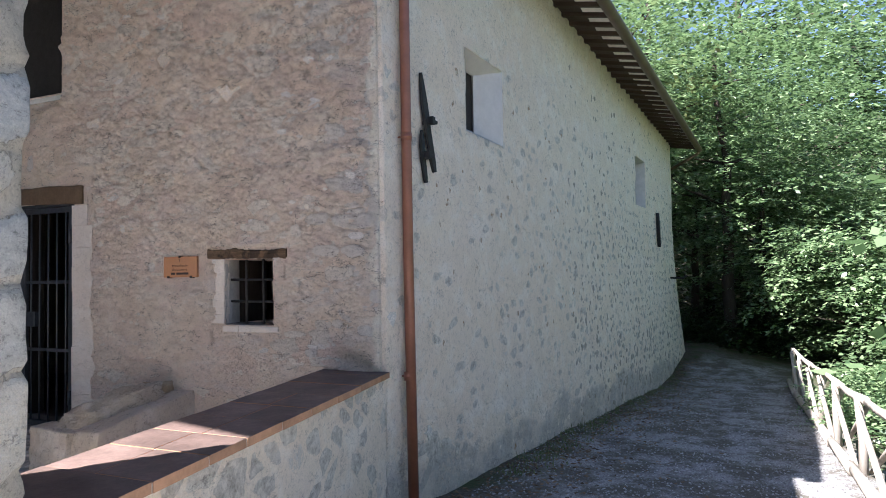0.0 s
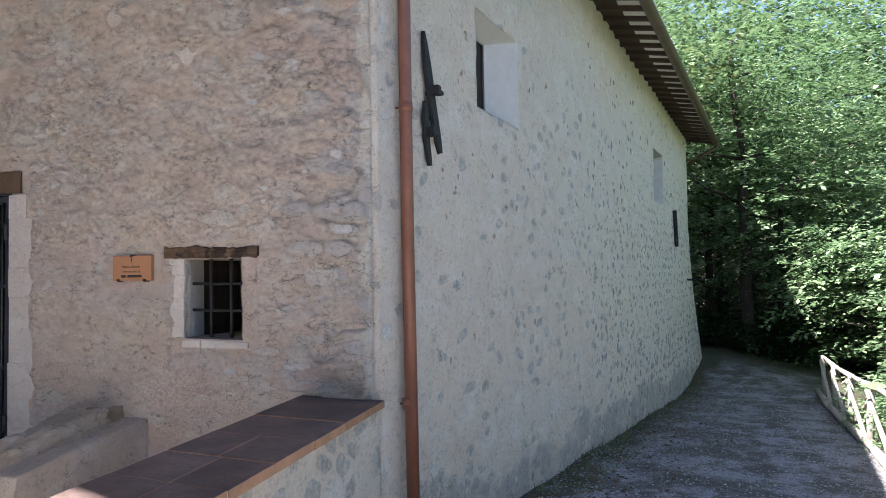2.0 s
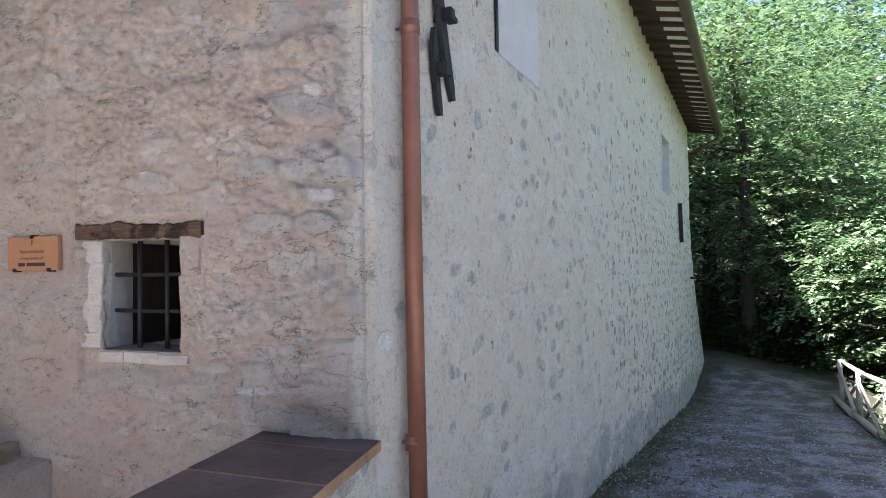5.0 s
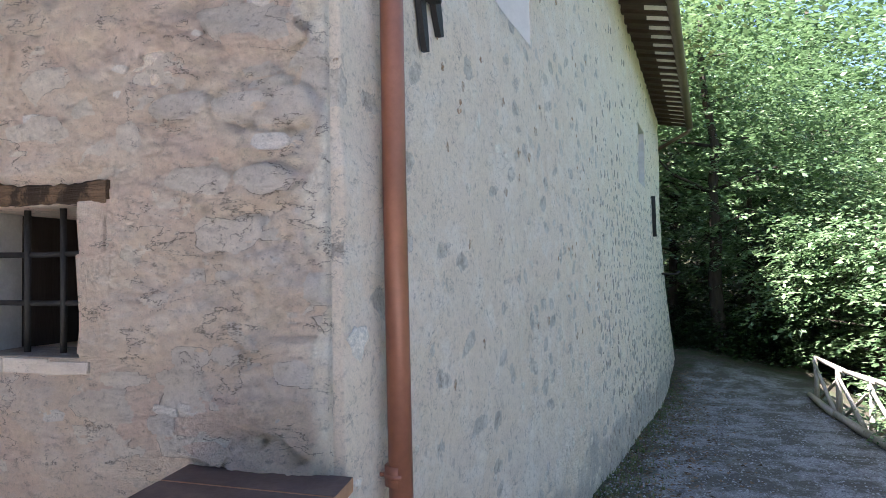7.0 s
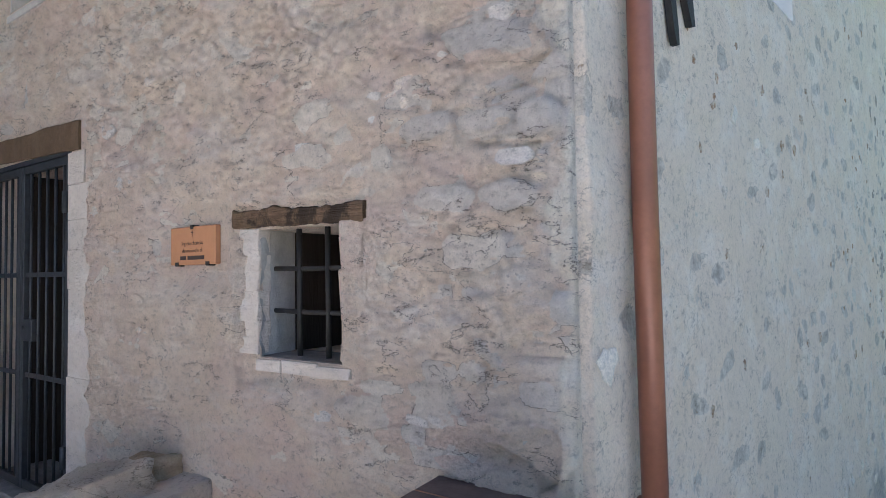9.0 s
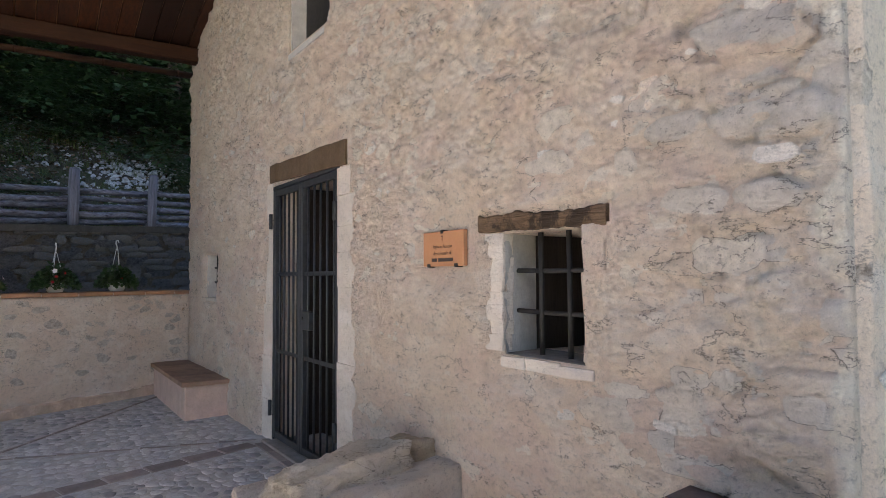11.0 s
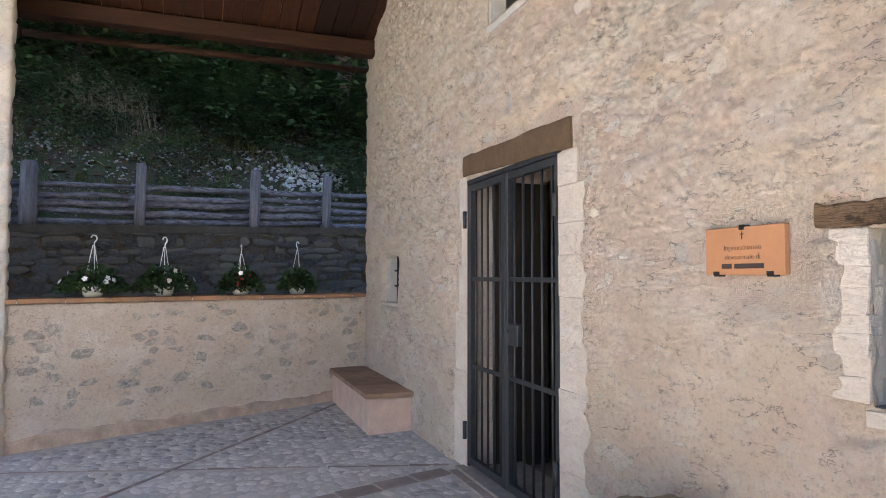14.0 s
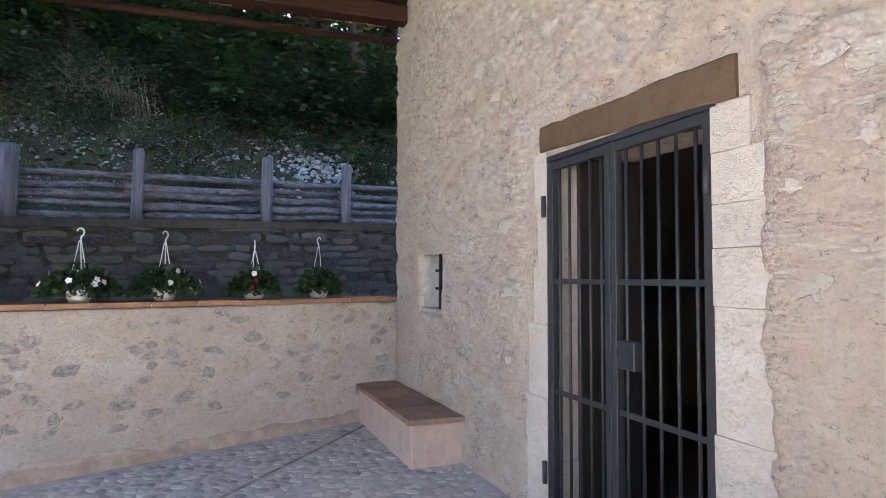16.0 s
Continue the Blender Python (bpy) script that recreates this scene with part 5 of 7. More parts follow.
# ------------------------------------------------------------ side wall fittings
pipe = thing("downpipe", "brown metal downpipe fixed at the chapel corner", "pipe")
py = 4.18
pxx = side_x(py) + 0.076
part("tube", tube("tube", [(pxx + 0.02, py, -0.36), (pxx + 0.004, py, 1.5), (pxx, py, 3.0), (pxx, py, 4.55)], 0.0375, 20), M_COPPER, pipe)
for cz in (0.60, 2.31):
    part("sleeve", tube("sleeve", [(pxx + 0.002, py, cz - 0.03), (pxx + 0.002, py, cz + 0.03)], 0.0405, 20), M_COPPER, pipe)
    part("clamp", tube("clamp", [(pxx + 0.002, py, cz - 0.007), (pxx + 0.002, py, cz + 0.007)], 0.0425, 20), M_COPPER, pipe)
    part("bracket", box("bracket", (0.07, 0.010, 0.012), (pxx - 0.055, py - 0.012, cz), 0.002), M_COPPER, pipe)


def tie_anchor(name, label, ya, za, yb, zb, w, thick=0.012):
    """A forged wall-tie anchor bar lying against the side wall, tapering to both ends."""
    root = thing(name, label, "anchor")
    d = Vector((0, yb - ya, zb - za))
    L = d.length
    d.normalize()
    nrm = Vector((1, 0, 0))
    s = d.cross(nrm)
    off = Vector((0.028 + thick, 0, 0))
    verts, faces = [], []
    prof = ((0, 0.10), (0.10, 0.55), (0.28, 1.0), (0.6, 0.95), (0.9, 0.8), (1, 0.45))
    for t, ww in prof:
        p = Vector((side_x(ya + (yb - ya) * t), ya, za)) + d * (L * t) + s * (0.018 * math.sin(3.1 * t)) + off
        for a, b in ((-thick, -1), (thick, -1), (thick, 1), (-thick, 1)):
            verts.append(p + nrm * a + s * (b * ww * w / 2))
    for i in range(len(prof) - 1):
        for q in range(4):
            q2 = (q + 1) % 4
            faces.append((i * 4 + q, i * 4 + q2, (i + 1) * 4 + q2, (i + 1) * 4 + q))
    faces += [(3, 2, 1, 0), tuple(len(prof) * 4 - 4 + q for q in range(4))]
    bm = bmesh.new()
    tmp = mesh_of("bar", verts, faces)
    bm.from_mesh(tmp)
    bpy.data.meshes.remove(tmp)
    part("bar", bm_mesh("bar", bm), M_BLACKIRON, root)
    ym, zm = ya + (yb - ya) * 0.48, za + (zb - za) * 0.48
    part("wedge", box("wedge", (0.05, 0.10, 0.028), (side_x(ym) + 0.065, ym + 0.04, zm), 0.004), M_BLACKIRON, root)
    part("tie_end", box("tie_end", (0.16, 0.05, 0.06), (side_x(ym) + 0.02, ym, zm), 0.004), M_BLACKIRON, root)
    return root


tie_anchor("tie_anchor", "long black forged iron wall-tie anchor", 4.47, 2.86, 4.67, 2.12, 0.088)
tie_anchor("tie_anchor", "shorter black forged iron wall-tie anchor", 4.475, 2.42, 4.53, 2.02, 0.06)
tie_anchor("tie_anchor", "black forged iron wall-tie anchor near the far end", 14.60, 2.52, 14.72, 1.80, 0.16, 0.034)
hook = part("wall_hook", tube("wall_hook", [(side_x(16.0) - 0.05, 16.0, 1.12), (side_x(16.0) + 0.35, 16.0, 1.10), (side_x(16) + 0.42, 16.0, 1.16)], 0.022, 8), M_BLACKIRON)
tagged(hook, "short black iron bar sticking out of the side wall", "bar")

# Grey in place of limewash, standing for the shade in the far recess.
M_SHADEPLASTER = solid("shaded_recess_plaster", (0.56, 0.53, 0.49), 0.95, 0, 0.15, 7, 0.004, 0.1)


def splayed_window(nm, opening, deep, edge, rise, drop, reveal_mat, inner_mat):
    """A window recess in the side wall whose far reveal, sill and head splay inwards to a small casement."""
    a, b, c, d = opening
    w = thing(nm, "deep plastered window recess high in the side wall", "window", kind="structure")
    front = [(side_x(y) + 0.012, y, z) for y, z in ((a, c), (b, c), (b, d), (a, d))]
    inner = [(side_x(y) - deep, y, z) for y, z in ((a, c + rise), (edge, c + rise), (edge, d - drop), (a, d - drop))]
    for nm2, i, j in (("sill", 0, 1), ("reveal", 1, 2), ("head", 2, 3), ("reveal", 3, 0)):
        back = [(side_x(y) - 0.5, y, z) for x, y, z in (front[i], front[j])]
        quad = [front[i], front[j], inner[j], inner[i]] + [back[0], back[1]]
        part(nm2, mesh_of(nm2, quad, [(0, 3, 2, 1), (0, 1, 5, 4), (3, 4, 5, 2), (0, 4, 3), (1, 2, 5)]), reveal_mat, w)
    xm = side_x((a + edge) / 2) - deep - 0.02
    part("casement", box("casement", (0.03, edge - a + 0.1, d - c), (xm, (a + edge) / 2, (c + d) / 2), 0.003), inner_mat, w, "dark closed casement")


splayed_window("window_4", SIDE_WINDOW, 0.15, 5.84, 0.10, 0.10, M_WHITE, M_DARKWOOD)
splayed_window("window_5", SIDE_WINDOW_2, 0.25, 13.5, 0.04, 0.04, M_SHADEPLASTER, M_SHADEPLASTER)

# ------------------------------------------------------------ stone kneeler by the front wall
def rough_block(name, low, high, seed, mat, parent, soft=0.35, amp=0.016, cuts=22):
    """A hewn block between four low and four high corners, its edges worn and its faces uneven."""
    bm = bmesh.new()
    bmesh.ops.create_cube(bm, size=2)
    bmesh.ops.subdivide_edges(bm, edges=bm.edges[:], cuts=cuts, use_grid_fill=True)
    o = random.Random(seed).uniform(0, 60)
    mean = sum((Vector(p) for p in low + high), Vector()) / 8
    for v in bm.verts:
        p = v.co.copy()
        k = max(abs(p.x), abs(p.y), abs(p.z)) / max(p.length, 1e-6)
        p = p * (1 - soft * (1 - k) * 0.55)
        u, w, h = (p.x + 1) / 2, (p.y + 1) / 2, (p.z + 1) / 2
        lo = Vector(low[0]).lerp(Vector(low[1]), u).lerp(Vector(low[3]).lerp(Vector(low[2]), u), w)
        hi = Vector(high[0]).lerp(Vector(high[1]), u).lerp(Vector(high[3]).lerp(Vector(high[2]), u), w)
        q = lo.lerp(hi, h)
        d = (q - mean).normalized()
        n = fnoise(q.x * 5 + o, q.y * 5, q.z * 9, 4) + 0.55 * fnoise(q.x * 21 + o, q.y * 21, q.z * 34, 3)
        v.co = q + d * (amp * n)
    return part(name, bm_mesh(name, bm, True), mat, parent)


kneeler = thing("stone_kneeler", "stone kneeler of sandy masonry blocks round a tilted tan rock", "kneeler")
rough_block("masonry_block", [(-4.57, 3.10, -0.15), (-4.10, 3.02, -0.15), (-4.10, 3.965, -0.15), (-4.86, 3.965, -0.15)],
            [(-4.56, 3.10, 0.30), (-4.10, 3.04, 0.30), (-4.10, 3.965, 0.27), (-4.84, 3.965, 0.22)], 3, M_KNEELBASE, kneeler, 0.26, 0.014)
rough_block("masonry_block", [(-4.20, 3.05, -0.15), (-3.76, 2.98, -0.15), (-3.79, 3.965, -0.15), (-4.30, 3.965, -0.15)],
            [(-4.18, 3.12, 0.28), (-3.79, 3.04, 0.335), (-3.80, 3.965, 0.475), (-4.30, 3.965, 0.44)], 8, M_KNEELBASE, kneeler, 0.28, 0.015)
rough_block("back_stone", [(-4.75, 3.66, 0.1), (-4.0, 3.72, 0.1), (-3.98, 3.97, 0.1), (-4.80, 3.97, 0.1)],
            [(-4.66, 3.68, 0.33), (-4.02, 3.74, 0.53), (-3.98, 3.985, 0.57), (-4.70, 3.985, 0.40)], 13, M_BROWNROCK, kneeler, 0.9, 0.022)
rough_block("rock", [(-4.46, 3.16, 0.12), (-4.05, 3.10, 0.12), (-3.92, 3.80, 0.2), (-4.40, 3.82, 0.2)],
            [(-4.40, 3.20, 0.37), (-4.08, 3.15, 0.39), (-3.92, 3.82, 0.60), (-4.34, 3.80, 0.52)], 17, M_ROCK, kneeler, 0.85, 0.034, 34)

# ------------------------------------------------------------ trees
def crown_mesh(name, seed, size, sprays, leaves, leaf=0.10, bottom=-0.8, hang=0.15, reach=1.0):
    """A leafy crown: flat drooping sprays of pointed leaves in tiers, with gaps."""
    rs = np.random.RandomState(seed)
    verts, faces = [], []
    lobes = [(rs.normal(0, 0.42, 3), rs.uniform(0.35, 0.6)) for _ in range(16)]
    n = 0
    while n < sprays:
        c, r = lobes[rs.randint(len(lobes))]
        d = rs.normal(0, 1, 3)
        d /= np.linalg.norm(d)
        p = c + d * r * rs.uniform(0.55, 1.0)
        p[2] = round(p[2] / 0.16) * 0.16 + rs.normal(0, 0.02)
        if p[2] < bottom or np.linalg.norm(p) > 1.15:
            continue
        n += 1
        out = np.array([p[0], p[1], 0]) + rs.normal(0, 0.3, 3) * (1, 1, 0)
        out /= np.linalg.norm(out) + 1e-6
        out[2] = -hang + rs.uniform(-0.30, 0.25)
        out /= np.linalg.norm(out)
        side = np.cross(out, (0, 0, 1))
        side /= np.linalg.norm(side)
        up = np.cross(side, out)
        base = p * np.array(size)
        L = rs.uniform(0.5, 1.0) * reach
        for q in range(leaves):
            t = (q + 0.5) / leaves
            sgn = 1 if q % 2 else -1
            w = 0.34 * L * (1 - 0.75 * t) * rs.uniform(0.3, 1.0)
            o = base + out * (t * L) + side * (sgn * w) + up * rs.uniform(-0.05, 0.05)
            ax = out * 0.55 + side * sgn * 0.75 + rs.normal(0, 0.25, 3)
            ax /= np.linalg.norm(ax)
            nn = up + rs.normal(0, 0.30, 3)
            bx = np.cross(nn, ax)
            bx /= np.linalg.norm(bx)
            s = leaf * rs.uniform(0.7, 1.25)
            b0 = len(verts)
            verts += [o, o + ax * s * 0.45 + bx * s * 0.30, o + ax * s, o + ax * s * 0.45 - bx * s * 0.30]
            faces.append((b0, b0 + 1, b0 + 2, b0 + 3))
    me = bpy.data.meshes.new(name)
    me.from_pydata([tuple(v) for v in verts], [], faces)
    return me


CROWNS = [crown_mesh("crown", 100 + i, (2.6, 2.6, 3.2), 230, 46, 0.135, -0.8, 0.14, 2.0) for i in range(3)]
CROWNS_LOW = [crown_mesh("crown", 150 + i, (2.6, 2.6, 2.6), 260, 38, 0.15, -1.2, 0.22, 1.9) for i in range(2)]
CROWNS_HIGH = [crown_mesh("crown", 200 + i, (3.4, 3.4, 3.0), 230, 12, 0.26, -0.5) for i in range(2)]
BUSHES = [crown_mesh("foliage", 300 + i, (0.9, 0.9, 0.75), 110, 13, 0.10, -0.7) for i in range(2)]
for me in CROWNS + CROWNS_LOW + CROWNS_HIGH:
    me.materials.append(M_LEAF)
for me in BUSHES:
    me.materials.append(M_LEAFSHADE)


def trunk_mesh(seed, h, r):
    rng = random.Random(seed)
    pts, x, y = [], 0.0, 0.0
    for i in range(9):
        pts.append((x, y, -0.5 + (h + 0.5) * i / 8))
        x += rng.uniform(-0.09, 0.09) * h / 6
        y += rng.uniform(-0.09, 0.09) * h / 6
    return tube("trunk", pts, [r * (1.25 - i * 0.115) for i in range(9)], 9, 0.06, seed), pts


TRUNKS = [trunk_mesh(40 + i, 8.0, 0.13) for i in range(3)]


def limbs_mesh(seed, pts):
    rng = random.Random(seed)
    verts, faces = [], []
    for i in range(12):
        p = Vector(pts[rng.randrange(3, 8)])
        a = rng.uniform(0, 2 * math.pi)
        L = rng.uniform(1.2, 2.6)
        q = [p, p + Vector((math.cos(a), math.sin(a), 0.35)) * L * 0.5, p + Vector((math.cos(a + 0.3), math.sin(a + 0.3), 0.30)) * L]
        me = tube("t", q, [0.045, 0.03, 0.012], 6, 0.05, i)
        b0 = len(verts)
        verts += [v.co.copy() for v in me.vertices]
        faces += [tuple(b0 + k for k in f.vertices) for f in me.polygons]
        bpy.data.meshes.remove(me)
    return mesh_of("limbs", verts, faces, True)


BRANCHES = [limbs_mesh(60 + i, TRUNKS[i][1]) for i in range(3)]


def tree(x, y, h, s, low=1, seed=0, z=None):
    rng = random.Random(seed * 7 + 1)
    i = rng.randrange(3)
    root = thing("tree", "slender broadleaf woodland tree with bright green leaves" if low else "tall woodland tree with a high leafy crown", "tree", "woodland trees",
                 m=pose(x, y, ground_z(x, y) if z is None else z, 0, 0, rng.uniform(0, 360)) @ Matrix.Scale(s, 4))
    tall = Matrix.Diagonal((1, 1, min(1.0, (h + 1.0) / 8.0), 1))
    part("trunk", TRUNKS[i][0], M_BARK, root, "", tall)
    part("limb", BRANCHES[i], M_BARK, root, "", tall)
    cr = (CROWNS_HIGH, CROWNS, CROWNS_LOW)[low]
    part("crown", cr[rng.randrange(len(cr))], M_LEAF, root, "", pose(0, 0, h, 0, 0, rng.uniform(0, 360)))
    return root


# beside the path, behind the chapel, and rows of taller ones down the slope
BESIDE = ((2.7, 9.4, 1.0, 0.48), (3.6, 11.4, 1.9, 0.64), (4.3, 14.2, 2.6, 0.78), (3.0, 17.2, 3.7, 0.80), (5.6, 12.6, 2.9, 0.90), (5.2, 16.8, 3.3, 1.0))
BEHIND = ((-2.9, 20.4, 4.4, 0.90), (-0.8, 20.9, 4.6, 0.95), (1.0, 20.2, 4.5, 0.90), (2.8, 19.6, 3.6, 0.90), (4.6, 20.2, 3.2, 1.0))
TALL = ((0.2, 19.0, 6.0, 1.15), (-2.6, 19.6, 6.6, 1.2))
SLOPE = ((-3.2, 24.6, 3.7, 1.3), (-0.6, 25.2, 3.8, 1.35), (1.9, 24.2, 3.7, 1.3), (4.3, 23.4, 3.6, 1.3), (6.8, 21.4, 3.5, 1.3),
         (-3.4, 31.0, 4.0, 1.8), (0.6, 32.0, 4.2, 1.9), (4.4, 30.6, 4.0, 1.8), (8.0, 28.6, 4.0, 1.8), (11.0, 25.0, 4.0, 1.7),
         (-4.5, 42.0, 4.2, 2.7), (1.5, 43.0, 4.4, 2.8), (7.5, 41.0, 4.2, 2.7), (13.0, 37.0, 4.2, 2.6), (17.0, 31.0, 4.0, 2.4))
OUTSIDE = ((6.0, 8.5, 3.2, 1.1), (7.5, 5.0, 3.2, 1.2), (8.0, 12.5, 3.4, 1.4), (10.5, 17.0, 3.6, 1.7), (12.5, 8.0, 3.6, 1.7), (15.0, 20.0, 3.8, 2.1), (17.0, 12.0, 3.8, 2.1), (20.0, 24.0, 3.8, 2.4))
i = 0
for row, low in ((BESIDE, 2), (BEHIND, 1), (TALL, 1), (SLOPE, 1), (OUTSIDE, 0)):
    for x, y, h, s in row:
        tree(x, y, h, s, low, i)
        i += 1
# woods on the hillside, with unseen trees added to shade porch and court
# Unseen trees to the south also block low sky from the front wall.
for i, (x, y, h, s) in enumerate([(-15.5, -1.5, 5.0, 1.2), (-16.5, 2.5, 5.0, 1.3), (-16.0, 6.5, 5.0, 1.3), (-19, -5, 6, 1.5), (-20, 0.5, 6, 1.5), (-20, 6, 6, 1.6), (-17.0, -9.0, 5.5, 1.4), (-23, -2, 7, 1.8), (-14.8, 9.5, 5, 1.2), (-14.0, -4.5, 4.6, 1.2), (-15.0, 4.6, 4.8, 1.2), (-17.5, 4.4, 5.5, 1.3), (-13.5, -1.8, 4.6, 1.2), (-15.4, 0.0, 4.8, 1.15), (-15, -7, 5, 1.3), (-18, 10, 6, 1.5), (-24, 4, 7, 1.8), (-25, 10, 7, 1.8), (-22, -9, 7, 1.7), (-13.6, -5.2, 5.0, 1.3), (-14.5, -10.5, 5.5, 1.4), (-13.3, -7.8, 5.0, 1.15), (-13.5, -11.5, 6.0, 1.5), (-13.2, -2.8, 4.6, 1.1), (-9.5, -16.5, 4.5, 1.5), (-4.0, -16.0, 4.5, 1.5), (-0.5, -15.0, 4.5, 1.5), (3.5, -12.5, 4.5, 1.5), (7.5, -10.5, 4.5, 1.5), (9.5, -6.0, 4.5, 1.4), (10.0, -1.0, 4.5, 1.4), (-2.5, -18, 5.5, 2.0), (3, -18, 5.5, 2.0), (-9, -17, 5.5, 2.0), (-16.0, 4.0, 6.2, 1.5), (-16.5, 0.8, 7.0, 1.5), (-16.8, 7.4, 7.0, 1.5),
                                 (-11.8, -3.0, 4.6, 0.85), (-12.4, -6.4, 5.0, 1.0), (-12.0, -0.9, 4.8, 0.95), (-17.5, 6.2, 3.4, 1.3), (-20.5, 7.6, 4.4, 1.6)]):
    tree(x, y, h / s, s, 0, 50 + i)


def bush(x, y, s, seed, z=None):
    root = thing("shrub", "dense green shrub, coloured dark for shade, growing on the steep bank", "shrub", "hillside shrubs", m=pose(x, y, (ground_z(x, y) if z is None else z) + 0.35 * s, 0, 0, seed * 77 % 360) @ Matrix.Scale(s, 4))
    part("foliage", BUSHES[seed % 2], M_LEAFSHADE, root)


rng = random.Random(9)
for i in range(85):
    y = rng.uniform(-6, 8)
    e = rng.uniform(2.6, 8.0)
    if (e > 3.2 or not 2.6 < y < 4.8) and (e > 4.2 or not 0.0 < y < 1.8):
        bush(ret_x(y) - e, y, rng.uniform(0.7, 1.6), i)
for i in range(16):
    bush(rng.uniform(-3.0, 2.6), rng.uniform(18.6, 20.6), rng.uniform(0.6, 1.1), i)
for i in range(22):
    x, y = rng.uniform(-6, 7), rng.uniform(21.0, 28)
    bush(x, y, rng.uniform(1.2, 2.2), i)
for i in range(26):
    y = rng.uniform(-2.5, 6)
    bush(ret_x(y) - rng.uniform(0.9, 3.0), y, rng.uniform(0.25, 0.5), i)

BRIGHT = [crown_mesh("foliage", 330 + i, (0.9, 0.9, 0.85), 80, 14, 0.12, -0.7) for i in range(2)]
for i, (x, y, q) in enumerate(((2.0, 7.3, 0.55), (2.0, 8.6, 0.65), (1.95, 9.9, 0.7), (2.0, 11.2, 0.75), (2.2, 12.6, 0.9), (2.5, 9.2, 0.9), (1.5, 9.3, 0.42), (1.45, 10.9, 0.45))):
    root = thing("shrub", "leafy bright green shrub growing through the path fence", "shrub", "shrubs by the path", m=pose(x, y, ground_z(x, y) + 0.45 * q, 0, 0, 63 * i) @ Matrix.Scale(q, 4))
    part("foliage", BRIGHT[i % 2], M_LEAF, root)

# ------------------------------------------------------------ rustic fence by the path
rail_fence = thing("rustic_fence", "rustic path fence of bleached poles with crossed braces", "fence")
rng = random.Random(31)


def fence_x(y):
    return 1.08 + 0.012 * (y - 6)


FY = [4.1, 5.5, 6.9, 8.4, 9.9, 11.4, 12.9, 14.4]
for y in FY:
    x, z = fence_x(y), ground_z(fence_x(y), y)
    part("post", tube("post", [(x, y, z - 0.3), (x + rng.uniform(-.02, .02), y, z + 0.3), (x + rng.uniform(-.03, .03), y + rng.uniform(-.03, .03), z + 0.70)], [0.042, 0.040, 0.034], 9, 0.10, rng.randrange(999)), M_FENCE, rail_fence)
for a, b in zip(FY, FY[1:]):
    xa, xb = fence_x(a), fence_x(b)
    za, zb = ground_z(xa, a), ground_z(xb, b)
    part("rail", tube("rail", [(xa + 0.02, a - 0.15, za + 0.68), ((xa + xb) / 2 + 0.02, (a + b) / 2, (za + zb) / 2 + 0.67 + rng.uniform(-.02, .02)), (xb + 0.03, b + 0.15, zb + 0.66)], [0.038, 0.034, 0.028], 9, 0.12, rng.randrange(999)), M_FENCE, rail_fence)
    part("brace", tube("brace", [(xa - 0.05, a + 0.05, za + 0.05), (xb - 0.04, b - 0.05, zb + 0.62)], [0.030, 0.022], 8, 0.12, rng.randrange(999)), M_FENCE, rail_fence)
    part("brace", tube("brace", [(xa + 0.06, a + 0.05, za + 0.60), (xb + 0.06, b - 0.05, zb + 0.04)], [0.028, 0.022], 8, 0.12, rng.randrange(999)), M_FENCE, rail_fence)
    part("kick_rail", tube("kick_rail", [(xa - 0.09, a - 0.1, za + 0.05), (xb - 0.08, b + 0.1, zb + 0.05)], [0.055, 0.045], 9, 0.08, rng.randrange(999)), M_FENCE, rail_fence)

# ------------------------------------------------------------ hanging pots set down on the far parapet
def leaf_ball(name, seed, n, r, h, leaf):
    """A low mound of small leaves."""
    rs = np.random.RandomState(seed)
    verts, faces = [], []
    for _ in range(n):
        a, t = rs.uniform(0, 2 * np.pi), rs.uniform(0, 1) ** 0.5
        p = np.array([r * t * np.cos(a), r * t * np.sin(a), h * (1 - 0.75 * t * t) * rs.uniform(0.35, 1.0) - 0.06 * t])
        ax = np.array([np.cos(a), np.sin(a), rs.uniform(-0.6, 0.7)]) + rs.normal(0, 0.5, 3)
        ax /= np.linalg.norm(ax)
        bx = np.cross(ax, rs.normal(0, 1, 3))
        bx /= np.linalg.norm(bx)
        s = leaf * rs.uniform(0.7, 1.3)
        b0 = len(verts)
        verts += [p, p + ax * s * 0.5 + bx * s * 0.34, p + ax * s, p + ax * s * 0.5 - bx * s * 0.34]
        faces.append((b0, b0 + 1, b0 + 2, b0 + 3))
    return mesh_of(name, verts, faces)


def flower_mesh(name, r):
    verts, faces = [(0, 0, -0.004)], []
    for i in range(10):
        a = 2 * math.pi * i / 10
        q = r * (1.0 if i % 2 else 0.72)
        verts.append((q * math.cos(a), q * math.sin(a), 0.004))
    faces = [(0, 1 + i, 1 + (i + 1) % 10) for i in range(10)]
    return mesh_of(name, verts, faces, True)


PETALS, PETALS_RED = flower_mesh("flower", 0.027), flower_mesh("flower", 0.018)
pot_prof = [(0.060, 0.0), (0.068, 0.004), (0.092, 0.085), (0.098, 0.088), (0.098, 0.100), (0.088, 0.100), (0.080, 0.02)]
pv, pf = [], []
for r, z in pot_prof:
    pv += [(r * math.cos(2 * math.pi * a / 20), r * math.sin(2 * math.pi * a / 20), z) for a in range(20)]
for i in range(len(pot_prof) - 1):
    pf += [(i * 20 + a, i * 20 + (a + 1) % 20, (i + 1) * 20 + (a + 1) % 20, (i + 1) * 20 + a) for a in range(20)]
pf.append(tuple(range(19, -1, -1)))
POT = mesh_of("pot", pv, pf, True)
rng = random.Random(77)
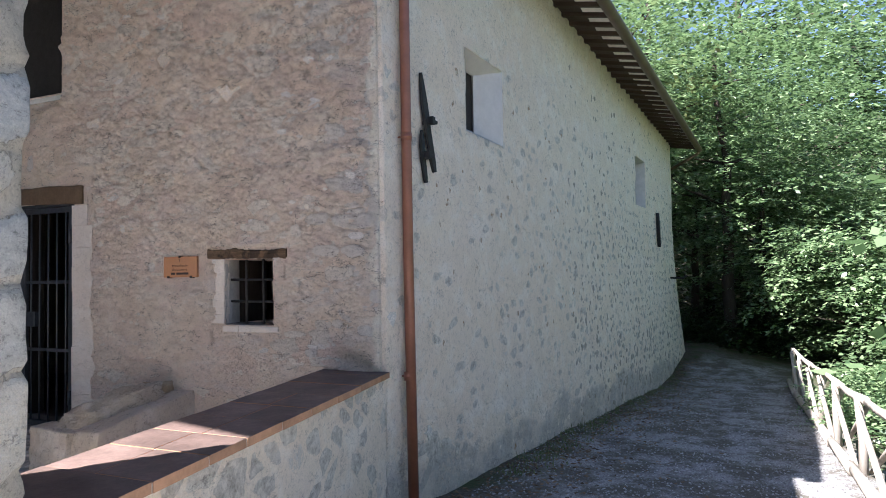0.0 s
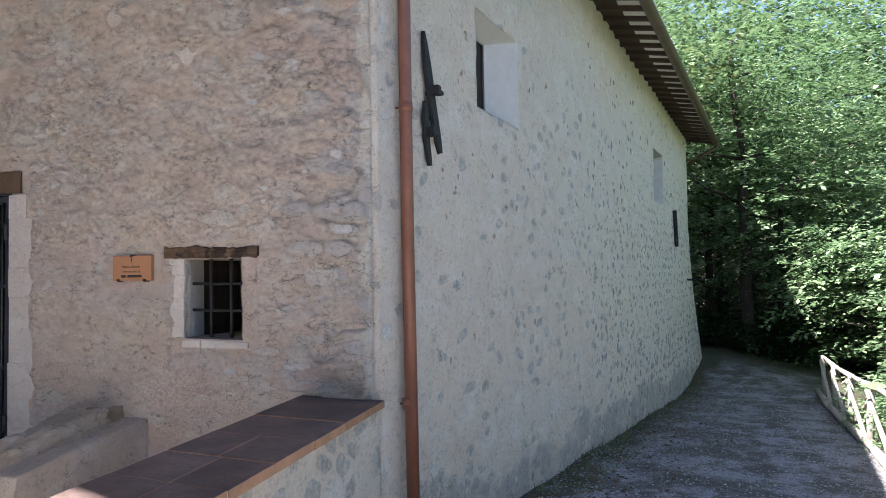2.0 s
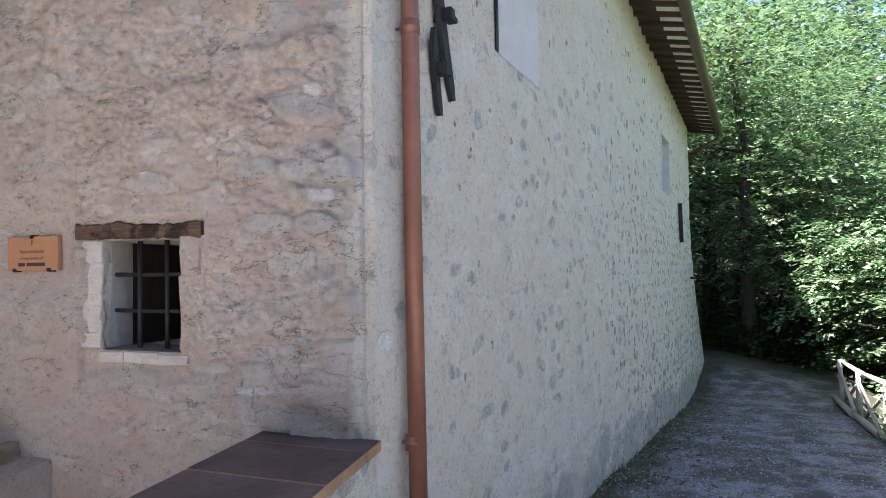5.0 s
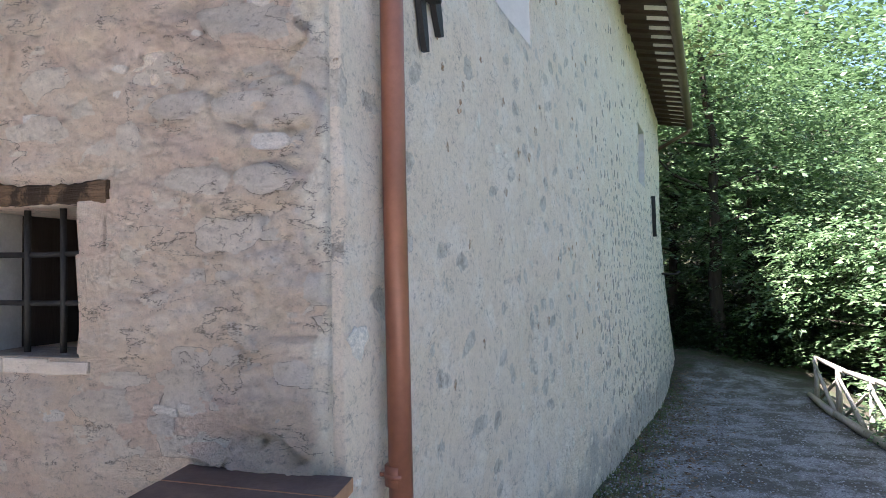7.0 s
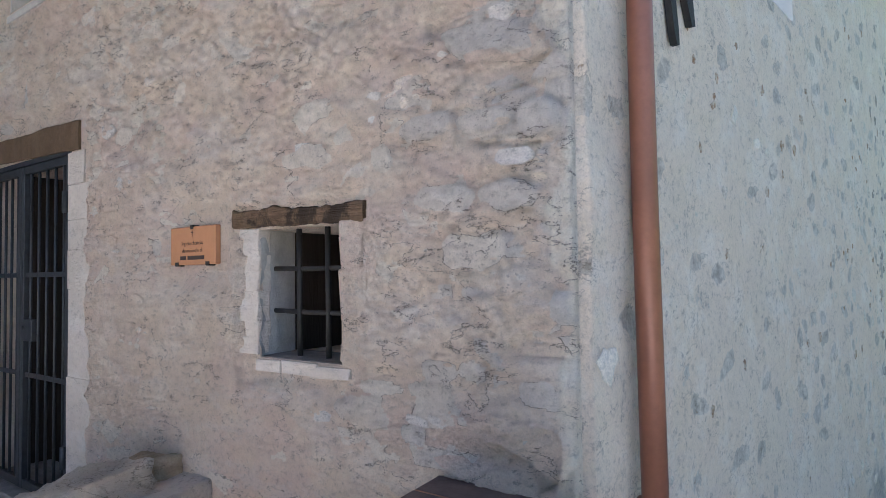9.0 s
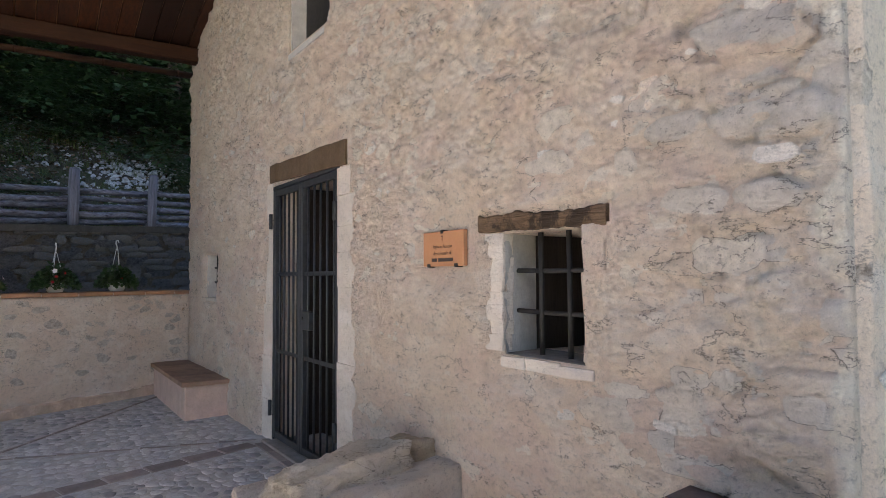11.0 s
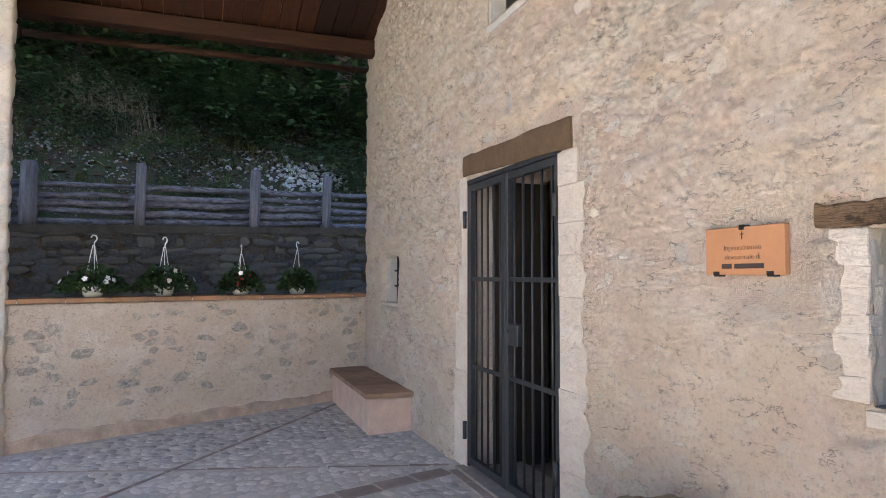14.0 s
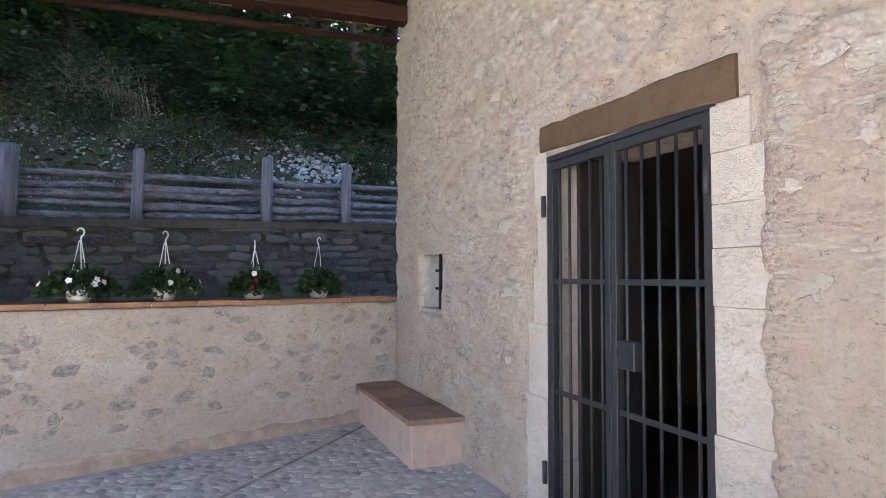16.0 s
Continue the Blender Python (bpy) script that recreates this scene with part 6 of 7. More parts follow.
for n, (y, top, flowers, red, rad) in enumerate(((1.275, 1.69, 15, 0, 0.28), (1.846, 1.695, 16, 0, 0.27), (2.553, 1.645, 4, 3, 0.21), (3.145, 1.70, 0, 3, 0.20))):
    x = far_in(y) - 0.17
    root = thing("hanging_pot", ("white plastic hanging pot with trailing white flowers set on the coping" if flowers > 5 else "white plastic hanging pot with dark leaves and few red flowers"), "plant pot", "pots on the parapet", m=pose(x, y, FAR_TOP + 0.002, 0, 0, 40 * n))
    part("pot", POT, M_POT, root)
    part("soil", prism("soil", [(0.078 * math.cos(2 * math.pi * a / 12), 0.078 * math.sin(2 * math.pi * a / 12)) for a in range(12)], 0.06, 0.09), M_INK, root)
    part("foliage", leaf_ball("foliage", 500 + n, 1150, rad * 0.95, 0.22, 0.050), M_LEAFSHADE, root, "", pose(0, 0, 0.085))
    H = top - FAR_TOP
    for a in (20, 140, 260):
        ca, sa = math.cos(radians(a)), math.sin(radians(a))
        part("cord", tube("cord", [(0.092 * ca, 0.092 * sa, 0.095), (0.05 * ca, 0.05 * sa, 0.24), (0.008 * ca, 0.008 * sa, H - 0.10)], 0.0035, 6), M_HANGER, root)
    hk = [(0, 0, H - 0.11), (0, 0, H - 0.075)] + [(0, 0.024 * math.cos(radians(t)) + 0.0, H - 0.038 + 0.030 * math.sin(radians(t))) for t in range(-70, 200, 30)]
    hk[1] = (0, 0.004, H - 0.080)
    part("hook", tube("hook", hk, 0.006, 7), M_HANGER, root)
    for q in range(flowers + red):
        a, t = rng.uniform(0, 6.28), rng.uniform(0.5, 1.0)
        p = Vector((rad * t * math.cos(a), rad * t * math.sin(a), 0.13 + 0.12 * (1 - t * t) + rng.uniform(-0.07, 0.03)))
        d = Vector((math.cos(a), math.sin(a), rng.uniform(0.0, 0.6)))
        part("flower", PETALS if q < flowers else PETALS_RED, M_PETAL if q < flowers else M_PETALRED, root, "", Matrix.Translation(p) @ d.to_track_quat("Z", "Y").to_matrix().to_4x4())

# ------------------------------------------------------------ litter and pale stones on the bank above the log fence
def chips(name, n, seed, place, size, mat, label, category, flat=0.5):
    """Many loose stones as one mesh."""
    rs = np.random.RandomState(seed)
    verts, faces = [], []
    cube = [(-1, -1, -1), (1, -1, -1), (1, 1, -1), (-1, 1, -1), (-0.7, -0.7, 1), (0.7, -0.7, 1), (0.7, 0.7, 1), (-0.7, 0.7, 1)]
    quads = [(3, 2, 1, 0), (4, 5, 6, 7), (0, 1, 5, 4), (1, 2, 6, 5), (2, 3, 7, 6), (3, 0, 4, 7)]
    for _ in range(n):
        x, y = place(rs)
        z = ground_z(x, y)
        s = size * rs.uniform(0.35, 1.3)
        m = Euler(rs.uniform(-0.5, 0.5, 3) + np.array((0, 0, rs.uniform(0, 6.28)))).to_matrix()
        b0 = len(verts)
        k = rs.uniform(0.6, 1.2, (8, 3))
        for q, c in enumerate(cube):
            v = m @ Vector((c[0] * s * k[q, 0], c[1] * s * k[q, 1] * 0.75, c[2] * s * flat * k[q, 2]))
            verts.append((x + v.x, y + v.y, z + v.z + s * flat * 0.3))
        faces += [tuple(b0 + i for i in f) for f in quads]
    ob = part(name, mesh_of(name, verts, faces), mat)
    return tagged(ob, label, category, kind="stuff")


def isl(name, a, b):
    k = Mat(name, 0.9, 0, 0.2)
    c = k.mix(k.island(), a, b)
    k.color(k.mix(k.ramp(k.noise(30, 4), (0.4, 0.0), (0.7, 0.4)), c, tuple(x * 0.6 for x in a)))
    k.bump(k.noise(60, 3), 0.004, 0.6)
    return k.m


M_CHIP = isl("limestone_chip", (0.36, 0.355, 0.345), (0.70, 0.69, 0.67))
M_GRIT = isl("path_grit", (0.12, 0.118, 0.115), (0.46, 0.455, 0.45))
M_DEADLEAF = isl("dead_leaf", (0.06, 0.04, 0.02), (0.27, 0.18, 0.11))
M_PALELITTER = isl("pale_litter", (0.13, 0.115, 0.10), (0.46, 0.44, 0.42))
M_GRASS = leafy("grass_blade", (0.05, 0.085, 0.02), (0.16, 0.17, 0.06), 0.2)
M_DRYGRASS = leafy("dry_grass", (0.13, 0.115, 0.075), (0.42, 0.36, 0.25), 0.2)


def bank_spot(e0, e1, y0, y1):
    def at(rs):
        y = rs.uniform(y0, y1)
        return ret_x(y) - rs.uniform(e0, e1), y
    return at


def heap_spot(rs):
    y = 3.75 + rs.normal(0, 0.45)
    return ret_x(y) - 1.95 + rs.normal(0, 0.2), y


# Small pale pieces stand for light leaf litter on the bank.
chips("scree", 5200, 1, bank_spot(0.8, 4.2, -2.0, 5.5), 0.022, M_PALELITTER, "pale leaf litter scattered on the bank", "stones")
chips("rubble_heap", 330, 2, heap_spot, 0.042, M_CHIP, "heap of white limestone chips behind the log fence", "stones")
chips("leaf_litter", 5200, 3, bank_spot(0.4, 4.5, -2.5, 6.0), 0.036, M_DEADLEAF, "brown fallen leaves on the bank", "leaf litter", 0.12)
chips("path_litter", 3400, 14, lambda rs: (lambda y: (side_x(y) + 0.08 + abs(rs.normal(0, 0.55)), y))(4.0 + 12.0 * rs.uniform(0, 1)), 0.020, M_DEADLEAF, "brown fallen leaves strewn over the path", "leaf litter", 0.12)
chips("path_gravel", 15000, 4, lambda rs: (rs.uniform(-1.9, 1.1), 4.0 + 10.5 * rs.uniform(0, 1) ** 1.3), 0.0095, M_GRIT, "small pale gravel strewn over the path", "gravel")


def tufts(name, n, seed, place, blades, h, mat, label):
    rs = np.random.RandomState(seed)
    verts, faces = [], []
    for _ in range(n):
        x, y = place(rs)
        z = ground_z(x, y)
        for _b in range(blades):
            a = rs.uniform(0, 6.28)
            l, lean = h * rs.uniform(0.5, 1.2), rs.uniform(0.2, 0.9) * (1.0 if h < 0.5 else 1.7)
            bx, by = x + rs.normal(0, 0.05), y + rs.normal(0, 0.05)
            w = 0.005
            ca, sa = np.cos(a), np.sin(a)
            b0 = len(verts)
            for t in (0, 0.55, 1.0):
                px, py, pz = bx + ca * lean * l * t * t, by + sa * lean * l * t * t, z + l * t * (1 - 0.35 * lean * t)
                ww = w * (1 - 0.85 * t)
                verts += [(px - sa * ww, py + ca * ww, pz), (px + sa * ww, py - ca * ww, pz)]
            faces += [(b0, b0 + 1, b0 + 3, b0 + 2), (b0 + 2, b0 + 3, b0 + 5, b0 + 4)]
    ob = part(name, mesh_of(name, verts, faces), mat)
    return tagged(ob, label, "grass", kind="stuff")


tufts("bank_grass", 330, 5, bank_spot(0.4, 3.5, -2.0, 5.5), 18, 0.20, M_GRASS, "green grass tufts on the bank")


def drooping(name, base, n, seed, size, label):
    """A clump of long dry blades that rise, arch over and hang downhill."""
    rs = np.random.RandomState(seed)
    verts, faces = [], []
    for _ in range(n):
        x, y = base[0] + size * rs.normal(0, 0.16), base[1] + size * rs.normal(0, 0.24)
        z = ground_z(x, y) - 0.03
        a, l = rs.normal(0, 0.85), size * rs.uniform(0.55, 1.15)
        ca, sa, lift, reach = np.cos(a), np.sin(a), rs.uniform(0.9, 1.7), rs.uniform(0.35, 0.75)
        b0 = len(verts)
        for q, t in enumerate((0, 0.25, 0.5, 0.75, 1.0)):
            r, up, w = l * reach * t, l * (lift * t - 1.75 * t * t), 0.006 * size * (1 - 0.8 * t)
            verts += [(x + ca * r - sa * w, y + sa * r + ca * w, z + up), (x + ca * r + sa * w, y + sa * r - ca * w, z + up)]
            if q:
                faces.append((b0 + 2 * q - 2, b0 + 2 * q - 1, b0 + 2 * q + 1, b0 + 2 * q))
    return tagged(part(name, mesh_of(name, verts, faces), M_DRYGRASS), label, "grass", kind="stuff")


drooping("dry_grass", (ret_x(0.6) - 3.7, 0.6), 520, 6, 1.2, "clump of long dry grass hanging down the bank")
drooping("dry_grass", (ret_x(0.75) - 1.55, 0.75), 110, 8, 0.42, "small dry grass clump low on the bank")
tufts("path_weeds", 260, 7, lambda rs: (lambda y: (side_x(y) + 0.10 + abs(rs.normal(0, 0.22)), y))(rs.uniform(5.5, 15.5)), 8, 0.055, M_GRASS, "low weeds along the foot of the side wall")

# ------------------------------------------------------------ stones showing in the walls
def stone_shape(seed, sides=8):
    """A flat irregular stone face, bulging a little; unit half-width, in x and z, proud along -y."""
    rng = random.Random(seed)
    rs = [rng.uniform(0.40, 1.25) for _ in range(sides)]
    verts, faces = [], []
    for k, (f, d) in enumerate(((1.0, 0.5), (0.94, -0.75), (0.60, -1.0))):
        for i in range(sides):
            a = 2 * math.pi * (i + 0.25 * math.sin(seed + i)) / sides
            verts.append((rs[i] * f * math.cos(a), d + (rng.uniform(-0.12, 0.12) if k else 0), rs[i] * f * math.sin(a)))
    verts.append((0, -1.0, 0))
    for k in range(2):
        for i in range(sides):
            j = (i + 1) % sides
            faces.append((k * sides + i, k * sides + j, (k + 1) * sides + j, (k + 1) * sides + i))
    for i in range(sides):
        faces.append((2 * sides + i, 2 * sides + (i + 1) % sides, 3 * sides))
    return verts, faces


def worn_shape(seed):
    """As stone_shape, with a ragged outline of many short edges."""
    return stone_shape(seed, 13)


SHAPES = [worn_shape(s) for s in range(8)]


def stones_on(wall, spots, frame_of, mat, stuff_mat, depth, limit=280, name="stone"):
    """Stones in a wall: the first ones as parts, the others joined in one."""
    meshes = []
    for v, f in SHAPES:
        me = mesh_of(name, v, f, True)
        me.materials.append(mat)
        meshes.append(me)
    rv, rf = [], []
    for i, (u, v, w, h, tilt) in enumerate(spots):
        m = frame_of(u, v) @ pose(0, 0, 0, 0, tilt, 0) @ Matrix.Diagonal((w, depth, h, 1))
        if i < limit:
            part(name, meshes[i % 8], None, wall, "", m)
        else:
            vv, ff = SHAPES[i % 8]
            b0 = len(rv)
            rv += [tuple(m @ Vector(p)) for p in vv]
            rf += [tuple(b0 + k for k in f) for f in ff]
    if rv:
        ob = part(name + "s", mesh_of(name + "s", rv, rf, True), stuff_mat, wall)
        tagged(ob, kind="stuff")


M_STONE_SIDE_REST = isl("side_stone_small", (0.37, 0.325, 0.26), (0.59, 0.52, 0.43))
rs = np.random.RandomState(71)
spots, used = [], []
while len(spots) < 1900:
    u = 4.0 + 12.6 * rs.uniform(0, 1)
    v = rs.uniform(-0.9, 4.3)
    d = (0.09 + 0.91 * float(smooth01(u, 5.0, 9.5))) * (0.22 + 0.78 * float(smooth01(2.9 - v, 0, 1.3)))
    if rs.rand() > d:
        continue
    v = v if rs.rand() < 0.4 else round(v / 0.155) * 0.155 + rs.normal(0, 0.018)
    if any(a - 0.1 < u < b + 0.1 and c - 0.1 < v < e + 0.1 for a, b, c, e in (SIDE_WINDOW, SIDE_WINDOW_2)):
        continue
    s = (0.011 + 0.040 * rs.rand() ** 2.4) * (1.0 if v > 0.4 else 1.3) * (0.75 + 0.25 * float(smooth01(u, 6.0, 9.0)))
    spots.append((u, v, s * rs.uniform(0.9, 1.35), s * rs.uniform(0.7, 1.35), rs.uniform(-25, 25)))
spots.sort(key=lambda q: q[0])
Hs = relief_side(np.array([[q[0] for q in spots]]), np.array([[q[1] for q in spots]]))[0][0]
hmap = {(q[0], q[1]): h for q, h in zip(spots, Hs)}


def side_frame(u, v):
    x, y, z = side_place(u, v, hmap[(u, v)] + 0.001)
    return pose(x, y, z, 0, 0, 90 - 4.46)


stones_on(wall_side, spots, side_frame, M_STONE_SIDE, M_STONE_SIDE_REST, 0.004, 255)

# larger grey stones at the corner, and rust-stained ones
M_RUST = stone_mat("rust_stained_stone", (0.40, 0.22, 0.11), (0.42, 0.27, 0.16), (0.33, 0.22, 0.14), smear=(0.70, 0.60, 0.46))
rs = np.random.RandomState(76)
corner = [(4.03, 1.02, 0.060, 0.060, -6), (4.30, 0.30, 0.06, 0.08, 0), (4.03, 2.75, 0.045, 0.05, -8), (4.55, 0.12, 0.07, 0.06, 12)]
rusty = [(rs.uniform(4.6, 9.0), rs.uniform(0.6, 3.2), rs.uniform(0.012, 0.030), rs.uniform(0.014, 0.034), rs.uniform(-30, 30)) for _ in range(64)]
rusty = [q for q in rusty if not (5.2 < q[0] < 6.3 and q[1] > 2.45)]
M_QUOIN = stone_mat("grey_quoin", (0.50, 0.475, 0.42), (0.58, 0.545, 0.48), (0.46, 0.44, 0.385), smear=(0.80, 0.73, 0.62))
for group, mat in ((corner, M_QUOIN), (rusty, M_RUST)):
    Hc = relief_side(np.array([[q[0] for q in group]]), np.array([[q[1] for q in group]]))[0][0]
    hmap.update({(q[0], q[1]): h for q, h in zip(group, Hc)})
    stones_on(wall_side, group, side_frame, mat, mat, 0.004)

# flat stones in the front wall
rs = np.random.RandomState(72)
spots = []
while len(spots) < 34:
    u, v = rs.uniform(-9.2, -2.25), rs.uniform(0.1, 4.2)
    if v > soffit(u) - 0.15 or any(a - 0.3 < u < b + 0.3 and c - 0.15 < v < e + 0.2 for a, b, c, e in (WINDOW, DOOR, NICHE, HIGH_WINDOW)) or (-4.3 < u < -3.6 and 1.2 < v < 1.6):
        continue
    if any(abs(u - q[0]) < 0.22 and abs(v - q[1]) < 0.10 for q in spots):
        continue
    w = rs.uniform(0.035, 0.13)
    spots.append((u, v, w, w * rs.uniform(0.35, 0.7), rs.uniform(-8, 8)))
Hf = relief_front(np.array([[q[0] for q in spots]]), np.array([[q[1] for q in spots]]))[0][0]
fmap = {(q[0], q[1]): h for q, h in zip(spots, Hf)}
stones_on(wall_front, spots, lambda u, v: pose(u, FRONT_Y - fmap[(u, v)], v), M_STONE_FRONT, M_STONE_FRONT, 0.004, 300)

# thin flakes of plaster lifting off the front wall, each a tilted angular plate
def flake_shape(rng):
    sides = rng.randrange(6, 10)
    a0 = rng.uniform(0, 6.28)
    ring = [(rng.uniform(0.6, 1.15), a0 + 2 * math.pi * (i + rng.uniform(-0.3, 0.3)) / sides) for i in range(sides)]
    verts = [(r * math.cos(a), d, r * math.sin(a)) for d, g in ((1.0, 1.0), (-1.0, 0.97)) for r, a in ((r * g, a) for r, a in ring)]
    faces = [tuple(range(sides, 2 * sides))] + [(i, (i + 1) % sides, sides + (i + 1) % sides, sides + i) for i in range(sides)]
    return verts, faces


rng = random.Random(88)
spots = []
while len(spots) < 420:
    u = CORNER_X - 0.06 - 7.0 * rng.random() ** 1.7
    v = rng.uniform(0.15, 4.3)
    if v > soffit(u) - 0.1 or any(a - 0.16 < u < b + 0.28 and c - 0.1 < v < e + 0.2 for a, b, c, e in (WINDOW, DOOR, NICHE, HIGH_WINDOW)) or (-4.2 < u < -3.7 and 1.28 < v < 1.54):
        continue
    if fnoise(u * 1.6, v * 2.2, 4.0) < rng.uniform(-0.5, 0.35):
        continue
    w = 0.014 + 0.062 * rng.random() ** 2.0
    spots.append((u, v, w, w * rng.uniform(0.28, 0.62), rng.uniform(-14, 14)))
Hf = relief_front(np.array([[q[0] for q in spots]]), np.array([[q[1] for q in spots]]))[0][0]
fv, ff = [], []
for (u, v, w, h, turn), hh in zip(spots, Hf):
    tilt = rng.choice((-1, 1, 1)) * rng.uniform(7, 21)
    m = pose(u, FRONT_Y - hh + 0.0015, v, tilt, turn, rng.uniform(-6, 6)) @ Matrix.Diagonal((w, 0.0045, h, 1))
    vv, fc = flake_shape(rng)
    b0 = len(fv)
    fv += [tuple(m @ Vector(p)) for p in vv]
    ff += [tuple(b0 + k for k in f) for f in fc]
ob = part("plaster_flakes", mesh_of("plaster_flakes", fv, ff), M_FRONT, wall_front)
tagged(ob, kind="stuff")
# pale grey stone faces, thickest by the corner
M_GREYFLAKE = plaster("grey_stone_face", (0.84, 0.765, 0.675), (0.79, 0.735, 0.67), (0.89, 0.83, 0.75), (0.6, 0.6, 0.6), (0.7, 0.7, 0.7), 0.6, 0.0, 0.8, 1.8, 0.5)
fv, ff, spots = [], [], []
while len(spots) < 60:
    u = CORNER_X - 0.10 - (0.75 * rng.random() if rng.random() < 0.45 else 6.6 * rng.random())
    v = rng.uniform(0.55, 4.3)
    if v > soffit(u) - 0.1 or any(a - 0.2 < u < b + 0.36 and c - 0.12 < v < e + 0.22 for a, b, c, e in (WINDOW, DOOR, NICHE, HIGH_WINDOW)) or (-4.25 < u < -3.65 and 1.22 < v < 1.6):
        continue
    w = rng.uniform(0.018, 0.085)
    spots.append((u, v, w, w * rng.uniform(0.3, 0.6), rng.uniform(-10, 10)))
Hf = relief_front(np.array([[q[0] for q in spots]]), np.array([[q[1] for q in spots]]))[0][0]
for (u, v, w, h, turn), hh in zip(spots, Hf):
    m = pose(u, FRONT_Y - hh + 0.001, v, rng.uniform(-10, 10), turn, rng.uniform(-5, 5)) @ Matrix.Diagonal((w, 0.004, h, 1))
    vv, fc = flake_shape(rng)
    b0 = len(fv)
    fv += [tuple(m @ Vector(p)) for p in vv]
    ff += [tuple(b0 + k for k in f) for f in fc]
ob = part("stone_faces", mesh_of("stone_faces", fv, ff), M_GREYFLAKE, wall_front)
tagged(ob, kind="stuff")

# coursed rubble of the retaining wall
def rubble_block(seed):
    rng = random.Random(seed)
    sides = 12
    ring = []
    for i in range(sides):
        a = 2 * math.pi * (i + rng.uniform(-0.2, 0.2)) / sides
        ca, sa = math.cos(a), math.sin(a)
        k = (abs(ca) ** 5 + abs(sa) ** 5) ** (-1 / 5) * rng.uniform(0.78, 1.04)
        ring.append((k * ca, k * sa))
    verts = [(x * f, d + (rng.uniform(-0.15, 0.15) if f < 1 else 0), z * f) for f, d in ((1.0, 0.6), (0.95, -0.55), (0.66, -0.95)) for x, z in ring]
    verts.append((rng.uniform(-0.2, 0.2), -1.0, rng.uniform(-0.2, 0.2)))
    faces = [(k * sides + i, k * sides + (i + 1) % sides, (k + 1) * sides + (i + 1) % sides, (k + 1) * sides + i) for k in range(2) for i in range(sides)]
    faces += [(2 * sides + i, 2 * sides + (i + 1) % sides, 3 * sides) for i in range(sides)]
    return verts, faces


BLOCKS = []
for q in range(8):
    me = mesh_of("stone", *rubble_block(640 + q), True)
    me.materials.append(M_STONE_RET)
    BLOCKS.append(me)
rs = np.random.RandomState(75)
v, n = 0.98, 0
while v < 1.84:
    ch = min(rs.uniform(0.07, 0.15), 1.86 - v)
    u = -1.3 + rs.uniform(0, 0.2)
    while u < 5.2:
        w = rs.uniform(0.08, 0.42)
        if rs.rand() < 0.72:
            h = ch * rs.uniform(0.7, 1.12)
            part("stone", BLOCKS[n % 8], None, wall_retaining, "", pose(ret_x(u + w / 2) + 0.022, u + w / 2, v + ch / 2 + rise(u + w / 2) + rs.normal(0, 0.006), 0, 0, 90 + 17.2) @ pose(0, 0, 0, 0, rs.uniform(-5, 5), 0) @ Matrix.Diagonal((w * 0.49, 0.014 * rs.uniform(0.5, 1.4), h * 0.49, 1)))
            n += 1
        u += w + 0.008
    v += ch

# ------------------------------------------------------------ cobbled porch floor with brick bands
BANDS = (((-9.25, 3.62), (-6.0, 0.85), 0.022), ((-8.0, 0.35), (-6.62, 3.86), 0.018), ((-6.50, 3.80), (-5.75, 0.9), 0.085), ((-6.5, 3.86), (-5.0, 3.86), 0.06))
M_BAND = solid("worn_brick_band", (0.31, 0.255, 0.22), 0.9, 0, 0.2, 9, 0.003, 0.2, 0.3)
bands = thing("floor_bands", "terracotta brick bands dividing the cobbled floor", "paving", kind="structure")


def band_gap(x, y):
    best = 9.0
    for (ax, ay), (bx, by), w in BANDS:
        dx, dy = bx - ax, by - ay
        t = max(0, min(1, ((x - ax) * dx + (y - ay) * dy) / (dx * dx + dy * dy)))
        best = min(best, math.hypot(x - ax - t * dx, y - ay - t * dy) - w)
    return best


for (ax, ay), (bx, by), w in BANDS:
    L = math.hypot(bx - ax, by - ay)
    n = max(1, int(L / 0.27))
    an = math.degrees(math.atan2(by - ay, bx - ax))
    bme = box("brick", (L / n - 0.003, 2 * w - 0.008, 0.05), (0, 0, 0), 0.006)
    for i in range(n):
        t = (i + 0.5) / n
        x, y = ax + (bx - ax) * t, ay + (by - ay) * t
        if x < far_in(y) + 0.05 or y > FRONT_Y - 0.02:
            continue
        part("brick", bme, M_BAND, bands, "", pose(x, y, floor_z(y) - 0.022, 0, 0, an))

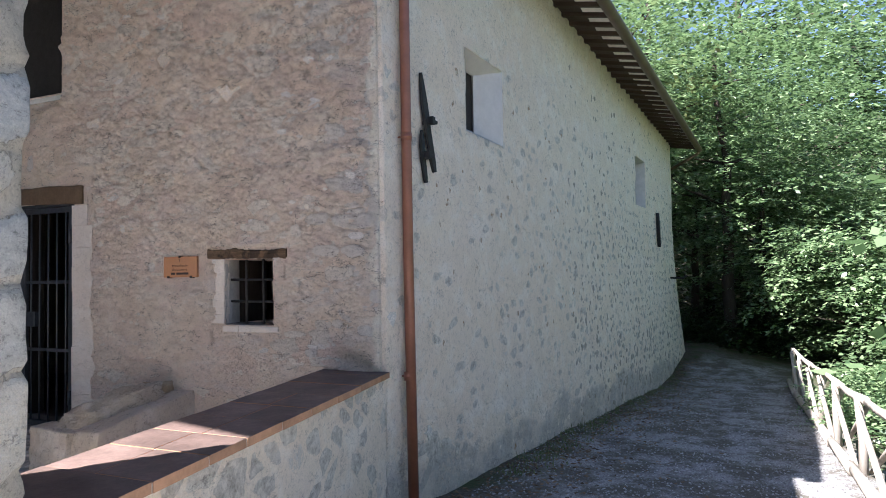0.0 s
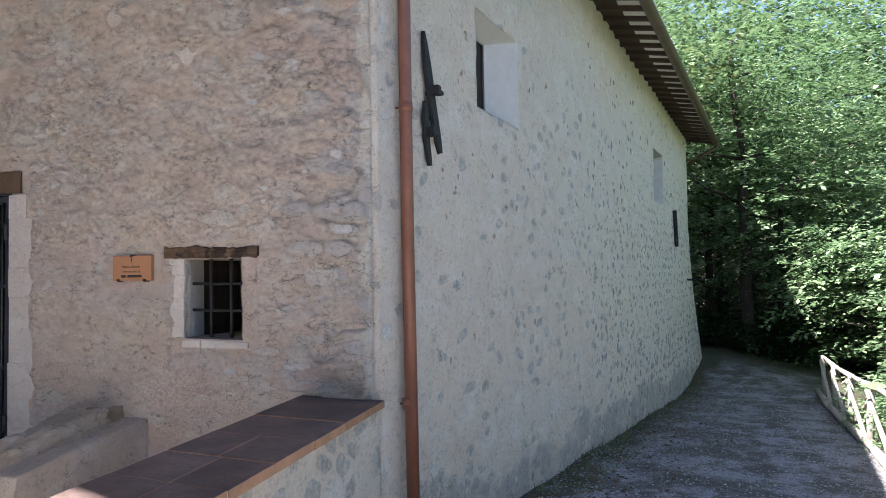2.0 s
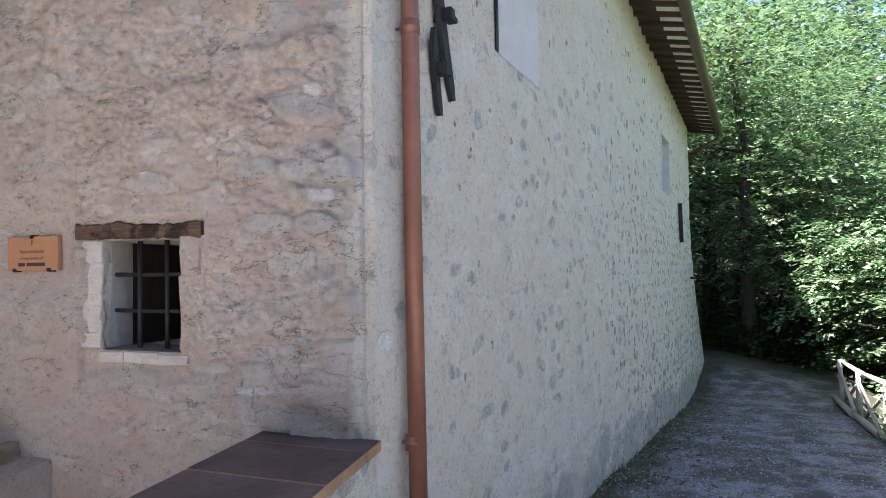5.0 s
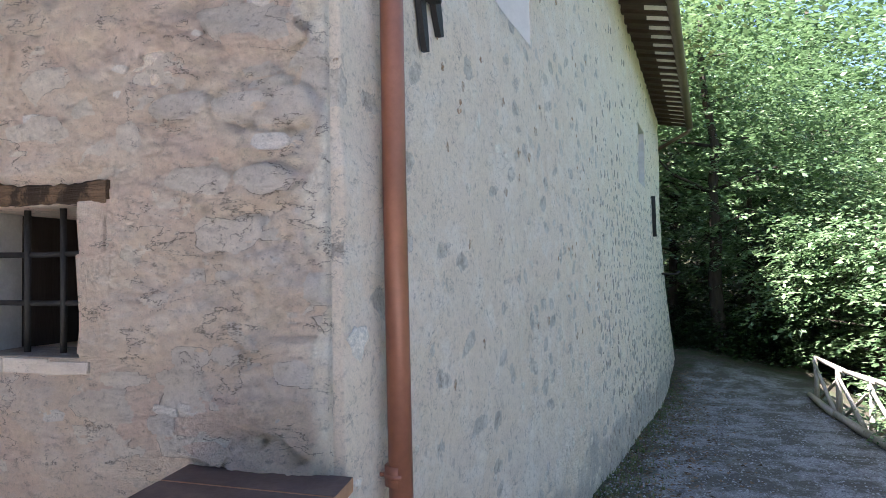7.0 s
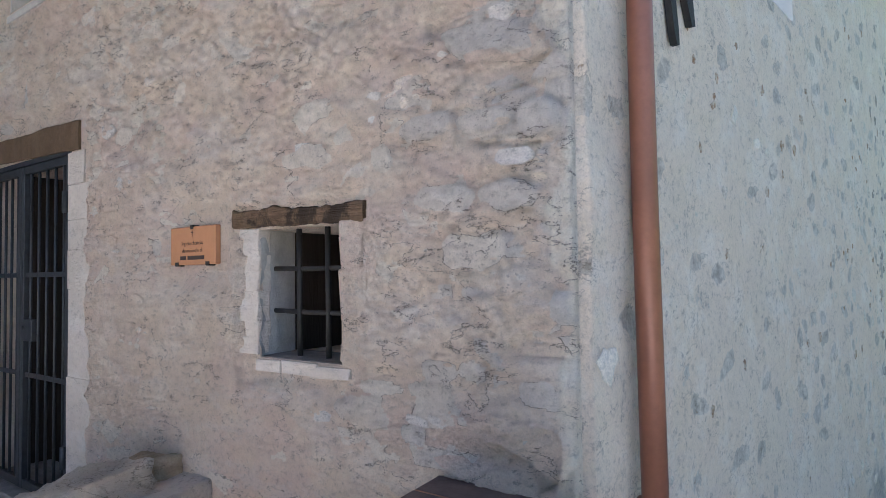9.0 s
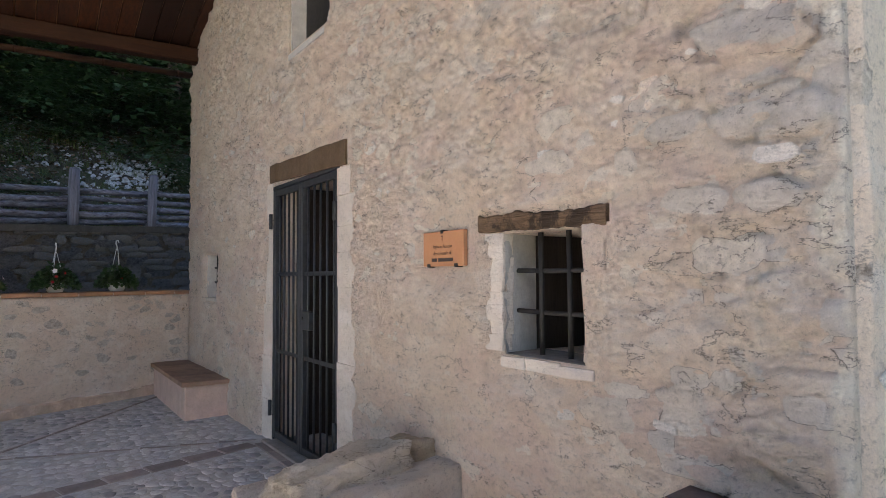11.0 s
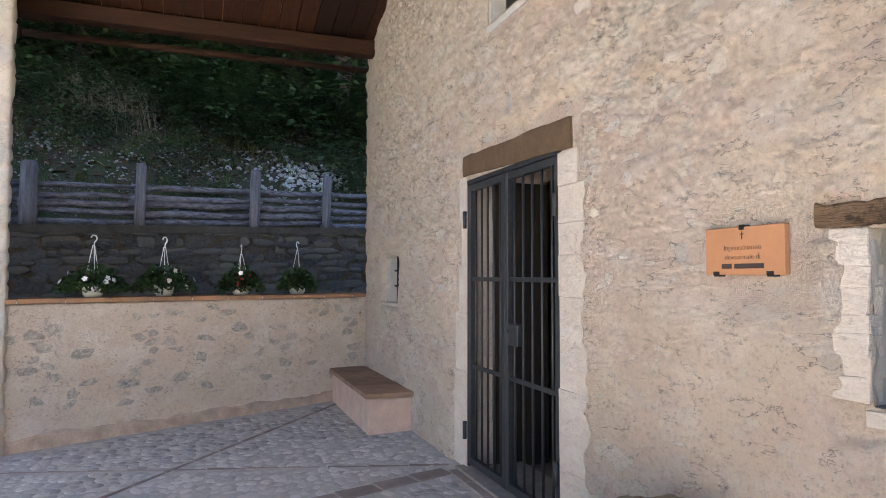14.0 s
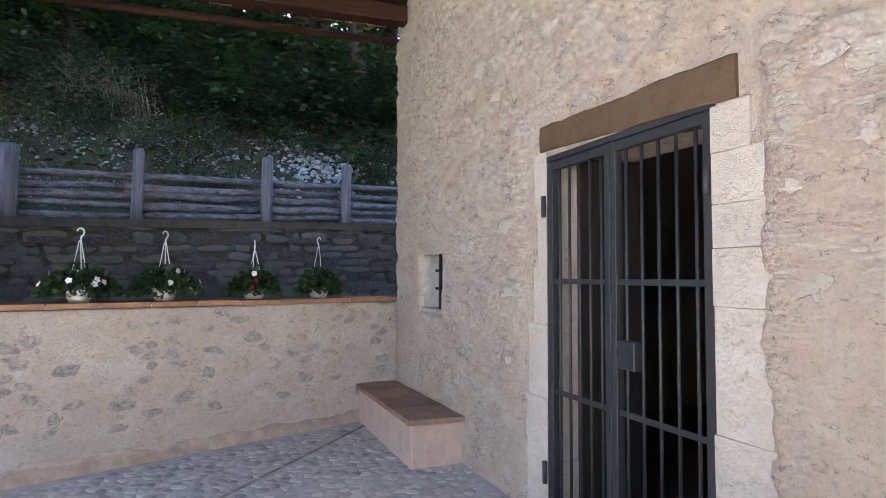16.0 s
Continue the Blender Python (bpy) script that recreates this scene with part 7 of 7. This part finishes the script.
cob_v, cob_f = [], []
for s in range(6):
    rng = random.Random(900 + s)
    sides = 8
    verts, faces = [], []
    rr = [rng.uniform(0.72, 1.16) for _ in range(sides)]
    for f, z in ((1.0, -0.6), (0.97, 0.45), (0.74, 0.95)):
        for i in range(sides):
            a = 2 * math.pi * i / sides
            verts.append((rr[i] * f * math.cos(a), rr[i] * f * math.sin(a), z + rng.uniform(-0.08, 0.08)))
    verts.append((0, 0, 1.05))
    for k in range(2):
        for i in range(sides):
            j = (i + 1) % sides
            faces.append((k * sides + i, k * sides + j, (k + 1) * sides + j, (k + 1) * sides + i))
    faces += [(2 * sides + i, 2 * sides + (i + 1) % sides, 3 * sides) for i in range(sides)]
    cob_v.append(verts)
    cob_f.append(faces)
cob_me = []
for v, f in zip(cob_v, cob_f):
    me = mesh_of("cobble", v, f, True)
    me.materials.append(M_COBBLE)
    cob_me.append(me)
rs = np.random.RandomState(81)
laid = []
y = 0.2
row = 0
while y < FRONT_Y - 0.06:
    x = far_in(y) + 0.08 + rs.uniform(0, 0.1)
    while x < near_out(y) - 0.6:
        w = rs.uniform(0.030, 0.072)
        px, py_ = x + w, y + rs.normal(0, 0.014)
        if band_gap(px, py_) > 0.035 and py_ < FRONT_Y - 0.05 and not (px < -7.68 and py_ > 3.50):
            laid.append((px, py_, w * 1.06, rs.uniform(0.038, 0.052), rs.uniform(-25, 25)))
        x += 2 * w + 0.004
    y += 0.080
    row += 1
laid.sort(key=lambda q: abs(q[0] + 6.9) + 0.5 * abs(q[1] - 3.0))
rv, rf = [], []
for i, (x, y, a, b, tilt) in enumerate(laid):
    m = pose(x, y, floor_z(y) - 0.008 + rs.uniform(-0.003, 0.004), rs.uniform(-3, 3), rs.uniform(-3, 3), tilt) @ Matrix.Diagonal((a, b, 0.0085, 1))
    if i < 300:
        part("cobble", cob_me[i % 6], None, floor_porch, "", m)
    else:
        b0 = len(rv)
        rv += [tuple(m @ Vector(p)) for p in cob_v[i % 6]]
        rf += [tuple(b0 + k for k in f) for f in cob_f[i % 6]]
M_COBBLE_REST = isl("cobble_small", (0.26, 0.25, 0.235), (0.56, 0.53, 0.49))
ob = part("cobbles", mesh_of("cobbles", rv, rf, True), M_COBBLE_REST, floor_porch)
tagged(ob, kind="stuff")
